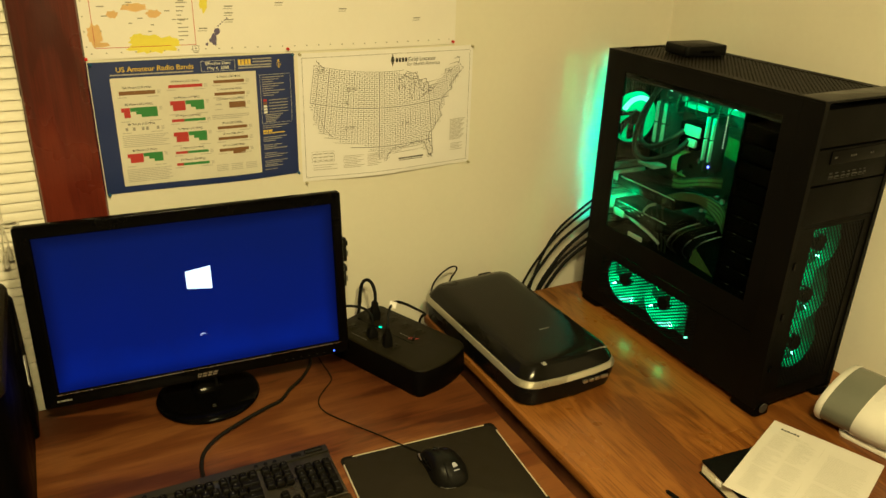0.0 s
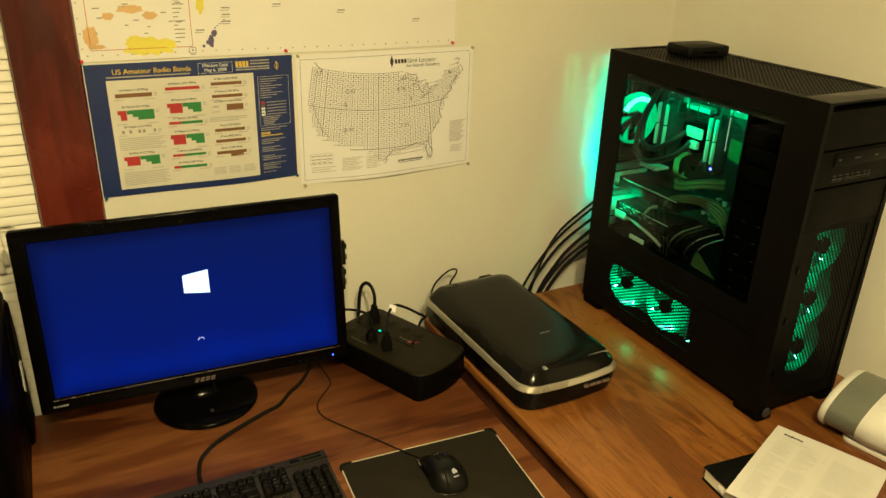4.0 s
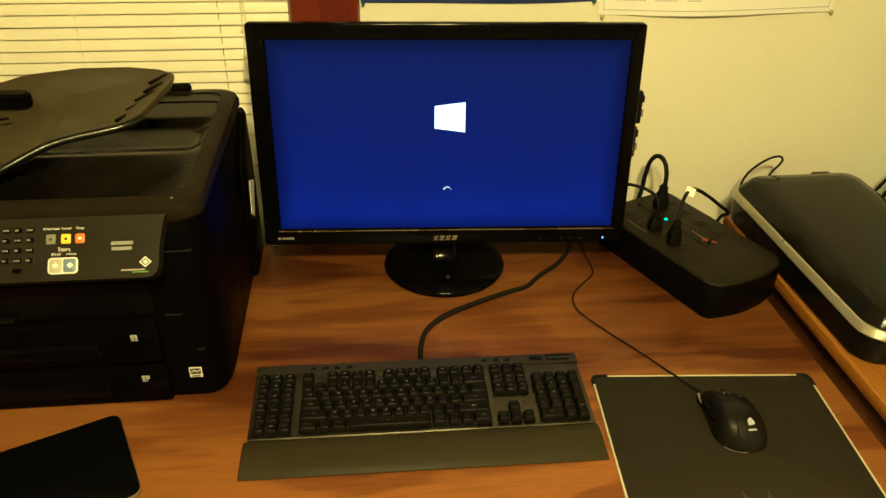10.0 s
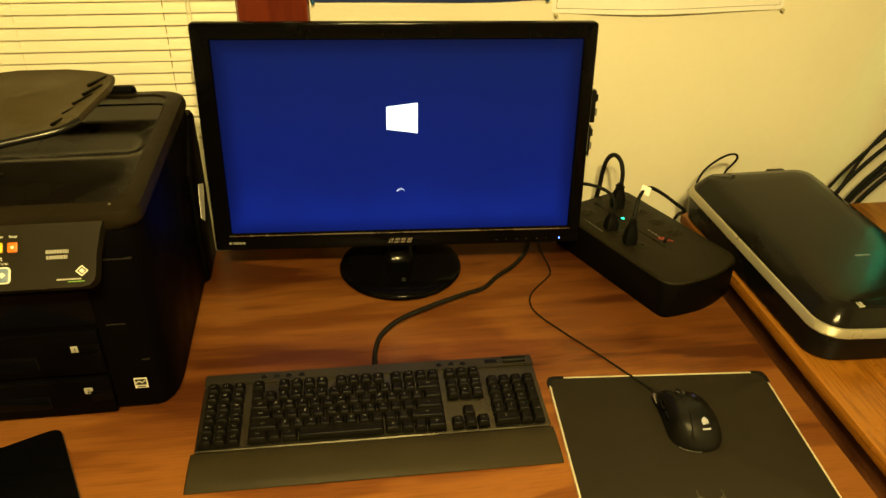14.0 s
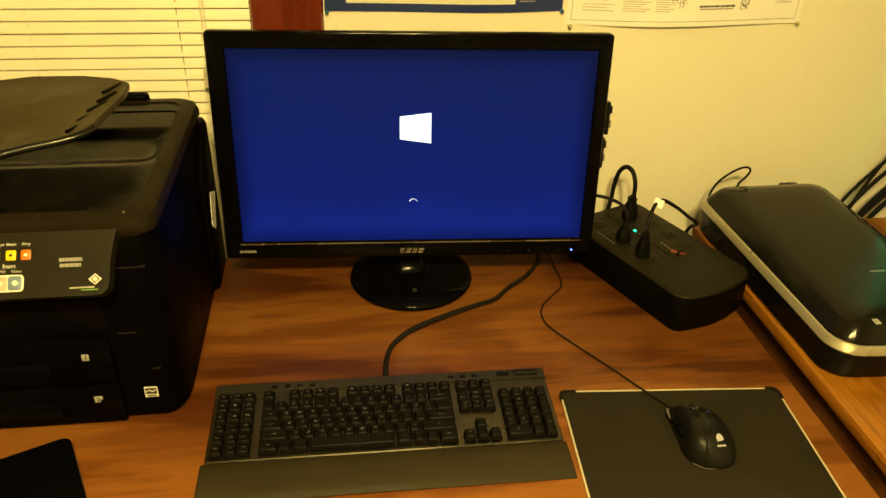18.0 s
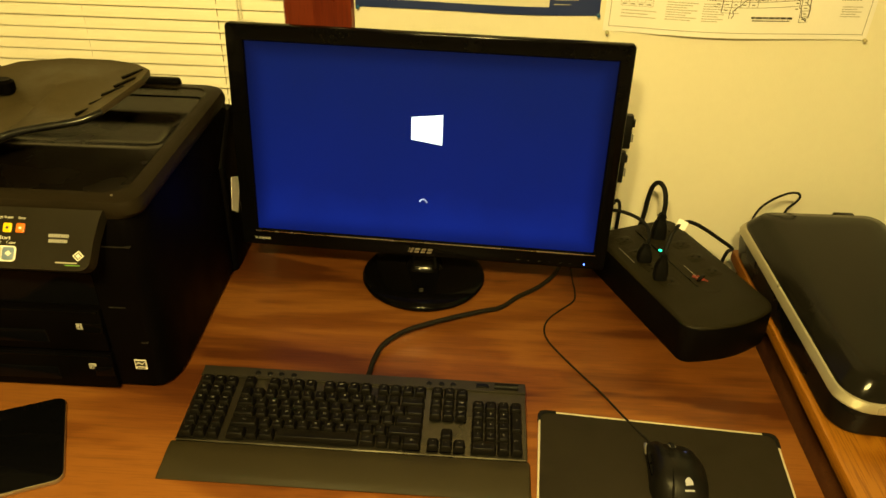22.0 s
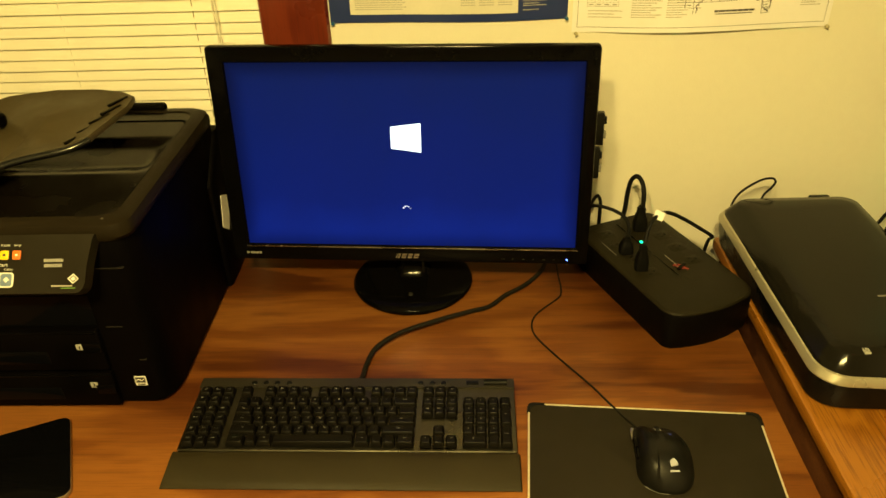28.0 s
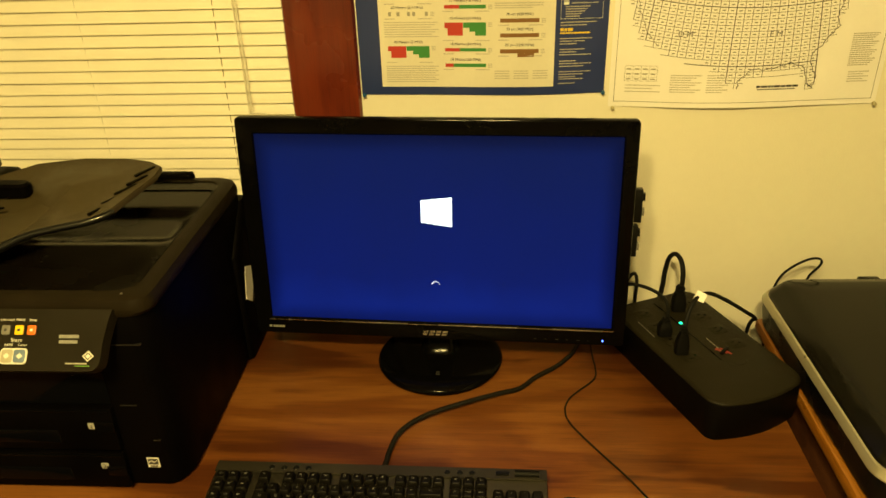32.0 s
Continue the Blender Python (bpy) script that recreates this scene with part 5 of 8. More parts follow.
plug("mains_plug", (0.560, 1.562, TZ), [(0.560, 1.562, TZ + 0.03), (0.563, 1.568, TZ + 0.052), (0.572, 1.582, TZ + 0.078), (0.590, 1.604, TZ + 0.086), (0.616, 1.628, TZ + 0.076), (0.652, 1.648, TZ + 0.050), (0.690, 1.668, TZ + 0.018), (0.722, 1.685, 0.815), (0.735, 1.735, 0.775), (0.738, 1.758, 0.72), (0.73, 1.765, 0.55)], 0.0036, 0.05, 0.0115, tag=(0.590, 1.598, TZ + 0.088))

# ---------------------------------------------------------------- flatbed scanner
SC = Matrix.Translation((0.881, 1.497, OAK)) @ pose(0, 0, 0, 0, 0, 0.9)
sc = empty("flatbed_scanner", SC, "black flatbed photo scanner with silver band on the oak desk", "scanner")
SW, SD = 0.137, 0.250
lid_black = paint("scanner_lid", (0.0075, 0.0068, 0.0052), 0.12, var=0.15, bump=0.04, bump_scale=1500, spec=0.15, rough_var=0.03)
def sc_ring(z, i, r=0.040, front=0.0):
    out = []
    for x, y in front_points(rr(-SW + i, SW - i, -SD + i + front, SD - i, r, 6), -SD * 0.6):
        bow = -0.012 * (1 - (x / SW) ** 2) if y < -SD * 0.6 else 0.0
        out.append((x, y + bow, z))
    return out
bm = B()
loft(bm, [sc_ring(0.003, 0.011, 0.034, 0.005), sc_ring(0.007, 0.006, 0.036, 0.003), sc_ring(0.040, 0.001, 0.038, 0.0), sc_ring(0.055, 0.0005)])
part("base", bm, black_satin, sc)
for x in (-0.09, 0.09):
    for y in (-0.17, 0.19):
        bm = B()
        cyl(bm, (x, y, 0.0), 0.009, 0.006, 12)
        part("foot", bm, rubber, sc)
bm = B()
loft(bm, [sc_ring(0.0550, 0.0), sc_ring(0.0562, -0.0020), sc_ring(0.0585, -0.0022), sc_ring(0.0690, 0.0030), sc_ring(0.0702, 0.0058)])
part("silver_band", bm, paint("brushed_silver", (0.40, 0.37, 0.29), 0.36, 0.5, var=0.06, bump=0.15, bump_scale=700), sc, "satin silver band")
bm = B()
loft(bm, [sc_ring(0.0695, 0.0055), sc_ring(0.0720, 0.0062, 0.036), sc_ring(0.0765, 0.0085, 0.036), sc_ring(0.0945, 0.0215, 0.030), sc_ring(0.0968, 0.0240, 0.029), sc_ring(0.1000, 0.042, 0.022), sc_ring(0.1010, 0.07, 0.012)])
sl = part("lid", bm, lid_black, sc, "glossy black lid")
bm = B()
def band(u, v):
    x = -0.030 + 0.13 * u + 0.008 * v
    return Vector((x, -0.2532 + 0.0056 * v - 0.012 * (1 - (x / SW) ** 2), 0.0588 + 0.0108 * v))
grid(bm, band, 12, 2)
part("front_plate", bm, paint("front_silver", (0.52, 0.48, 0.39), 0.3, 0.4, var=0.05), sc, "bright silver front plate")
for k, (x0, x1) in enumerate(((0.020, 0.034), (0.037, 0.051), (0.054, 0.068), (0.071, 0.092))):
    bm = B()
    rbox(bm, x0, x1, -0.2665, -0.255, 0.040, 0.0475, 0.003, 0.0012)
    part("button", bm, silver, sc, "small silver button")
bm = B()
rbox(bm, 0.016, 0.096, -0.2605, -0.25, 0.037, 0.0505, 0.004, 0.002)
part("button_plate", bm, black_gloss, sc)
bm = B()
for x0, x1, y0, y1 in ((-0.075, -0.066, -0.230, -0.221), (-0.075, -0.066, -0.2345, -0.2320)):
    box(bm, x0, x1, y0, y1, 0.094, 0.0988)
part("printed_mark", bm, paint("soft_print", (0.42, 0.42, 0.40), 0.5), sl, "small white square mark")
bm = B()
box(bm, -0.0730, -0.0718, -0.2285, -0.2225, 0.0980, 0.0992)
box(bm, -0.0705, -0.0680, -0.2285, -0.2275, 0.0980, 0.0992)
box(bm, -0.0705, -0.0680, -0.2235, -0.2225, 0.0980, 0.0992)
part("mark_inlay", bm, black_gloss, sl)
bm = B()
for k in range(9):
    box(bm, 0.052 + 0.0065 * k, 0.057 + 0.0065 * k, -0.2290, -0.2265, 0.094, 0.0983)
part("printed_words", bm, paint("dim_print", (0.25, 0.24, 0.22), 0.5), sl)
bm = B()
for k in range(5):
    box(bm, 0.004 + 0.0056 * k, 0.0085 + 0.0056 * k, -0.105, -0.1015, 0.1010, 0.1020)
part("maker_mark", bm, mid_grey, sl)
bm = B()
rbox(bm, 0.040, 0.080, 0.235, 0.252, 0.070, 0.089, 0.005, 0.003)
part("hinge", bm, black_satin, sc)
bm = B()
tube(bm, [(0.772, 1.752, 0.60), (0.774, 1.752, 0.745), (0.772, 1.752, 0.800), (0.772, 1.752, 0.835), (0.781, 1.752, 0.866), (0.800, 1.752, 0.887), (0.825, 1.752, 0.902), (0.843, 1.752, 0.904), (0.850, 1.752, 0.896), (0.845, 1.753, 0.883), (0.834, 1.756, 0.864), (0.830, 1.756, 0.835), (0.832, 1.752, 0.82)], 0.0023, 8)
thing("scanner_cable", bm, rubber, "thin black cable looping up behind the scanner", "cable")

bm = B()
tube(bm, [(0.484, 1.768, 0.55), (0.487, 1.766, 0.76), (0.492, 1.760, 0.82), (0.498, 1.752, 0.858), (0.507, 1.748, 0.874), (0.514, 1.750, 0.858), (0.516, 1.757, 0.82), (0.517, 1.766, 0.75), (0.518, 1.768, 0.55)], 0.0034, 8)
thing("arched_cable", bm, rubber, "black cable arching up behind the battery backup", "cable")

# ---------------------------------------------------------------- tower computer
GREEN = (0.0, 1.0, 0.22)


def perforated(name, col, pitch, spec=0.08):
    """Sheet with round holes punched through it in even rows."""
    m, t, p = nodes_of(name)
    p.inputs["Base Color"].default_value, p.inputs["Roughness"].default_value, p.inputs["Specular IOR Level"].default_value = (*col, 1), 0.5, spec
    co = t.nodes.new("ShaderNodeTexCoord")
    mp = t.nodes.new("ShaderNodeMapping")
    link(t, co, "Object", mp, "Vector")
    v = t.nodes.new("ShaderNodeTexVoronoi")
    v.voronoi_dimensions, v.feature = "3D", "F1"
    v.inputs["Randomness"].default_value = 0.0
    v.inputs["Scale"].default_value = 1 / pitch
    return m, t, p, mp, v


def punched(name, col, pitch, hole, axis, stretch=(1.0, 1.0, 1.0)):
    """axis: the direction the sheet faces; the holes are laid out in the other two."""
    m, t, p, mp, v = perforated(name, col, pitch)
    k = "xyz".index(axis)
    rot = [0.0, 0.0, 0.0]
    rot[k] = radians(45)
    mp.inputs["Rotation"].default_value = rot
    mp.inputs["Scale"].default_value = stretch
    flat = t.nodes.new("ShaderNodeVectorMath")
    flat.operation = "MULTIPLY"
    flat.inputs[1].default_value = [0.0 if n == k else 1.0 for n in range(3)]
    link(t, mp, 0, flat, 0)
    link(t, flat, 0, v, "Vector")
    gt = t.nodes.new("ShaderNodeMath")
    gt.operation = "GREATER_THAN"
    gt.inputs[1].default_value = hole
    link(t, v, "Distance", gt, 0)
    link(t, gt, 0, p, "Alpha")
    return m


def lit_plastic(name, spots, power, base=0.10, reach=0.05):
    """Clear green fan plastic: LED light put in as emission that fades from each spot."""
    m, t, p = nodes_of(name)
    p.inputs["Base Color"].default_value, p.inputs["Roughness"].default_value = (0.02, 0.10, 0.06, 1), 0.25
    co = t.nodes.new("ShaderNodeTexCoord")
    last = None
    for s in spots:
        d = t.nodes.new("ShaderNodeVectorMath")
        d.operation = "DISTANCE"
        link(t, co, "Object", d, 0)
        d.inputs[1].default_value = s
        mr = t.nodes.new("ShaderNodeMapRange")
        mr.inputs["From Min"].default_value, mr.inputs["From Max"].default_value = 0.0, reach
        mr.inputs["To Min"].default_value, mr.inputs["To Max"].default_value = 1.0, 0.0
        link(t, d, "Value", mr, "Value")
        pw = t.nodes.new("ShaderNodeMath")
        pw.operation = "POWER"
        pw.inputs[1].default_value = 1.8
        link(t, mr, 0, pw, 0)
        if last is None:
            last = pw
        else:
            ad = t.nodes.new("ShaderNodeMath")
            link(t, last, 0, ad, 0)
            link(t, pw, 0, ad, 1)
            last = ad
    sc_ = t.nodes.new("ShaderNodeMath")
    sc_.operation = "MULTIPLY_ADD"
    if last is None:
        sc_.inputs[0].default_value = 0.0
    else:
        link(t, last, 0, sc_, 0)
    sc_.inputs[1].default_value, sc_.inputs[2].default_value = power, base * power
    p.inputs["Emission Color"].default_value = (*GREEN, 1)
    link(t, sc_, 0, p, "Emission Strength")
    return m


def see_through(name, tint, gloss=0.04):
    m = bpy.data.materials.new(name)
    m.use_nodes = True
    t = m.node_tree
    t.nodes.remove(t.nodes["Principled BSDF"])
    out = t.nodes["Material Output"]
    tr, gl, mx, fr = (t.nodes.new("ShaderNode" + n) for n in ("BsdfTransparent", "BsdfGlossy", "MixShader", "Fresnel"))
    tr.inputs["Color"].default_value = (*tint, 1)
    gl.inputs["Roughness"].default_value = gloss
    fr.inputs["IOR"].default_value = 1.32
    less = t.nodes.new("ShaderNodeMath")
    less.operation = "MULTIPLY"
    less.inputs[1].default_value = 0.06
    link(t, fr, 0, less, 0)
    link(t, less, 0, mx, 0)
    link(t, tr, 0, mx, 1)
    link(t, gl, 0, mx, 2)
    link(t, mx, 0, out, "Surface")
    return m


inner_grey = paint("inner_grey", (0.026, 0.027, 0.026), 0.4, var=0.3, fine=90, bump=0.2, spec=0.2)
inner_dark = paint("inner_dark", (0.0055, 0.006, 0.0055), 0.4, var=0.3, fine=120, bump=0.2, spec=0.08)
# local axes: x into the case from its window side, y towards the back, z up
TX, TY, TZ0 = 1.211, 1.010, OAK
CW, CD, CH = 0.252, 0.640, 0.712
TOW = Matrix.Translation((TX, TY, TZ0))
tow = empty("tower_computer", TOW, "tall black tower computer with window and green lit fans", "computer")
WY0, WY1, WZ0, WZ1 = 0.088, 0.568, 0.254, 0.668
MY0, MY1, MZ0, MZ1 = 0.205, 0.565, 0.056, 0.168


def walls(bm, x0, x1, y0, y1, z0, z1, oy0, oy1, oz0, oz1):
    outer, inner = ((y0, z0), (y1, z0), (y1, z1), (y0, z1)), ((oy0, oz0), (oy1, oz0), (oy1, oz1), (oy0, oz1))
    loft(bm, [[(x, y, z) for y, z in ring] for x, ring in ((x0, outer), (x1, outer), (x1, inner), (x0, inner), (x0, outer))], caps=(False, False))
    bmesh.ops.remove_doubles(bm, verts=bm.verts[:], dist=1e-6)


bm = B()
walls(bm, 0.0, 0.003, 0.050, CD, 0.195, CH - 0.0018, WY0, WY1, WZ0, WZ1)
part("side_panel", bm, case_black, tow, "black steel side panel", smooth=False)
bm = B()
walls(bm, 0.0, 0.003, 0.050, CD, 0.022, 0.193, MY0, MY1, MZ0, MZ1)
part("lower_side_panel", bm, case_black, tow, smooth=False)
bm = B()
grid(bm, lambda u, v: Vector((0.0018, MY0 + (MY1 - MY0) * u, MZ0 + (MZ1 - MZ0) * v)), 4, 2)
part("lower_mesh", bm, punched("side_mesh", (0.005, 0.005, 0.005), 0.0062, 0.30, "x", (1.0, 0.55, 1.0)), tow, "perforated black mesh")
bm = B()
box(bm, 0.0008, 0.0028, WY0, WY1, WZ0, WZ1)
pane = part("window_pane", bm, see_through("smoked_acrylic", (0.74, 0.80, 0.77)), tow, "clear acrylic side window", smooth=False)
bm = B()
box(bm, CW - 0.003, CW, 0.050, CD, 0.022, CH - 0.0018)
part("far_side_panel", bm, case_black, tow, smooth=False)
# top with perforated cover
bm = B()
walls_top = ((0.0, CW, 0.0, 0.062), (0.0, CW, CD - 0.02, CD), (0.0, 0.022, 0.062, CD - 0.02), (CW - 0.022, CW, 0.062, CD - 0.02))
for x0, x1, y0, y1 in walls_top:
    box(bm, x0, x1, y0, y1, CH - 0.0015, CH + 0.0025)
part("top_frame", bm, case_black, tow, smooth=False)
bm = B()
grid(bm, lambda u, v: Vector((0.022 + (CW - 0.044) * u, 0.062 + (CD - 0.082) * v, CH + 0.0012)), 4, 8)
part("top_mesh", bm, punched("top_mesh", (0.008, 0.0075, 0.006), 0.0080, 0.26, "z"), tow, "perforated black top cover")
bm = B()
box(bm, 0.004, CW - 0.004, 0.004, CD - 0.004, CH - 0.060, CH - 0.056)
part("radiator_plate", bm, inner_grey, tow)
bm = B()
rbox(bm, 0.0, CW, -0.001, 0.058, CH + 0.0028, CH + 0.0045, 0.004, 0.0006)
part("top_front_strip", bm, paint("brushed_dark", (0.055, 0.052, 0.045), 0.42, 0.7, var=0.1), tow, "brushed dark metal strip")
bm = B()
box(bm, 0.003, CW - 0.003, 0.05, CD - 0.003, 0.022, 0.026)
part("floor_plate", bm, case_black, tow, smooth=False)
bm = B()
box(bm, 0.003, CW - 0.003, 0.05, CD - 0.003, 0.205, 0.210)
part("middle_plate", bm, case_black, tow, smooth=False)
# back: plates with fine slits for some green light; added lamps give the rest
bm = B()
box(bm, 0.0032, CW - 0.0032, CD - 0.003, CD, 0.022, 0.50)
box(bm, 0.0032, CW - 0.0032, CD - 0.003, CD, 0.645, CH - 0.002)
box(bm, 0.0032, 0.0345, CD - 0.003, CD, 0.50, 0.645)
box(bm, 0.205, CW - 0.0032, CD - 0.003, CD, 0.50, 0.645)
for k in range(18):
    x = 0.0345 + 0.0095 * k
    box(bm, x, x + 0.0066, CD - 0.003, CD, 0.50, 0.645)
part("back_panel", bm, case_black, tow, smooth=False)
# front: bays above, mesh below
bm = B()
box(bm, 0.0, 0.012, 0.0, 0.0498, 0.022, CH - 0.0018)
box(bm, CW - 0.012, CW, 0.0, 0.0498, 0.022, CH - 0.0018)
box(bm, 0.012, CW - 0.012, 0.004, 0.05, 0.022, 0.052)
box(bm, 0.012, CW - 0.012, 0.004, 0.05, 0.452, 0.458)
part("front_frame", bm, case_black, tow, smooth=False)
front_dark = paint("front_dark", (0.0024, 0.0021, 0.0018), 0.45, 0.0, var=0.15, bump=0.2, bump_scale=1800, spec=0.06)
for z0, z1 in ((0.622, 0.698), (0.545, 0.618), (0.460, 0.541)):
    bm = B()
    rbox(bm, 0.0135, CW - 0.0135, 0.0015, 0.03, z0, z1, 0.002, 0.0012)
    bay = part("bay_cover", bm, front_dark, tow)
    if abs(z0 - 0.545) < 0.001:
        bm = B()
        rbox(bm, 0.052, CW - 0.03, -0.0012, 0.01, 0.586, 0.614, 0.002, 0.001)
        part("disc_drive", bm, black_gloss, bay, "glossy disc drive front")
        bm = B()
        for x in (0.062, 0.066, 0.11, 0.117, 0.123, 0.17, 0.176):
            box(bm, x, x + 0.0035, -0.0020, -0.001, 0.598, 0.602)
        part("drive_print", bm, dark_grey, bay)
        for x, w in ((0.060, 0.013), (0.078, 0.013), (0.098, 0.012), (0.115, 0.010), (0.130, 0.016), (0.152, 0.008), (0.165, 0.008)):
            bm = B()
            rbox(bm, x, x + w, 0.0002, 0.006, 0.554, 0.561, 0.0008, 0.0005)
            sock = part("port", bm, dark_grey, bay, "small dark metal port")
            bm = B()
            box(bm, x + 0.0012, x + w - 0.0012, -0.0006, 0.003, 0.5555, 0.5585)
            part("port_opening", bm, glass_dark, sock)
            bm = B()
            box(bm, x, x + w * 0.7, 0.0009, 0.002, 0.565, 0.5672)
            part("port_print", bm, dark_grey, bay)
bm = B()
grid(bm, lambda u, v: Vector((0.062 + 0.156 * u, 0.0050, 0.060 + 0.385 * v)), 3, 6)
part("front_mesh", bm, punched("front_mesh", (0.005, 0.005, 0.005), 0.0066, 0.29, "y", (1.0, 1.0, 0.6)), tow, "perforated black front mesh")
bm = B()
for x0, x1, z0, z1 in ((0.012, 0.062, 0.052, 0.452), (0.218, CW - 0.012, 0.052, 0.452), (0.062, 0.218, 0.052, 0.060), (0.062, 0.218, 0.445, 0.452)):
    box(bm, x0, x1, 0.003, 0.012, z0, z1)
part("mesh_frame", bm, front_dark, tow, smooth=False)
for z in (0.12, 0.25, 0.37):
    bm = B()
    rbox(bm, 0.020, 0.028, 0.0005, 0.004, z - 0.008, z + 0.008, 0.002, 0.001)
    part("mesh_clip", bm, black_gloss, tow)
# feet
for x in (0.0, CW - 0.05):
    for y in (-0.004, CD - 0.075):
        bm = B()
        loft(bm, [[(px, py, z) for px, py in rr(x + i, x + 0.05 - i, y + i, y + 0.075 - i, 0.01, 3)] for i, z in ((0.004, 0.0), (0.0, 0.004), (0.001, 0.024))])
        part("foot", bm, black_gloss, tow)
bm = B()
cyl(bm, (0.025, -0.0055, 0.022), 0.012, 0.003, 20, "y", b=0.0008)
part("foot_cap", bm, dark_grey, tow, "round grey foot cap")


def fan(cx, cy, cz, R, axis, mat_ring, mat_blade, spots, rot=0.0, ledpow=18.0, tall=0.024, arc=None):
    """A case fan with lit clear blades round a dark hub."""
    base = {"x": pose(0, 0, 0, 0, 90, 0), "y": pose(0, 0, 0, 90, 0, 0), "z": Matrix.Identity(4)}[axis]
    f = empty("fan", Matrix.Translation((cx, cy, cz)) @ base)
    f.parent = tow
    bm = B()
    torus(bm, (0, 0, 0), R, 0.004, 36, 8)
    loft(bm, [[(q * math.cos(2 * math.pi * k / 36), q * math.sin(2 * math.pi * k / 36), z) for k in range(36)] for q, z in ((R, -tall / 2), (R, tall / 2))], caps=(False, False))
    ringpart = part("fan", bm, mat_ring, tow, "green lit clear fan", m=f.matrix_basis.copy())
    bpy.data.objects.remove(f)
    bm = B()
    cyl(bm, (0, 0, -tall / 2), R * 0.30, tall, 24, b=0.002)
    part("hub", bm, black_plastic, ringpart)
    for k in range(7):
        bm = B()
        def blade(u, v, k=k):
            a = radians(rot + k * 360 / 7 + 38 * u + 14 * v)
            q = R * (0.33 + 0.62 * v)
            return Vector((q * math.cos(a), q * math.sin(a), tall * (0.36 - 0.72 * u)))
        grid(bm, blade, 4, 4)
        part("blade", bm, mat_blade, ringpart)
    if arc:
        # emissive arc added for the bright light caught along the fan's ring
        bm = B()
        torus(bm, (0, 0, tall * (-0.6 if axis == "x" else 0.6)), R * 0.84, R * arc[2], 20, 8, a0=arc[0], a1=arc[1])
        part("arc_glow", bm, glow("fan_arc", (0.20, 1.0, 0.52), arc[3]), ringpart, "glowing arc added for the light caught by the fan")
    for sx, sy in spots:
        bm = B()
        cyl(bm, (sx, sy, -0.004), 0.0026, 0.008, 10, b=0.0005)
        part("led", bm, glow("fan_led", (0.25, 1.0, 0.55), ledpow), ringpart)
    return ringpart


# lower side fans: local fan plane after turning about y: x' is -z of the case
def side_fan(y, z, R=0.063):
    sp = [(R * 0.78, -R * 0.45), (R * 0.5, R * 0.75)]
    fan(0.022, y, z, R, "x", lit_plastic("side_fan_ring", [(*q, 0) for q in sp], 1.8, 0.30, 0.06), lit_plastic("side_fan_blade", [(*q, 0) for q in sp], 1.9, 0.42, 0.06), sp, arc=(-52, 2, 0.07, 3.0))
for y in (0.481, 0.333):
    bm = B()
    box(bm, 0.036, 0.038, y - 0.064, y + 0.064, 0.060, 0.188)
    # weak emission in the plate stands for the LED light falling on the frame
    part("fan_frame", bm, lit_plastic("side_fan_frame", [(0.037, y - 0.04, 0.075)], 0.14, 0.30, 0.07), tow, "fan frame with a faint glow put into it", smooth=False)
side_fan(0.481, 0.125)
side_fan(0.333, 0.125)
bm = B()
cyl(bm, (0.012, 0.240, 0.076), 0.0032, 0.004, 10, "x")
part("small_led", bm, glow("small_led", (0.2, 1.0, 0.5), 5.0), tow)
for z in (0.152, 0.272, 0.398):
    R = 0.060
    sp = [(-R * 0.25, R * 0.82), (R * 0.25, -R * 0.60)]
    fan(0.122, 0.034, z, R, "y", lit_plastic("front_fan_ring", [(*q, 0) for q in sp], 0.9, 0.06, 0.055), lit_plastic("front_fan_blade", [(*q, 0) for q in sp], 1.0, 0.06, 0.055), sp, 20, 9.0)
    bm = B()
    box(bm, 0.052, 0.208, 0.0495, 0.0515, z - 0.062, z + 0.060)
    # even weak emission here too, in place of light from the fan
    part("fan_frame", bm, lit_plastic("fan_frame", [], 0.10, 0.35), tow, "fan frame with a faint glow put into it", smooth=False)
bm = B()
for z0, z1 in ((0.10, 0.18), (0.22, 0.28), (0.33, 0.42)):
    box(bm, CW - 0.0105, CW - 0.0085, 0.0022, 0.0030, z0, z1)
part("edge_glow", bm, glow("edge_glow", GREEN, 0.12), tow, "dim green light seam")

# inside, behind the window
ram_m = paint("ram_shroud", (0.36, 0.38, 0.37), 0.35, 0.1, var=0.12)
pcb = paint("circuit_board", (0.006, 0.009, 0.007), 0.45, var=0.5, fine=260)
bm = B()
box(bm, 0.176, 0.179, 0.06, CD - 0.01, 0.21, 0.655)
part("board_tray", bm, inner_dark, tow, smooth=False)
bm = B()
box(bm, 0.167, 0.1695, 0.24, 0.61, 0.300, 0.630)
board = part("mainboard", bm, pcb, tow, "dark circuit board", smooth=False)
rnd = random.Random(11)
for k in range(46):
    bm = B()
    y, z, a, b, h = rnd.uniform(0.25, 0.58), rnd.uniform(0.31, 0.62), rnd.uniform(0.004, 0.014), rnd.uniform(0.004, 0.014), rnd.uniform(0.003, 0.012)
    box(bm, 0.167 - h, 0.167, y, y + a, z, z + b)
    part("chip", bm, (inner_dark, ram_m, mid_grey)[k % 3], board, smooth=False)
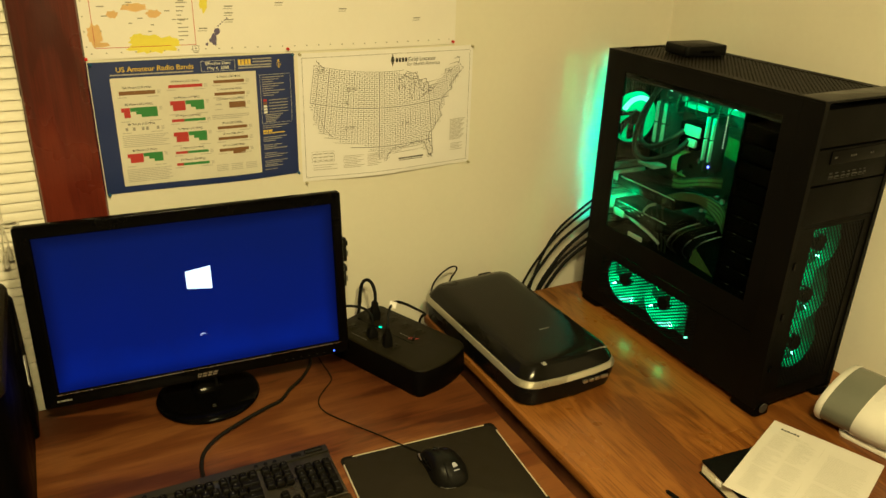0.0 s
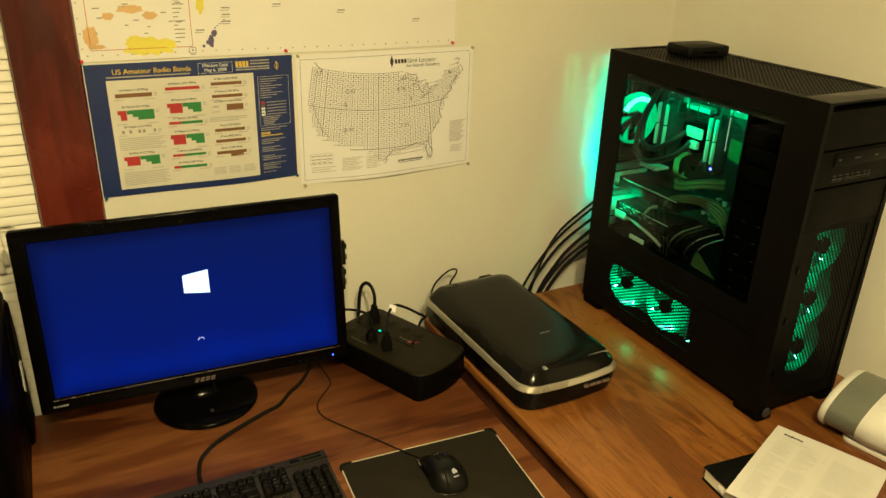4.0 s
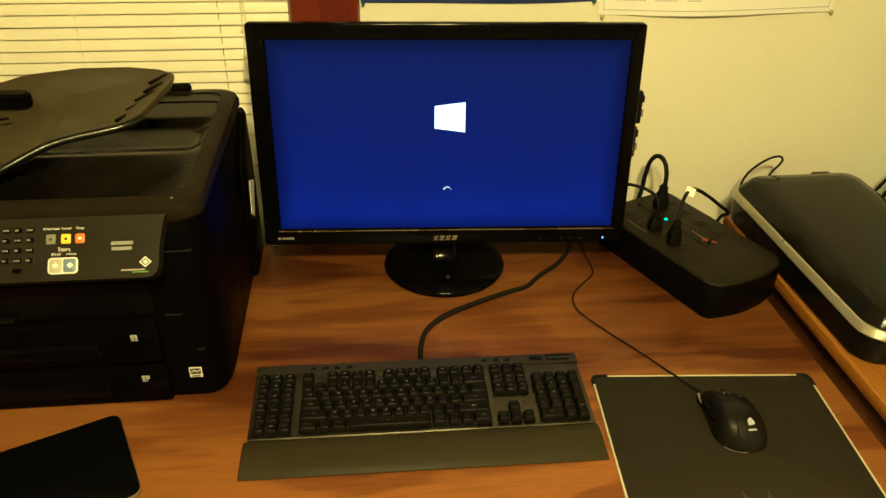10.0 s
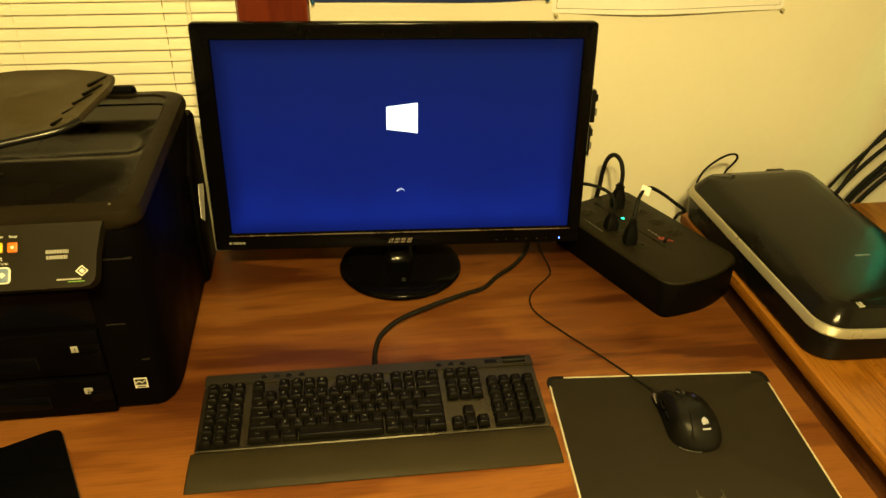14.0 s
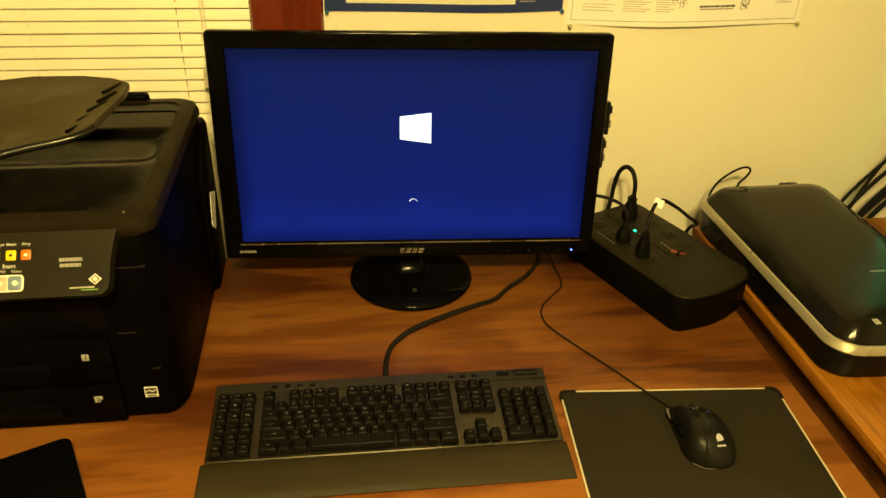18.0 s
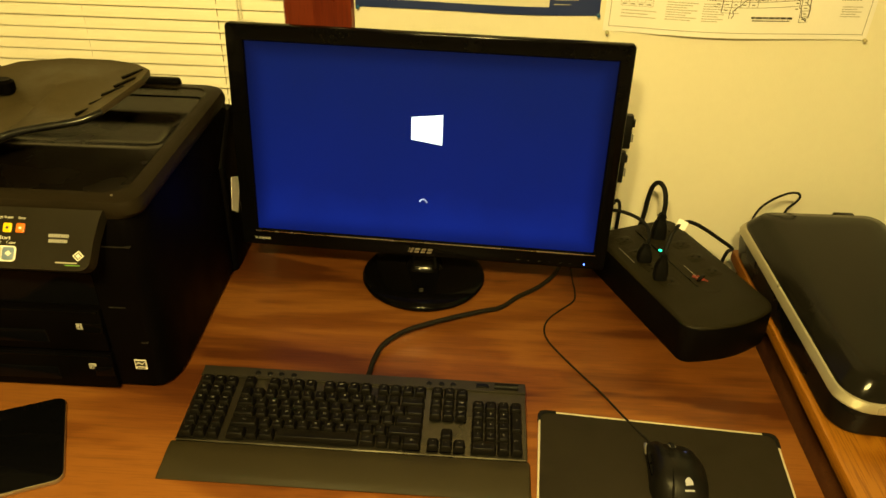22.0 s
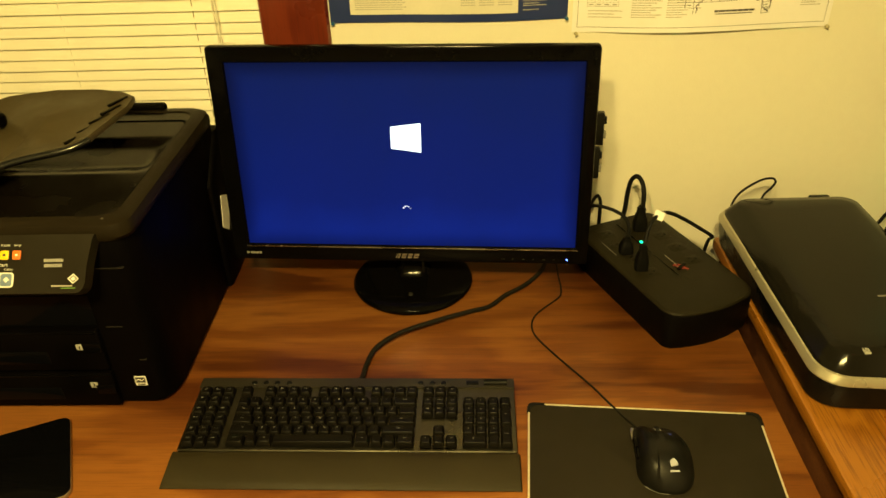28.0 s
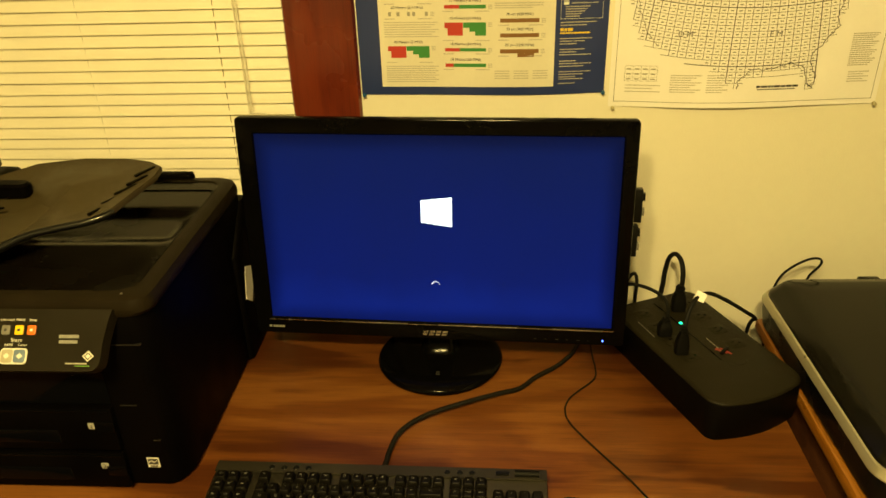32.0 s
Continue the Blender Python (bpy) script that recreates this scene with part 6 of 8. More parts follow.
for y in (0.561, 0.547, 0.533, 0.518, 0.384, 0.364):
    bm = B()
    rbox(bm, 0.122, 0.167, y - 0.003, y + 0.003, 0.450, 0.590, 0.001, 0.001)
    rmp = part("memory_stick", bm, inner_grey, board)
    bm = B()
    for q in range(2):
        rbox(bm, 0.114, 0.124, y - 0.0026, y + 0.0026, 0.478 + 0.056 * q, 0.530 + 0.056 * q, 0.001, 0.001)
    part("shroud", bm, inner_grey if y in (0.547, 0.518) else ram_m, rmp)
bm = B()
rbox(bm, 0.122, 0.167, 0.412, 0.478, 0.490, 0.556, 0.006, 0.004)
part("pump_block", bm, black_gloss, board)
bm = B()
rbox(bm, 0.116, 0.123, 0.404, 0.458, 0.526, 0.552, 0.004, 0.002)
part("pump_cap", bm, ram_m, board)
bm = B()
rbox(bm, 0.112, 0.123, 0.412, 0.440, 0.500, 0.519, 0.004, 0.002)
part("pump_clamp", bm, ram_m, board)
hose = paint("hose", (0.005, 0.005, 0.005), 0.4, var=0.2, bump=0.3, bump_scale=600)
for pts in ([(0.116, 0.455, 0.535), (0.095, 0.48, 0.505), (0.085, 0.53, 0.475), (0.085, 0.572, 0.485), (0.088, 0.578, 0.54), (0.09, 0.555, 0.60), (0.09, 0.53, 0.65)], [(0.116, 0.435, 0.515), (0.09, 0.46, 0.475), (0.070, 0.52, 0.445), (0.066, 0.565, 0.455), (0.066, 0.572, 0.51), (0.07, 0.55, 0.58), (0.08, 0.51, 0.65)]):
    bm = B()
    tube(bm, pts, 0.0068, 12)
    part("coolant_hose", bm, hose, tow, "ribbed black coolant hose")
bm = B()
rbox(bm, -0.012, 0.012, -0.040, 0.040, -0.006, 0.006, 0.003, 0.002, m=Matrix.Translation((0.152, 0.452, 0.592)))
part("heat_sink", bm, ram_m, board)
# graphics cards
for z, w in ((0.376, 0.215), (0.305, 0.20)):
    bm = B()
    rbox(bm, 0.062, 0.167, 0.610 - w, 0.618, z - 0.030, z + 0.002, 0.004, 0.003)
    card = part("graphics_card", bm, inner_dark, tow, "black graphics card")
    bm = B()
    box(bm, 0.0605, 0.0625, 0.612 - w, 0.600, z - 0.0015, z + 0.0012)
    part("card_edge", bm, ram_m, card)
    bm = B()
    rbox(bm, 0.050, 0.160, 0.619, 0.626, z - 0.026, z + 0.010, 0.002, 0.001)
    part("bracket", bm, ram_m, card)
    for k in range(3):
        bm = B()
        rbox(bm, 0.0595, 0.0625, 0.612 - w + 0.01 + 0.03 * k, 0.630 - w + 0.01 + 0.03 * k, z - 0.024, z - 0.008, 0.001, 0.0006)
        part("power_plug", bm, inner_grey, card)
slot_grey = paint("slot_grey", (0.085, 0.09, 0.085), 0.4, 0.1, var=0.15)
for k in range(7):
    bm = B()
    rbox(bm, 0.040, 0.165, CD - 0.012, CD - 0.006, 0.232 + 0.026 * k, 0.252 + 0.026 * k, 0.002, 0.001)
    part("slot_cover", bm, slot_grey, tow)
# sleeved cables
green_sleeve = paint("green_sleeve", (0.095, 0.150, 0.045), 0.6, var=0.3, bump=0.4, bump_scale=900)
dark_sleeve = paint("dark_sleeve", (0.020, 0.028, 0.016), 0.6, var=0.3, bump=0.4, bump_scale=900)
rnd = random.Random(3)
for k in range(10):
    o = 0.006 * k
    bm = B()
    tube(bm, [(0.160, 0.225 + 0.3 * o, 0.50 - o), (0.135, 0.235, 0.47 - o * 0.8), (0.11, 0.255, 0.42 - o), (0.105, 0.30, 0.385 - o * 0.7), (0.12, 0.34, 0.372 - o * 0.6), (0.16, 0.36, 0.36 - o)], 0.0022, 6, 4)
    part("sleeved_cable", bm, green_sleeve if k % 3 else dark_sleeve, tow)
for k in range(9):
    o = 0.006 * k
    bm = B()
    tube(bm, [(0.07, 0.44, 0.345 - o * 0.15), (0.062, 0.435, 0.368 - o * 0.3), (0.07, 0.40, 0.392 - o * 0.35), (0.075 + o * 0.2, 0.34, 0.408 - o * 0.5), (0.08, 0.28, 0.408 - o * 0.8), (0.085, 0.25, 0.38 - o), (0.09, 0.235, 0.30 - o), (0.10, 0.22, 0.215)], 0.0024, 6, 4)
    part("sleeved_cable", bm, green_sleeve if k % 2 else dark_sleeve, tow)
for k in range(5):
    bm = B()
    y = rnd.uniform(0.30, 0.52)
    tube(bm, [(0.12, y, 0.212), (0.08, y - 0.02, 0.25), (0.07, y - 0.06, 0.30), (0.10, y - 0.10, 0.33)], 0.0016, 5, 4)
    part("loose_wire", bm, dark_sleeve if k % 2 else steel, tow)
for k in range(6):
    bm = B()
    tube(bm, [(0.045, 0.155 + 0.006 * k, 0.212), (0.04, 0.16 + 0.006 * k, 0.25), (0.06, 0.175 + 0.006 * k, 0.31), (0.1, 0.19 + 0.006 * k, 0.36)], 0.0024, 6, 4)
    part("sleeved_cable", bm, green_sleeve, tow)
bm = B()
tube(bm, [(0.09, 0.600, 0.274), (0.072, 0.575, 0.275), (0.066, 0.52, 0.266), (0.066, 0.47, 0.256), (0.07, 0.435, 0.240)], 0.0042, 8)
part("pale_cable", bm, paint("pale_cable", (0.5, 0.52, 0.48), 0.5), tow, "pale ribbon cable")
bm = B()
rbox(bm, 0.058, 0.088, 0.572, 0.614, 0.264, 0.284, 0.003, 0.002)
part("connector", bm, paint("pale_plug", (0.5, 0.52, 0.48), 0.5), tow)
bm = B()
box(bm, 0.006, 0.009, 0.434, 0.486, 0.256, 0.267)
part("white_label", bm, paper_white, tow, "small white label")
bm = B()
box(bm, 0.075, 0.12, 0.50, 0.56, 0.424, 0.430)
part("pale_bracket", bm, ram_m, tow)
bm = B()
v = [bm.verts.new(q) for q in ((0.122, 0.318, 0.555), (0.128, 0.258, 0.545), (0.132, 0.250, 0.490), (0.126, 0.325, 0.505))]
bm.faces.new(v)
bmesh.ops.solidify(bm, geom=bm.faces[:], thickness=0.002)
part("riser_board", bm, green_sleeve, tow, "small olive circuit board", smooth=False)
bm = B()
v = [bm.verts.new(q) for q in ((0.034, 0.292, 0.256), (0.026, 0.205, 0.2545), (0.040, 0.285, 0.296))]
bm.faces.new(v)
bmesh.ops.solidify(bm, geom=bm.faces[:], thickness=0.0015)
part("cable_flap", bm, green_sleeve, tow, "small green lit flap", smooth=False)
# fins, screws and thin wires round the board
for k in range(9):
    bm = B()
    box(bm, 0.140, 0.166, 0.300 + 0.0060 * k, 0.3022 + 0.0060 * k, 0.600, 0.632)
    part("cooling_fin", bm, ram_m, board, smooth=False)
for y, z in ((0.245, 0.625), (0.42, 0.625), (0.605, 0.62), (0.245, 0.46), (0.605, 0.46), (0.35, 0.315), (0.56, 0.315)):
    bm = B()
    cyl(bm, (0.1645, y, z), 0.0035, 0.003, 10, "x", b=0.0008)
    part("screw", bm, ram_m, board)
for k in range(7):
    bm = B()
    y = 0.30 + 0.035 * k
    tube(bm, [(0.150, y, 0.640), (0.110 + 0.004 * (k % 3), y + 0.012, 0.622), (0.120, y + 0.02, 0.585 - 0.01 * (k % 2)), (0.155, y + 0.028, 0.57)], 0.0016, 5, 4)
    part("loose_wire", bm, dark_sleeve, tow)
for k in range(4):
    bm = B()
    tube(bm, [(0.12, 0.46 + 0.02 * k, 0.345), (0.085, 0.455 + 0.02 * k, 0.330), (0.070, 0.43 + 0.02 * k, 0.300), (0.075, 0.42 + 0.015 * k, 0.262), (0.09, 0.43 + 0.012 * k, 0.213)], 0.0026, 6, 4)
    part("sleeved_cable", bm, dark_sleeve, tow)
for k in range(10):
    for j in range(3):
        bm = B()
        box(bm, 0.0600, 0.0612, 0.47 + 0.013 * k, 0.478 + 0.013 * k, 0.290 + 0.007 * j, 0.293 + 0.007 * j)
        part("vent_slot", bm, ram_m if (k + j) % 3 == 0 else inner_grey, card, smooth=False)
# looped sleeves over the cards and two bright bent brackets
for k in range(7):
    bm = B()
    o = 0.0042 * k
    tube(bm, [(0.120, 0.445, 0.432 - o), (0.085, 0.436, 0.424 - o), (0.078, 0.405, 0.426 - 0.9 * o), (0.078, 0.365, 0.440 - 0.8 * o), (0.090, 0.340, 0.448 - 0.8 * o), (0.140, 0.328, 0.444 - o)], 0.0021, 6, 4)
    part("sleeved_cable", bm, green_sleeve if k % 3 else dark_sleeve, tow)
for k in range(4):
    bm = B()
    o = 0.005 * k
    tube(bm, [(0.140, 0.462 - o, 0.478), (0.100, 0.458 - o, 0.474), (0.085, 0.448 - o, 0.455), (0.086, 0.444 - o, 0.435), (0.120, 0.446 - o, 0.420)], 0.0020, 6, 4)
    part("sleeved_cable", bm, green_sleeve, tow)
for pts in (((0.074, 0.534, 0.376), (0.070, 0.520, 0.362), (0.070, 0.500, 0.354), (0.074, 0.482, 0.358)), ((0.066, 0.505, 0.304), (0.064, 0.496, 0.318), (0.064, 0.484, 0.331), (0.068, 0.467, 0.340))):
    bm = B()
    tube(bm, pts, (0.0026, 0.0042), 8, 5)
    part("bent_bracket", bm, ram_m, tow, "pale bent metal bracket")
for k in range(3):
    bm = B()
    box(bm, 0.046, 0.0475, 0.596 + 0.007 * k, 0.600 + 0.007 * k, 0.352, 0.366)
    part("bracket_slot", bm, glass_dark, tow, smooth=False)
for k in range(12):
    bm = B()
    rbox(bm, 0.010, 0.016, 0.500 + 0.0085 * (k % 6), 0.5035 + 0.0085 * (k % 6), 0.632 + 0.016 * (k // 6), 0.643 + 0.016 * (k // 6), 0.001, 0.0006)
    part("vent_slat", bm, inner_grey, tow)
# drive cage by the front
cage_black = paint("cage_black", (0.0014, 0.0014, 0.0014), 0.55, var=0.2, spec=0.03)
glint_grey = paint("glint_grey", (0.10, 0.10, 0.10), 0.35, 0.4, var=0.2)
for k in range(10):
    z = 0.222 + 0.0408 * k
    bm = B()
    rbox(bm, 0.025, 0.180, 0.060, 0.192, z, z + 0.036, 0.002, 0.001)
    cage = part("drive_tray", bm, cage_black, tow)
    # small pale blocks: faint glints on the lower trays, put into colour
    for y in (0.112, 0.156) if k < 5 else ():
        bm = B()
        rbox(bm, 0.0232, 0.0255, y + 0.006 * (k % 2), y + 0.009 + 0.006 * (k % 2), z + 0.0345, z + 0.0368, 0.001, 0.0006)
        part("tray_glint", bm, glint_grey, cage)
bm = B()
box(bm, 0.022, 0.170, 0.194, 0.198, 0.212, 0.648)
part("cage_wall", bm, cage_black, tow, smooth=False)
# rear fan, seen edge on, and the lights under the top
R = 0.064
fan(0.080, CD - 0.034, 0.537, R, "y", lit_plastic("rear_ring", [(0, R, 0)], 0.9, 0.65, 0.07), lit_plastic("rear_blade", [(0, R * 0.8, 0)], 0.9, 0.75, 0.07), [], 5, 10.0, arc=(48, 150, 0.10, 3.2))
for y in (0.430, 0.315, 0.230):
    bm = B()
    cyl(bm, (0.030, y, CH - 0.067), 0.0045, 0.006, 12, b=0.001)
    part("led", bm, glow("top_led", (0.3, 1.0, 0.6), 22.0 if y > 0.22 else 3.0), tow)
bm = B()
for k in range(12):
    cyl(bm, (0.120, 0.330, 0.523 + 0.0068 * k), 0.0012, 0.002, 6, "x")
part("light_strip", bm, glow("amber_dots", (0.75, 1.0, 0.5), 1.6), tow, "row of pale dots")
bm = B()
cyl(bm, (0.118, 0.362, 0.466), 0.003, 0.003, 8, "x")
part("blue_led", bm, glow("board_blue", (0.15, 0.15, 1.0), 8.0), tow)


def green_light(name, at, power, r=0.004, colour=(0.02, 1.0, 0.24)):
    d = bpy.data.lights.new(name, "POINT")
    d.energy, d.color, d.shadow_soft_size = power, colour, r
    o = new(name, d)
    o.matrix_world = TOW @ Matrix.Translation(at)


def inner_light(name, at, way, power):
    m = TOW @ look(at, Vector(at) + Vector(way))
    area_lamp(name, m, 0.012, power, (0.02, 1.0, 0.24), spread=150.0)


inner_light("fan_light_top", (0.022, 0.430, CH - 0.075), (1.0, 0.15, -0.75), 0.80)
inner_light("fan_light_top", (0.022, 0.315, CH - 0.075), (1.0, 0.15, -0.75), 0.60)
# fill lamp added to brighten the lower part of the window; no LED sits here
inner_light("low_fill_light", (0.030, 0.560, 0.335), (1.0, 0.25, -0.10), 0.52)
inner_light("fan_light_rear", (0.060, CD - 0.085, 0.632), (0.25, 1.0, -0.20), 0.28)
green_light("fan_light_side", (0.030, 0.485, 0.120), 0.07)
green_light("fan_light_side", (0.030, 0.340, 0.120), 0.07)
for y in (0.440, 0.303):
    area_lamp("fan_beam", TOW @ look((-0.002, y, 0.074), (-0.120, y - 0.085, 0.0)), 0.030, 0.008, (0.02, 1.0, 0.14), spread=125.0)
# area lamp added outside the back panel for the green glow on the wall
area_lamp("rear_wall_helper", TOW @ Matrix.Translation((0.12, CD + 0.003, 0.42)) @ pose(0, 0, 0, 90, 0, 0), 0.04, 0.06, (0.0, 1.0, 0.50), "RECTANGLE", 0.34, 100.0)
# thin upright lamps, also added outside the back panel, for streaks on the wall
for x, power, z, tall in ((0.084, 0.009, 0.36, 0.50), (0.106, 0.022, 0.30, 0.30), (0.124, 0.030, 0.36, 0.44), (0.142, 0.034, 0.40, 0.54)):
    area_lamp("rear_streak_helper", TOW @ Matrix.Translation((x, CD + 0.003, z)) @ pose(0, 0, 0, 90, 0, 0), 0.003, power, (0.0, 1.0, 0.48), "RECTANGLE", tall, 9.0)

# small black box on top with its wire
BX = Matrix.Translation((1.368, 1.512, OAK + CH + 0.0003)) @ pose(0, 0, 0, 0, 0, -6)
bx = empty("usb_drive_box", BX, "small flat black box on the tower computer", "device")
bm = B()
rbox(bm, -0.062, 0.062, -0.046, 0.046, 0.003, 0.028, 0.012, 0.004)
part("housing", bm, black_plastic, bx)
for x in (-0.045, 0.045):
    for y in (-0.03, 0.03):
        bm = B()
        cyl(bm, (x, y, 0.0), 0.005, 0.004, 10)
        part("rubber_foot", bm, rubber, bx)
bm = B()
box(bm, -0.02, 0.02, -0.0468, -0.0458, 0.012, 0.017)
part("seam", bm, black_gloss, bx)
bm = B()
tube(bm, [(-0.05, 0.046, 0.013), (-0.075, 0.058, 0.014), (-0.10, 0.075, 0.008), (-0.115, 0.105, 0.003), (-0.112, 0.145, -0.03), (-0.11, 0.16, -0.2)], 0.0019, 8)
part("wire", bm, rubber, bx)

# cables hanging between tower and desk edge
for k, (a, b, c, e) in enumerate((((1.325, 1.672, 1.10), (1.262, 1.745, 1.002), (1.150, 1.756, 0.905), (1.060, 1.762, 0.74)), ((1.330, 1.672, 1.06), (1.272, 1.742, 0.977), (1.165, 1.752, 0.89), (1.082, 1.760, 0.73)), ((1.325, 1.672, 1.03), (1.275, 1.735, 0.948), (1.190, 1.750, 0.865), (1.120, 1.762, 0.72)), ((1.335, 1.672, 1.12), (1.268, 1.752, 1.018), (1.168, 1.765, 0.92), (1.100, 1.768, 0.72)), ((1.330, 1.672, 0.99), (1.270, 1.735, 0.915), (1.180, 1.750, 0.835), (1.120, 1.764, 0.70)), ((1.330, 1.672, 0.96), (1.275, 1.74, 0.895), (1.190, 1.752, 0.815), (1.135, 1.765, 0.68)))):
    bm = B()
    tube(bm, [a, b, c, e, (e[0] - 0.01, 1.768, 0.45)], 0.0036 + 0.0008 * (k % 3), 8)
    thing("hanging_cable", bm, rubber, "black cable sagging from the tower's back", "cable", group="cables behind the tower")

# ---------------------------------------------------------------- book, sheet of paper, appliance, pen on the oak desk
BK = Matrix.Translation((0.966, 0.923, OAK)) @ pose(0, 0, 0, 0, 0, -6.0)
bk = empty("book", BK, "thick black hardcover book lying under a paper", "book")
bm = B()
rbox(bm, 0.0, 0.23, -0.165, 0.0, 0.0, 0.0035, 0.002, 0.0008)
part("back_cover", bm, black_plastic, bk)
bm = B()
rbox(bm, 0.0, 0.23, -0.165, 0.0, 0.0285, 0.032, 0.002, 0.0008)
part("front_cover", bm, black_plastic, bk)
bm = B()
box(bm, 0.004, 0.226, -0.161, -0.004, 0.0035, 0.0285)
for k in range(12):
    box(bm, 0.0032, 0.226, -0.1618, -0.0032, 0.0045 + 0.002 * k, 0.0053 + 0.002 * k)
part("pages", bm, paint("page_edges", (0.62, 0.57, 0.46), 0.8, var=0.15, fine=500), bk, "cream page block", smooth=False)
bm = B()
box(bm, 0.0005, 0.0025, -0.060, -0.045, 0.012, 0.022)
part("page_tag", bm, paper_white, bk)

e1, e2 = Vector((-0.930, -0.3665, 0)), Vector((0.3665, -0.930, 0))
PA = Vector((1.203, 0.949, OAK + 0.036))
pm = Matrix.Identity(4)
for i in range(3):
    pm[i][0], pm[i][1], pm[i][3] = e1[i], e2[i], PA[i]
pm[2][2] = -1.0
pm = pm @ Matrix.Diagonal((1, 1, -1, 1))
pp = empty("letter", Matrix.Translation(PA), "white printed letter sheet lying on a book", "paper")
LW, LH = 0.279, 0.216
def sheet_at(u, v, d=0.0):
    p = e1 * (LW * u) + e2 * (LH * v)
    sag = -0.006 * max(0, v - 0.8) ** 1.5 + 0.0014 * math.sin(3 * u + 2 * v)
    return Vector((p.x, p.y, 0.0015 + sag + d))
bm = B()
f = grid(bm, lambda u, v: sheet_at(u, v, 0.0002), 12, 10)
g = grid(bm, lambda u, v: sheet_at(u, v, -0.0002), 12, 10)
edge = lambda q: q[0] + [r[-1] for r in q[1:]] + q[-1][-2::-1] + [r[0] for r in q[-2:0:-1]]
a, b = edge(f), edge(g)
for k in range(len(a)):
    j = (k + 1) % len(a)
    bm.faces.new((a[k], b[k], b[j], a[j]))
sheet_paper = part("sheet", bm, paint("letter_paper", (0.66, 0.64, 0.62), 0.75, var=0.03, bump=0.15, bump_scale=500, spec=0.2), pp)
bm = B()
rnd = random.Random(8)
letter_grey = ink("letter_grey", (0.54, 0.53, 0.50))
def para(u0, u1, v0, v1):
    q = bm.faces.new([bm.verts.new(sheet_at(u, v, 0.0006)) for u, v in ((u0, v0), (u1, v0), (u1, v1), (u0, v1))])
for u0, u1, va, vb in ((0.130, 0.150, 0.10, 0.40), (0.175, 0.36, 0.08, 0.25), (0.40, 0.62, 0.07, 0.25), (0.65, 0.92, 0.08, 0.25), (0.175, 0.45, 0.29, 0.46), (0.48, 0.66, 0.29, 0.47), (0.69, 0.90, 0.30, 0.46), (0.16, 0.52, 0.57, 0.93), (0.56, 0.80, 0.57, 0.93)):
    bm = B()
    u = u0
    while u < u1:
        para(u, u + 0.0050, va + rnd.uniform(0, 0.006), vb - rnd.choice((0, 0, 0.01, 0.02, 0.07)))
        u += 0.0165
    part("print_block", bm, letter_grey, sheet_paper, smooth=False)
bm = B()
para(0.10, 0.92, 0.515, 0.518)
part("printed_rule", bm, letter_grey, sheet_paper, smooth=False)
for k in range(6):
    bm = B()
    para(0.072 + 0.004 * (k % 2), 0.096, 0.100 + 0.030 * k, 0.122 + 0.030 * k)
    part("heading_mark", bm, ink_black, sheet_paper, smooth=False)

AP = Matrix.Translation((1.398, 0.853, OAK)) @ pose(0, 0, 0, 0, 0, -78)
ap = empty("desk_appliance", AP, "rounded white plastic appliance with a grey band", "appliance")
AR = 0.090
AV = 0.060
def shell_ring(x, s, drop=0.0):
    out = []
    for k in range(44):
        a = 2 * math.pi * k / 44
        out.append((x + 0.012 * math.sin(a), s * AR * math.cos(a), 0.074 - drop + s * (AV if math.sin(a) > 0 else 0.072) * math.sin(a)))
    return out
bm = B()
loft(bm, [shell_ring(x, s) for x, s in ((-0.096, 0.30), (-0.095, 0.80), (-0.093, 0.93), (-0.088, 0.985), (-0.082, 1.0), (-0.0775, 0.998))])
part("end_cap", bm, white_plastic, ap, "white end cap")
bm = B()
loft(bm, [shell_ring(x, s) for x, s in ((-0.080, 0.975), (-0.06, 0.982), (-0.03, 0.985), (-0.006, 0.98))])
part("grey_band", bm, paint("grey_band", (0.16, 0.17, 0.14), 0.22, var=0.05, spec=0.6), ap, "smooth grey band")
bm = B()
loft(bm, [shell_ring(x, s) for x, s in ((-0.012, 0.99), (-0.010, 1.0), (0.02, 1.01), (0.05, 0.99), (0.08, 0.93), (0.105, 0.82), (0.125, 0.66), (0.138, 0.42), (0.143, 0.15))])
part("body", bm, white_plastic, ap, "white rounded body")
bm = B()
rbox(bm, -0.05, 0.11, -0.055, 0.055, 0.0, 0.012, 0.02, 0.003)
part("base_plate", bm, white_plastic, ap)

bm = B()
tube(bm, [(0.8660, 0.904, OAK + 0.0045), (0.8705, 0.875, OAK + 0.0045), (0.886, 0.775, OAK + 0.0045)], 0.0042, 10, 3)
tube(bm, [(0.8655, 0.908, OAK + 0.0045), (0.8660, 0.904, OAK + 0.0045)], (0.0015, 0.004), 10, 3)
pen = thing("pen", bm, black_satin, "black pen lying on the oak desk", "pen")

# ---------------------------------------------------------------- posters
FINE = ("small_print", "place_print", "thin_grid", "square_print", "note_print", "table_print", "edge_print", "scale_print")


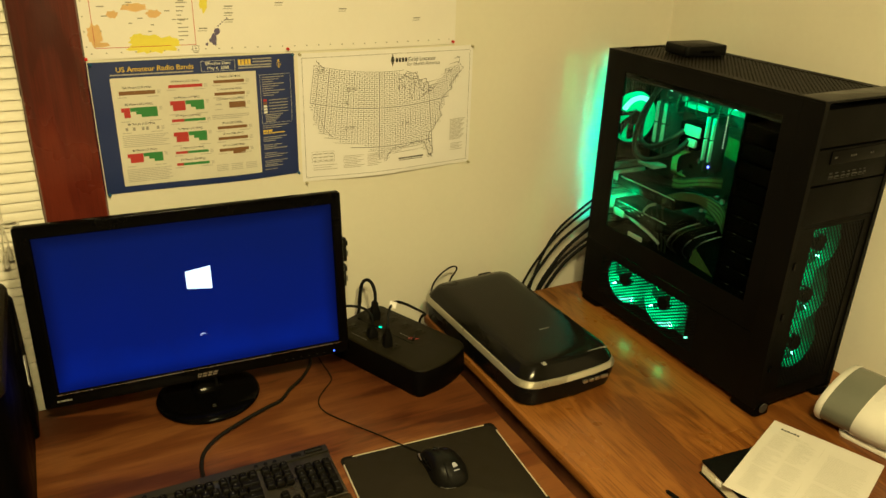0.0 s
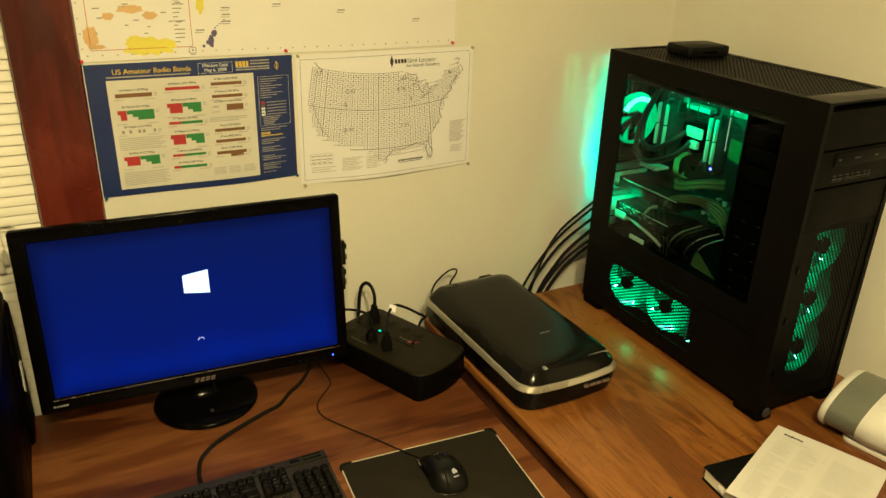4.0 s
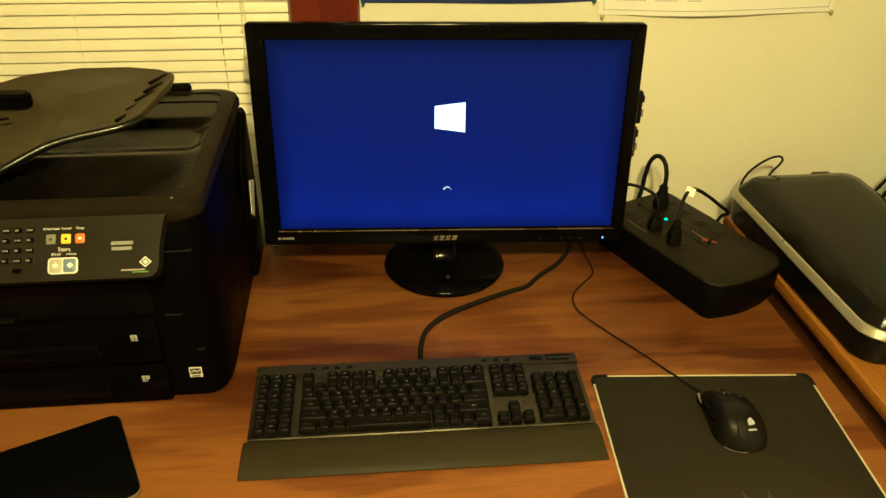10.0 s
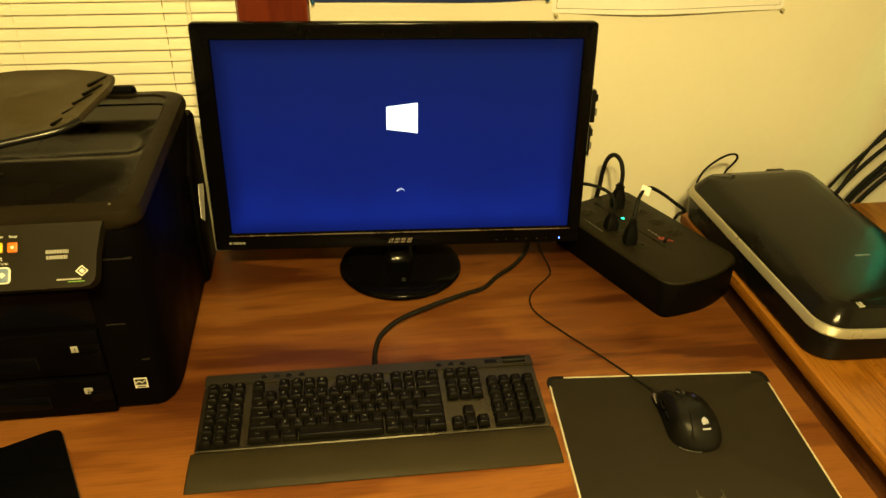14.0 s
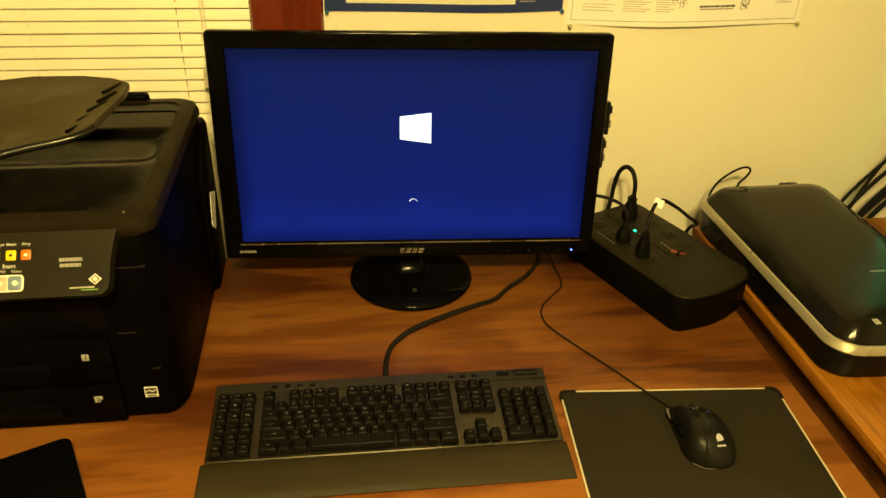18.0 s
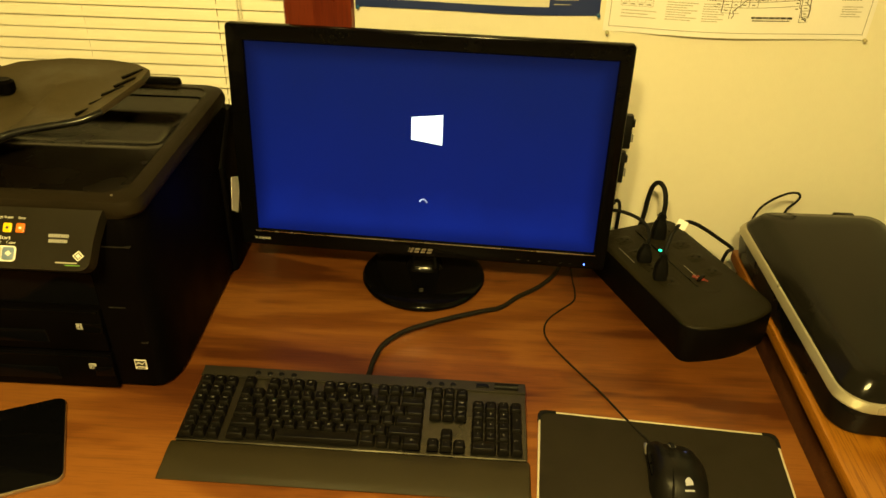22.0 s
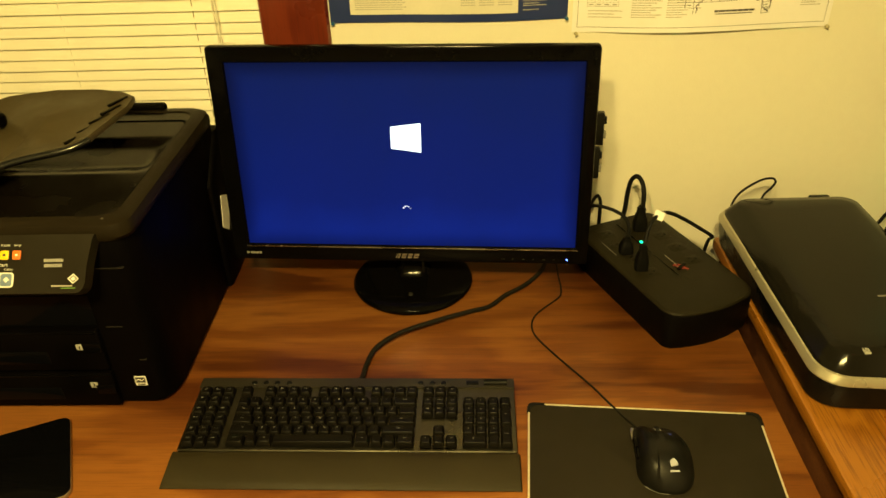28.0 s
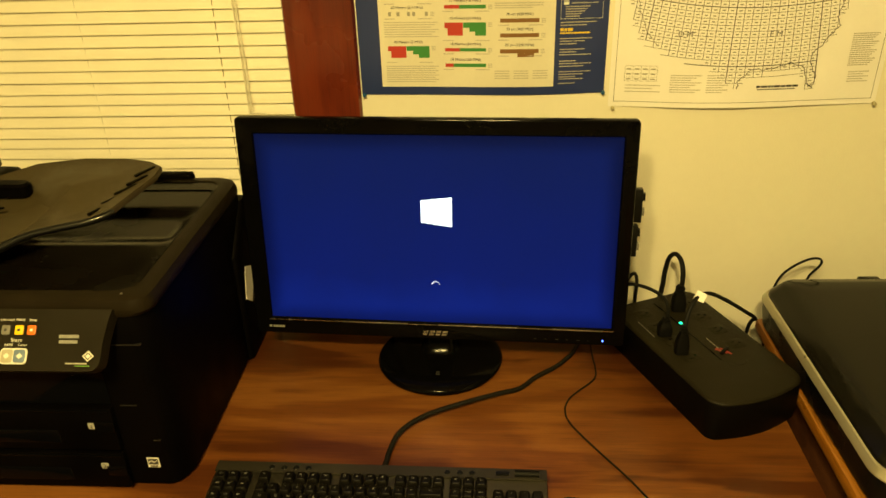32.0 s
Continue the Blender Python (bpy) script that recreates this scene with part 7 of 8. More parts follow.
class Sheet:
    """A paper pinned to the north wall. u runs along it, v up it, both from 0 to 1."""
    def __init__(self, name, x0, z0, w, h, paper, label, seed, curl=0.004, tilt=0.0):
        self.w, self.h, self.seed, self.curl = w, h, seed, curl
        self.root = empty(name, Matrix.Translation((x0, WALL_N - 0.0012, z0)) @ pose(0, 0, 0, 0, tilt, 0), label, "poster", "papers pinned to the wall")
        bm = B()
        front = grid(bm, lambda u, v: self.put(u, v, -0.5), 48, 28)
        back = grid(bm, lambda u, v: self.put(u, v, -1.6), 48, 28)
        edge = lambda g: g[0] + [r[-1] for r in g[1:]] + g[-1][-2::-1] + [r[0] for r in g[-2:0:-1]]
        a, b = edge(front), edge(back)
        for k in range(len(a)):
            j = (k + 1) % len(a)
            bm.faces.new((a[k], b[k], b[j], a[j]))
        self.sheet = part("paper", bm, paper, self.root)
        self.inks, self.bms = {}, {}

    def put(self, u, v, layer=0):
        s = self.seed
        away = self.curl * (0.35 + 0.5 * math.sin(3.1 * u + s) * math.sin(2.3 * v + 1.7 * s) + 0.35 * math.sin(7.0 * u + 2 * s) * (1 - v) ** 2)
        pin = min(u, 1 - u) * 4
        away *= min(1.0, 0.25 + pin)
        return Vector((u * self.w, -max(away, 0.0) - 0.00040 * (layer + 2), v * self.h + 0.002 * math.sin(5 * u + s) * (1 - v)))

    def bm(self, name, mat):
        """Fine print is joined; every larger printed shape is a piece of its own."""
        k = name if name in FINE else (name, len(self.bms))
        if k not in self.bms:
            self.bms[k], self.inks[k] = B(), mat
        return self.bms[k]

    def poly(self, name, mat, pts, layer=1):
        b = self.bm(name, mat)
        b.faces.new([b.verts.new(self.put(u, v, layer)) for u, v in pts])

    def rect(self, name, mat, u0, u1, v0, v1, layer=1, cut=6):
        b = self.bm(name, mat)
        n, m = max(1, int(abs(u1 - u0) * 48)), max(1, int(abs(v1 - v0) * 28))
        grid(b, lambda u, v: self.put(u0 + (u1 - u0) * u, v0 + (v1 - v0) * v, layer), n, m)

    def line(self, name, mat, pts, w, layer=1):
        b = self.bm(name, mat)
        fine = []
        for (u0, v0), (u1, v1) in zip(pts, pts[1:]):
            n = max(1, int(max(abs(u1 - u0), abs(v1 - v0)) / 0.04))
            fine += [(u0 + (u1 - u0) * k / n, v0 + (v1 - v0) * k / n) for k in range(n)]
        fine.append(pts[-1])
        for (u0, v0), (u1, v1) in zip(fine, fine[1:]):
            dx, dy = (u1 - u0) * self.w, (v1 - v0) * self.h
            l = math.hypot(dx, dy) or 1
            nx, ny = -dy / l * w / 2 / self.w, dx / l * w / 2 / self.h
            b.faces.new([b.verts.new(self.put(u, v, layer)) for u, v in ((u0 - nx, v0 - ny), (u1 - nx, v1 - ny), (u1 + nx, v1 + ny), (u0 + nx, v0 + ny))])

    def outline(self, name, mat, u0, u1, v0, v1, w, layer=1):
        self.line(name, mat, [(u0, v0), (u1, v0), (u1, v1), (u0, v1), (u0, v0)], w, layer)

    def word(self, name, mat, text, u, v, h, layer=2, wide=1.0, bold=0.0):
        b = self.bm(name, mat)
        for k, dx in enumerate((-bold / 2, bold / 2) if bold else (0.0,)):
            word(b, text, 0, 0, h, lambda x, y: self.put(u + (x + dx * h) / self.w, v + y / self.h, layer + 0.4 * k), 0, wide)

    def bars(self, name, mat, u0, u1, v, h, seed, layer=1, step=0.006):
        """A line of small print."""
        r = random.Random(seed)
        x = u0
        while x < u1:
            w = r.uniform(0.6, 2.2) * step
            self.rect(name, mat, x, min(x + w, u1), v - h / 2, v + h / 2, layer)
            x += w + 0.25 * step

    def done(self):
        for k, b in self.bms.items():
            o = part(k if k in FINE else k[0], b, self.inks[k], self.sheet, smooth=False)
            if k in FINE:
                tagged(o, kind="stuff")
        return self


# radio band chart
s = Sheet("band_chart_poster", 0.002, 1.2015, 0.4355, 0.2885, navy, "navy blue radio band chart poster pinned to the wall", 1.3)
P0, P1, Q0, Q1 = 0.088, 0.792, 0.050, 0.880
s.rect("chart_panel", ink("cream_ink", (0.68, 0.65, 0.57)), P0, P1, Q0, Q1, 0)
s.word("title", ink_yellow, "US Amateur Radio Bands", 0.302, 0.938, 0.0155, 1, 1.0, 0.02)
s.bars("small_print", ink_pale, 0.092, 0.48, 0.902, 0.010, 3, 1)
s.outline("date_box", ink_white, 0.520, 0.688, 0.895, 0.972, 0.0006)
s.word("date", ink_white, "Effective Date", 0.604, 0.952, 0.0098, 1, 1.0, 0.02)
s.word("date", ink_white, "May 6, 2008", 0.604, 0.917, 0.0098, 1, 1.0, 0.02)
for k, (a, b) in enumerate(((0.705, 0.718), (0.722, 0.736), (0.740, 0.754), (0.758, 0.770))):
    s.rect("yellow_mark", ink_yellow, a, b, 0.930, 0.972)
for k, v in enumerate((0.972, 0.950, 0.926, 0.908)):
    s.bars("small_print", ink_pale, 0.780 if k < 2 else 0.705, 0.878, v, 0.010, 9 + k)
s.line("diamond", ink_yellow, [(0.905, 0.925), (0.916, 0.958), (0.927, 0.925), (0.916, 0.892), (0.905, 0.925)], 0.0009)
s.line("diamond", ink_yellow, [(0.916, 0.955), (0.916, 0.895)], 0.0012)
def pu(a): return P0 + (P1 - P0) * a
def pv(a): return Q0 + (Q1 - Q0) * a
def band_bar(title, a0, a1, v, h, kind, seed):
    c = (a0 + a1) / 2
    s.word("band_name", ink_black, title, pu(c), pv(v + h + 0.030), 0.0066, 2, 1.0, 0.03)
    if kind == "brown":
        s.rect("brown_bar", ink_brown, pu(a0), pu(a1), pv(v), pv(v + h))
    elif kind == "red":
        s.rect("red_bar", ink_red, pu(a0), pu(a1), pv(v), pv(v + h))
    elif kind == "part":
        s.rect("brown_bar", ink_brown, pu(a0 + 0.45 * (a1 - a0)), pu(a1), pv(v - 0.6 * h), pv(v + h))
        s.bars("small_print", ink_pale, pu(a0), pu(a0 + 0.2 * (a1 - a0)), pv(v + h / 2), 0.012, seed, 1)
    elif kind == "mix":
        m = a0 + (0.2 if title.startswith("10") else 0.36) * (a1 - a0)
        s.rect("red_bar", ink_red, pu(a0), pu(m), pv(v), pv(v + h))
        s.rect("green_bar", ink_green, pu(m), pu(a1), pv(v), pv(v + h))
    elif kind == "tall":
        w = a1 - a0
        m = a0 + (0.24 if title.startswith("80") else 0.44) * w
        s.rect("red_bar", ink_red, pu(a0), pu(a0 + 0.07 * w), pv(v + 0.5 * h), pv(v + h))
        s.rect("red_bar", ink_red, pu(a0 + 0.07 * w), pu(m), pv(v - 0.2 * h), pv(v + h))
        s.rect("green_bar", ink_green, pu(m + 0.002), pu(a1), pv(v + 0.52 * h), pv(v + h))
        s.rect("green_bar", ink_green, pu(m + 0.16 * w), pu(a1), pv(v + 0.16 * h), pv(v + 0.52 * h))
        s.rect("green_bar", ink_green, pu(m + 0.30 * w), pu(a1), pv(v - 0.2 * h), pv(v + 0.16 * h))
    elif kind == "blocks":
        for q in (0.05, 0.25, 0.50, 0.62, 0.92):
            s.rect("grey_block", ink_grey, pu(a0 + q * (a1 - a0)), pu(a0 + (q + 0.07) * (a1 - a0)), pv(v), pv(v + h))
    low = v - (0.5 * h if kind in ("tall", "part") else 0.25 * h) - 0.012
    s.bars("small_print", ink_pale, pu(a0 - 0.01), pu(a0 + 0.05), pv(low), 0.006, seed)
    s.bars("small_print", ink_pale, pu(a1 - 0.06), pu(a1 + 0.02), pv(low), 0.006, seed + 1)
    for k in range(3):
        s.bars("small_print", ink_pale, pu(a1 + 0.012), pu(a1 + 0.035), pv(v + h - 0.012 * k - 0.004), 0.005, seed + 5 + k)
C1, C2, C3 = (0.045, 0.285), (0.375, 0.610), (0.690, 0.910)
for t, c, v, h, kd in (("160 Meters (1.8 MHz)", C1, 0.845, 0.035, "brown"), ("80 Meters (3.5 MHz)", C1, 0.655, 0.075, "tall"), ("60 Meters (5.3 MHz)", C1, 0.520, 0.030, "blocks"), ("40 Meters (7 MHz)", C1, 0.232, 0.072, "tall"),
                       ("30 Meters (10.1 MHz)", C2, 0.885, 0.028, "red"), ("20 Meters (14 MHz)", C2, 0.690, 0.075, "tall"), ("17 Meters (18 MHz)", C2, 0.570, 0.026, "mix"), ("15 Meters (21 MHz)", C2, 0.395, 0.078, "tall"), ("12 Meters (24 MHz)", C2, 0.265, 0.024, "mix"), ("10 Meters (28 MHz)", C2, 0.150, 0.026, "mix"),
                       ("6 Meters (50 MHz)", C3, 0.905, 0.028, "brown"), ("2 Meters (144 MHz)", C3, 0.790, 0.028, "brown"), ("1.25 Meters (222 MHz)", C3, 0.690, 0.036, "part"), ("70 cm (420 MHz)", C3, 0.470, 0.028, "brown"), ("33 cm (902 MHz)", C3, 0.365, 0.028, "brown"), ("23 cm (1240 MHz)", C3, 0.250, 0.030, "brown")):
    band_bar(t, c[0], c[1], v, h, kd, int(v * 1000))
s.rect("brown_bar", ink_brown, pu(0.79), pu(0.885), pv(0.222), pv(0.25))
for k in range(7):
    s.bars("small_print", ink_grey, pu(0.03), pu(0.34 - 0.02 * (k % 3)), pv(0.475 - 0.017 * k), 0.006, 40 + k)
for k in range(8):
    s.bars("small_print", ink_grey, pu(0.03), pu(0.335 - 0.02 * (k % 2)), pv(0.155 - 0.0165 * k), 0.006, 60 + k)
for k in range(3):
    s.bars("small_print", ink_grey, pu(0.66), pu(0.93 - 0.06 * (k == 2)), pv(0.605 - 0.016 * k), 0.006, 75 + k)
for c in range(3):
    for k in range(4):
        s.bars("small_print", ink_grey, pu(0.66 + 0.11 * c), pu(0.745 + 0.11 * c), pv(0.120 - 0.018 * k), 0.006, 80 + 5 * c + k)
s.outline("key_box", ink_white, 0.812, 0.975, 0.455, 0.845, 0.0005)
for k in range(9):
    s.bars("side_print", ink_pale, 0.822, 0.94 - 0.03 * (k % 3), 0.825 - 0.018 * k, 0.0055, 100 + k)
for k, mt in enumerate((ink_red, ink_brown, ink_white, ink_white, ink_white)):
    s.rect("key_swatches", mt if k < 2 else ink_white, 0.822, 0.842, 0.632 - 0.024 * k, 0.650 - 0.024 * k) if mt is ink_white else s.rect("key_swatch_%s" % ("red" if k == 0 else "brown"), mt, 0.822, 0.842, 0.632 - 0.024 * k, 0.650 - 0.024 * k)
    s.bars("side_print", ink_pale, 0.852, 0.955, 0.641 - 0.024 * k, 0.006, 120 + k)
for k in range(5):
    s.bars("side_print", ink_pale, 0.830, 0.925 - 0.01 * k, 0.525 - 0.014 * k, 0.006, 130 + k)
for k in range(2):
    s.bars("side_print", ink_pale, 0.812, 0.955 - 0.04 * k, 0.435 - 0.017 * k, 0.006, 140 + k)
s.bars("yellow_print", ink_yellow, 0.812, 0.862, 0.392, 0.018, 7, step=0.012)
s.bars("yellow_print", ink_yellow, 0.812, 0.93, 0.372, 0.010, 8)
for g, v in enumerate((0.34, 0.275, 0.205, 0.140, 0.095, 0.068)):
    for k in range(3 if g < 4 else 1):
        s.bars("side_print", ink_pale, 0.812, 0.94 - 0.03 * ((g + k) % 3), v - 0.016 * k, 0.0055, 150 + 4 * g + k)
s.done()

# grid map of the country
s = Sheet("grid_map_poster", 0.4465, 1.1755, 0.4655, 0.3125, paper_white, "white black-line grid map poster pinned to the wall", 2.6, 0.010)
s.outline("border", ink_black, 0.020, 0.980, 0.030, 0.965, 0.0007)
square_grey = ink("square_grey", (0.09, 0.085, 0.075))
line_grey = ink("line_grey", (0.030, 0.029, 0.025))
def conic(lon, lat):
    a = radians((lon + 96) * 0.63)
    u = 0.528 + (1.62 - (lat - 38) * 0.0120) * math.sin(a) * 0.965
    v = 0.428 + (lat - 38) * 0.0356 + 1.62 * (1 - math.cos(a)) * 1.02
    return 0.059 + (u - 0.035) * 0.882, 0.90 - (0.90 - v) * 0.88
SOUTH = [(-126, 40), (-124, 36), (-122, 34), (-120, 33), (-116, 32), (-110, 31), (-106, 31), (-102, 29), (-98, 26), (-96, 28), (-90, 29), (-84, 29), (-82, 25), (-80, 26), (-79, 33), (-76, 35), (-73, 40), (-69, 43), (-66, 45)]
NORTH = [(-126, 49), (-95, 49), (-90, 48), (-84, 47), (-82, 45), (-78, 44), (-74, 45), (-70, 47), (-66, 47)]
def between(table, x):
    for (a, va), (b, vb) in zip(table, table[1:]):
        if a <= x <= b:
            return va + (vb - va) * (x - a) / (b - a)
    return table[-1][1]
for lon in range(-126, -65, 2):
    lo, hi = math.floor(between(SOUTH, lon)), math.ceil(between(NORTH, lon))
    heavy = lon % 20 == 0
    s.line("field_line" if heavy else "thin_grid", ink_black if heavy else line_grey, [conic(lon, lo + (hi - lo) * k / 6) for k in range(7)], 0.0015 if heavy else 0.0009)
for lat in range(25, 50):
    run = []
    for lon in range(-126, -65, 2):
        inside = between(SOUTH, lon) - 1 <= lat <= between(NORTH, lon) + 1
        if inside:
            run.append(conic(lon, lat))
        if (not inside or lon >= -66) and run:
            if len(run) > 1:
                heavy = lat % 10 == 0
                s.line("field_line" if heavy else "thin_grid", ink_black if heavy else line_grey, run, 0.0014 if heavy else 0.0007)
            run = []
    for lon in range(-125, -66, 2):
        if between(SOUTH, lon) <= lat + 0.5 <= between(NORTH, lon):
            u, v = conic(lon, lat + 0.5)
            s.rect("square_print", square_grey, u - 0.0058, u + 0.0058, v - 0.0028, v + 0.0020)
def coast(pts, seed, w=0.0008, wig=0.4):
    r = random.Random(seed)
    out = []
    for (a, b), (c, d) in zip(pts, pts[1:]):
        for k in range(5):
            out.append(conic(a + (c - a) * k / 5 + r.uniform(-wig, wig), b + (d - b) * k / 5 + r.uniform(-wig, wig) * 0.6))
    s.line("coast", ink_black, out + [conic(*pts[-1])], w, 2)
coast([(-124.6, 48.4), (-123, 47.5), (-122.3, 48.9), (-123.5, 49.4), (-125.5, 50.2)], 1, 0.0012)
coast([(-124.4, 48.2), (-124, 44), (-124.3, 40.4), (-122.5, 37.5), (-120.6, 34.6), (-117.2, 32.6)], 2)
coast([(-97.2, 26), (-97, 28), (-94, 29.6), (-89.5, 29.2), (-86, 30.3), (-83, 29), (-81.8, 26), (-80.4, 25.3), (-80.1, 27), (-81.4, 30.6), (-78, 33.8), (-75.6, 35.4), (-76, 38), (-74, 40.5), (-70.2, 41.8), (-70.6, 43), (-67, 44.8)], 3, 0.0012)
coast([(-92, 46.8), (-89, 47.5), (-87.5, 46.6), (-84.6, 46.5), (-85, 47.8), (-88.5, 48.6), (-92, 46.8)], 4, 0.0010)
coast([(-87.6, 41.7), (-87.8, 43.8), (-86.5, 45.6), (-85, 45.6), (-86.3, 43.5), (-86.8, 41.8), (-87.6, 41.7)], 5, 0.0010)
coast([(-84, 45.8), (-83.4, 44), (-82.4, 43), (-81.6, 44.5), (-80.2, 44.6), (-81, 46), (-84, 45.8)], 6, 0.0010)
coast([(-83.2, 41.8), (-80.5, 42.2), (-79, 42.8), (-81, 42.8), (-83.2, 41.8)], 7, 0.0010)
coast([(-79.6, 43.3), (-77, 43.5), (-76.2, 44), (-79, 43.9), (-79.6, 43.3)], 8, 0.0010)
coast([(-69, 43.8), (-67, 45), (-65, 45.3), (-64, 46), (-66, 47.8), (-65, 49), (-67.5, 49.2)], 9, 0.0010)
coast([(-112.8, 41.2), (-112.2, 40.7), (-112.6, 41.6), (-112.8, 41.2)], 10, 0.0014)
for t, lon, lat in (("D N", -111, 44.5), ("E N", -91, 44.8), ("F N", -71, 46.4), ("D M", -111, 35.0), ("E M", -90, 35.4)):
    u, v = conic(lon, lat)
    s.word("field_name", ink_black, t, u, v, 0.0140, 3)
s.word("title", ink_black, "Grid Locator", 0.685, 0.914, 0.0146)
s.word("title", ink_black, "for North America", 0.694, 0.876, 0.0118)
for k, (a, b) in enumerate(((0.530, 0.544), (0.548, 0.562), (0.566, 0.580), (0.584, 0.597))):
    s.rect("maker_bar", ink_black, a, b, 0.898, 0.930)
s.poly("maker_diamond", ink_black, [(0.502, 0.915), (0.513, 0.963), (0.524, 0.915), (0.513, 0.867)])
s.outline("table_print", ink_grey, 0.055, 0.175, 0.150, 0.235, 0.0006)
for k in range(1, 4):
    s.line("table_print", ink_grey, [(0.055 + 0.03 * k, 0.150), (0.055 + 0.03 * k, 0.235)], 0.0004)
    s.line("table_print", ink_grey, [(0.055, 0.150 + 0.0213 * k), (0.175, 0.150 + 0.0213 * k)], 0.0004)
for k in range(12):
    s.rect("table_print", ink_grey, 0.061 + 0.03 * (k % 4), 0.078 + 0.03 * (k % 4), 0.157 + 0.0285 * (k // 4), 0.164 + 0.0285 * (k // 4))
for k in range(3):
    s.bars("note_print", ink_pale, 0.06, 0.19 - 0.03 * (k % 2), 0.125 - 0.018 * k, 0.005, 200 + k)
for k in range(8):
    s.bars("note_print", ink_pale, 0.225, 0.34 - 0.02 * (k % 3), 0.185 - 0.0135 * k, 0.005, 210 + k)
    s.bars("note_print", ink_pale, 0.36, 0.44 - 0.02 * (k % 2), 0.185 - 0.0135 * k, 0.005, 220 + k)
for k in range(16):
    s.bars("note_print", ink_grey, 0.865, 0.962 - 0.008 * (k % 4), 0.395 - 0.0115 * k, 0.0055, 230 + k)
for k in range(5):
    s.bars("note_print", ink_pale, 0.875, 0.95 - 0.02 * (k % 2), 0.185 - 0.0135 * k, 0.005, 250 + k)
s.bars("scale_print", ink_black, 0.545, 0.70, 0.118, 0.012, 261, step=0.011)
s.bars("scale_print", ink_grey, 0.55, 0.69, 0.102, 0.006, 262, step=0.006)
s.done()

# world map above
s = Sheet("world_map_poster", -0.004, 1.4945, 0.862, 0.60, map_paper, "large pale yellow world map poster pinned to the wall", 0.7, 0.004)
def wx(x): return (x + 0.004) / 0.862
def wz(z): return (z - 1.4945) / 0.60
s.outline("red_frame", ink("red_line", (0.50, 0.06, 0.03)), wx(0.022), wx(0.222), wz(1.517), wz(1.80), 0.0011)
land_yellow = ink("land_yellow", (0.80, 0.70, 0.05))
def blob(name, mt, x0, x1, z0, z1, seed, n=26, flat_low=False, layer=1):
    r = random.Random(seed)
    pts = []
    for k in range(n):
        a = 2 * math.pi * k / n
        q = r.uniform(0.72, 1.08)
        x, z = (x0 + x1) / 2 + (x1 - x0) / 2 * math.cos(a) * q, (z0 + z1) / 2 + (z1 - z0) / 2 * math.sin(a) * q
        if flat_low:
            z = max(z, z0 + 0.0006)
            x = min(max(x, x0), x1)
        pts.append((wx(x), wz(z)))
    s.poly(name, mt, pts, layer)
blob("orange_land", ink_orange, 0.010, 0.040, 1.518, 1.570, 3, 24, True)
blob("orange_land", ink_orange, 0.022, 0.052, 1.518, 1.530, 4, 16, True)
blob("yellow_land", land_yellow, 0.078, 0.190, 1.500, 1.540, 5, 34, True)
blob("yellow_land", land_yellow, 0.088, 0.135, 1.519, 1.545, 6, 20, True)
blob("orange_land", ink_orange, 0.075, 0.135, 1.588, 1.606, 7, 22)
blob("orange_land", ink_orange, 0.050, 0.075, 1.575, 1.592, 8, 16)
blob("orange_land", ink_orange, 0.125, 0.160, 1.574, 1.592, 9, 18)
blob("yellow_land", land_yellow, 0.236, 0.254, 1.580, 1.640, 10, 20)
blob("violet_land", ink_violet, 0.254, 0.268, 1.511, 1.541, 11, 16, True)
blob("violet_land", ink_violet, 0.262, 0.276, 1.535, 1.552, 12, 14)
blob("violet_land", ink_violet, 0.241, 0.249, 1.513, 1.520, 13, 10)
blob("violet_land", ink_violet, 0.250, 0.256, 1.520, 1.529, 14, 10)
for k in range(5):
    blob("violet_land", ink_violet, 0.270 + 0.005 * k, 0.274 + 0.005 * k, 1.553 + 0.004 * k, 1.556 + 0.004 * k, 20 + k, 8)
for k in range(7):
    blob("orange_land", ink_orange, 0.30 + 0.06 * k, 0.35 + 0.06 * k, 1.68 + 0.03 * (k % 3), 1.80 + 0.04 * (k % 2), 40 + k, 24)
r = random.Random(5)
for k in range(26):
    x, z = r.uniform(0.03, 0.20), r.uniform(1.545, 1.66)
    s.rect("place_print", ink_grey, wx(x), wx(x + r.uniform(0.006, 0.014)), wz(z), wz(z + 0.0022))
for k in range(11):
    s.rect("place_print", ink_grey, wx(0.188), wx(0.188 + r.uniform(0.008, 0.024)), wz(1.527 + 0.0085 * k), wz(1.529 + 0.0085 * k))
for x, z in ((0.231, 1.549), (0.288, 1.566), (0.288, 1.580), (0.288, 1.594), (0.40, 1.60), (0.55, 1.585), (0.74, 1.56)):
    s.rect("place_print", ink_grey, wx(x), wx(x + 0.018), wz(z), wz(z + 0.0026))
    s.rect("place_print", ink_pale, wx(x - 0.002), wx(x + 0.016), wz(z - 0.0045), wz(z - 0.0032))
s.outline("compass_box", ink_black, wx(0.2145), wx(0.2275), wz(1.5035), wz(1.5145), 0.0008)
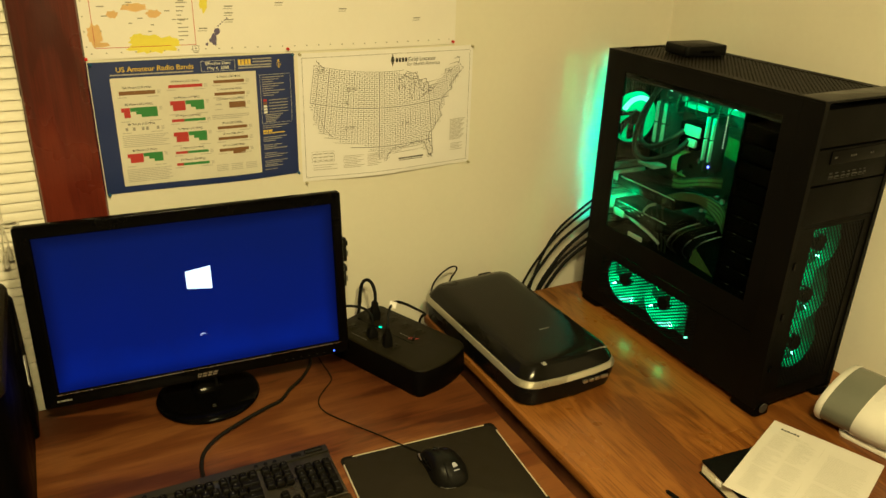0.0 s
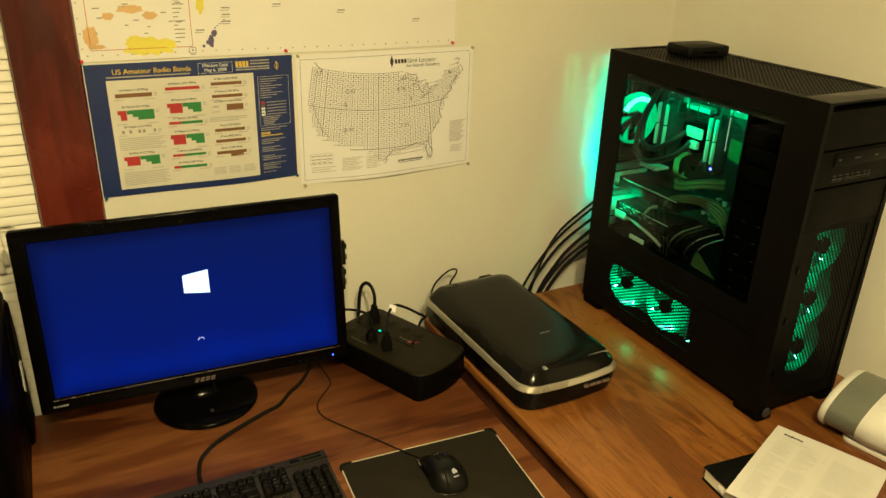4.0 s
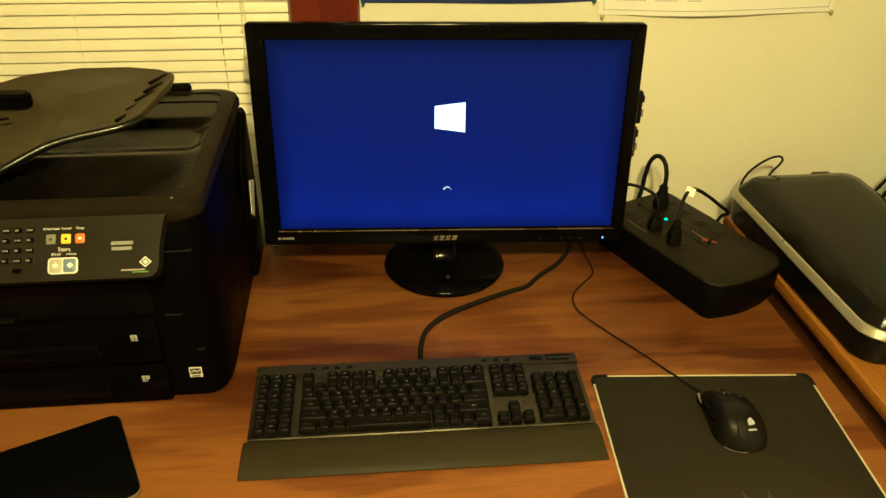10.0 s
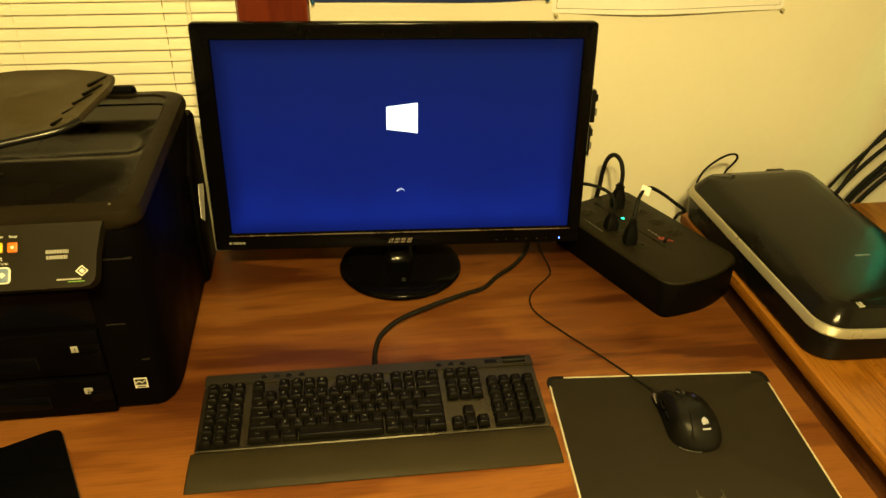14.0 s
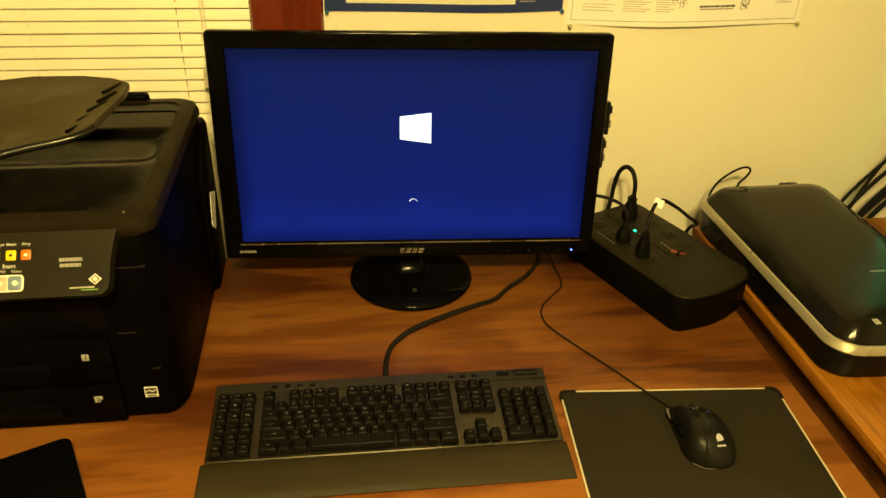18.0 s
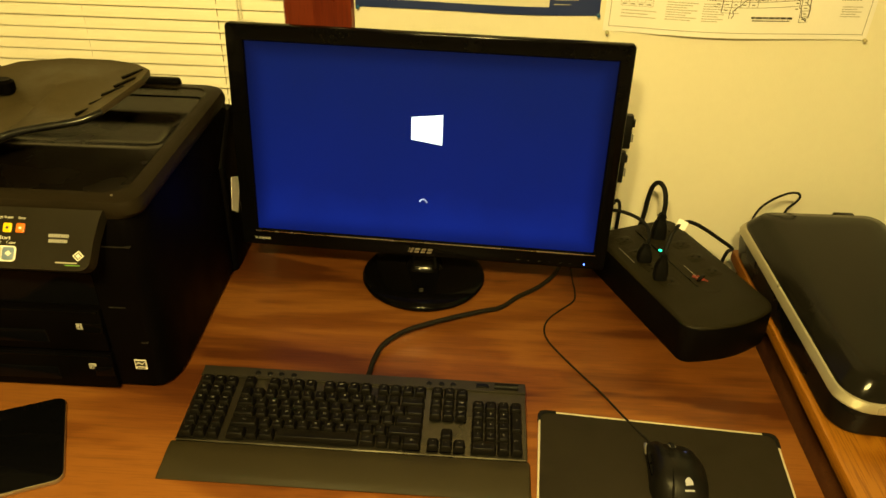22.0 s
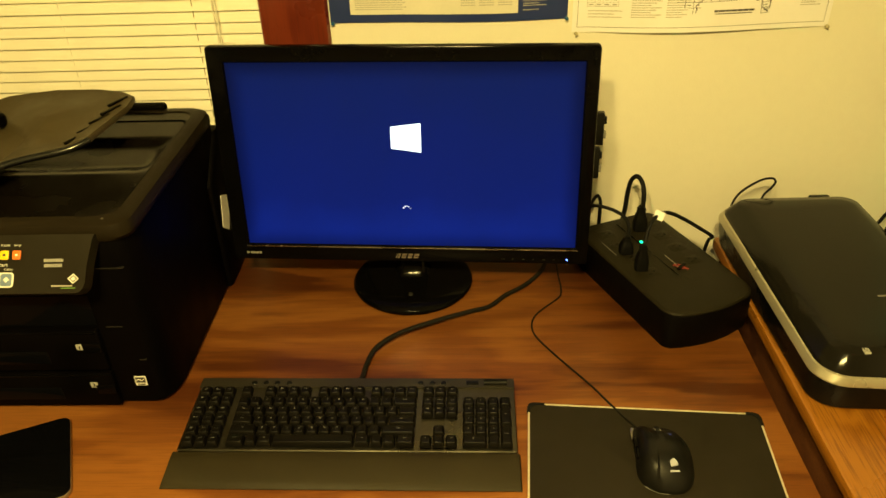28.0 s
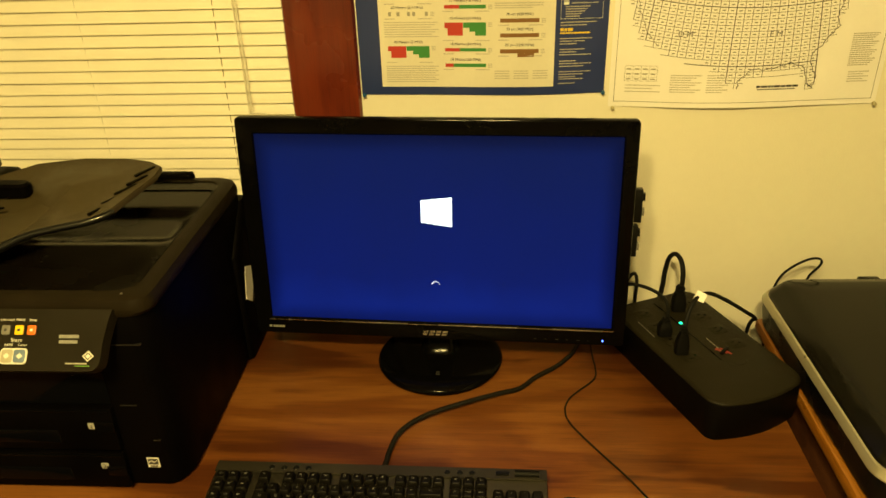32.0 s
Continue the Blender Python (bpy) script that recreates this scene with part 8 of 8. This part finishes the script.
s.rect("compass_box", ink_black, wx(0.2195), wx(0.2225), wz(1.5075), wz(1.5105))
for k in range(30):
    x = 0.012 + 0.0285 * k
    s.rect("edge_print", ink_grey, wx(x), wx(x + 0.0032), wz(1.5055), wz(1.5078))
for k in range(12):
    s.rect("edge_print", ink_grey, wx(0.0045), wx(0.0075), wz(1.52 + 0.03 * k), wz(1.522 + 0.03 * k))
s.rect("edge_print", ink_grey, wx(0.216), wx(0.226), wz(1.4995), wz(1.5015))
s.done()

# drawing pins
def pin(name, x, z, mt, label, y=None):
    bm = B()
    M = Matrix.Translation((x, WALL_N - 0.0045, z)) @ pose(0, 0, 0, 90, 0, 0)
    loft(bm, [[(q * math.cos(2 * math.pi * k / 12), q * math.sin(2 * math.pi * k / 12), h) for k in range(12)] for q, h in ((0.0045, 0.0), (0.0045, 0.0012), (0.0022, 0.002), (0.0024, 0.006), (0.0040, 0.0075), (0.0042, 0.009), (0.003, 0.0098))], m=M)
    cyl(bm, (0, 0, -0.0045), 0.0005, 0.005, 5, m=M)
    bmesh.ops.scale(bm, vec=(0.75, 0.75, 0.75), space=Matrix.Translation((-x, -(WALL_N - 0.0045), -z)), verts=bm.verts[:])
    thing(name, bm, mt, label, "pin", group="drawing pins on the wall")
red_pin = paint("red_pin", (0.62, 0.03, 0.02), 0.25, var=0.05, bump=0)
blue_pin = paint("blue_pin", (0.02, 0.09, 0.22), 0.25, var=0.05, bump=0)
clear_pin = paint("clear_pin", (0.42, 0.38, 0.24), 0.2, var=0.05, bump=0)
for x, z in ((0.001, 1.4985), (0.4235, 1.5005), (0.8495, 1.4995)):
    pin("drawing_pin", x, z, red_pin, "red plastic drawing pin in the wall")
for x, z in ((0.0075, 1.4875), (0.4335, 1.4865), (0.0065, 1.2035), (0.4355, 1.2035)):
    pin("drawing_pin", x, z, blue_pin, "dark blue plastic drawing pin in the wall")
for x, z in ((0.4505, 1.4865), (0.9075, 1.4855), (0.4545, 1.1745), (0.9095, 1.1775)):
    pin("drawing_pin", x, z, clear_pin, "pale clear drawing pin in the wall")
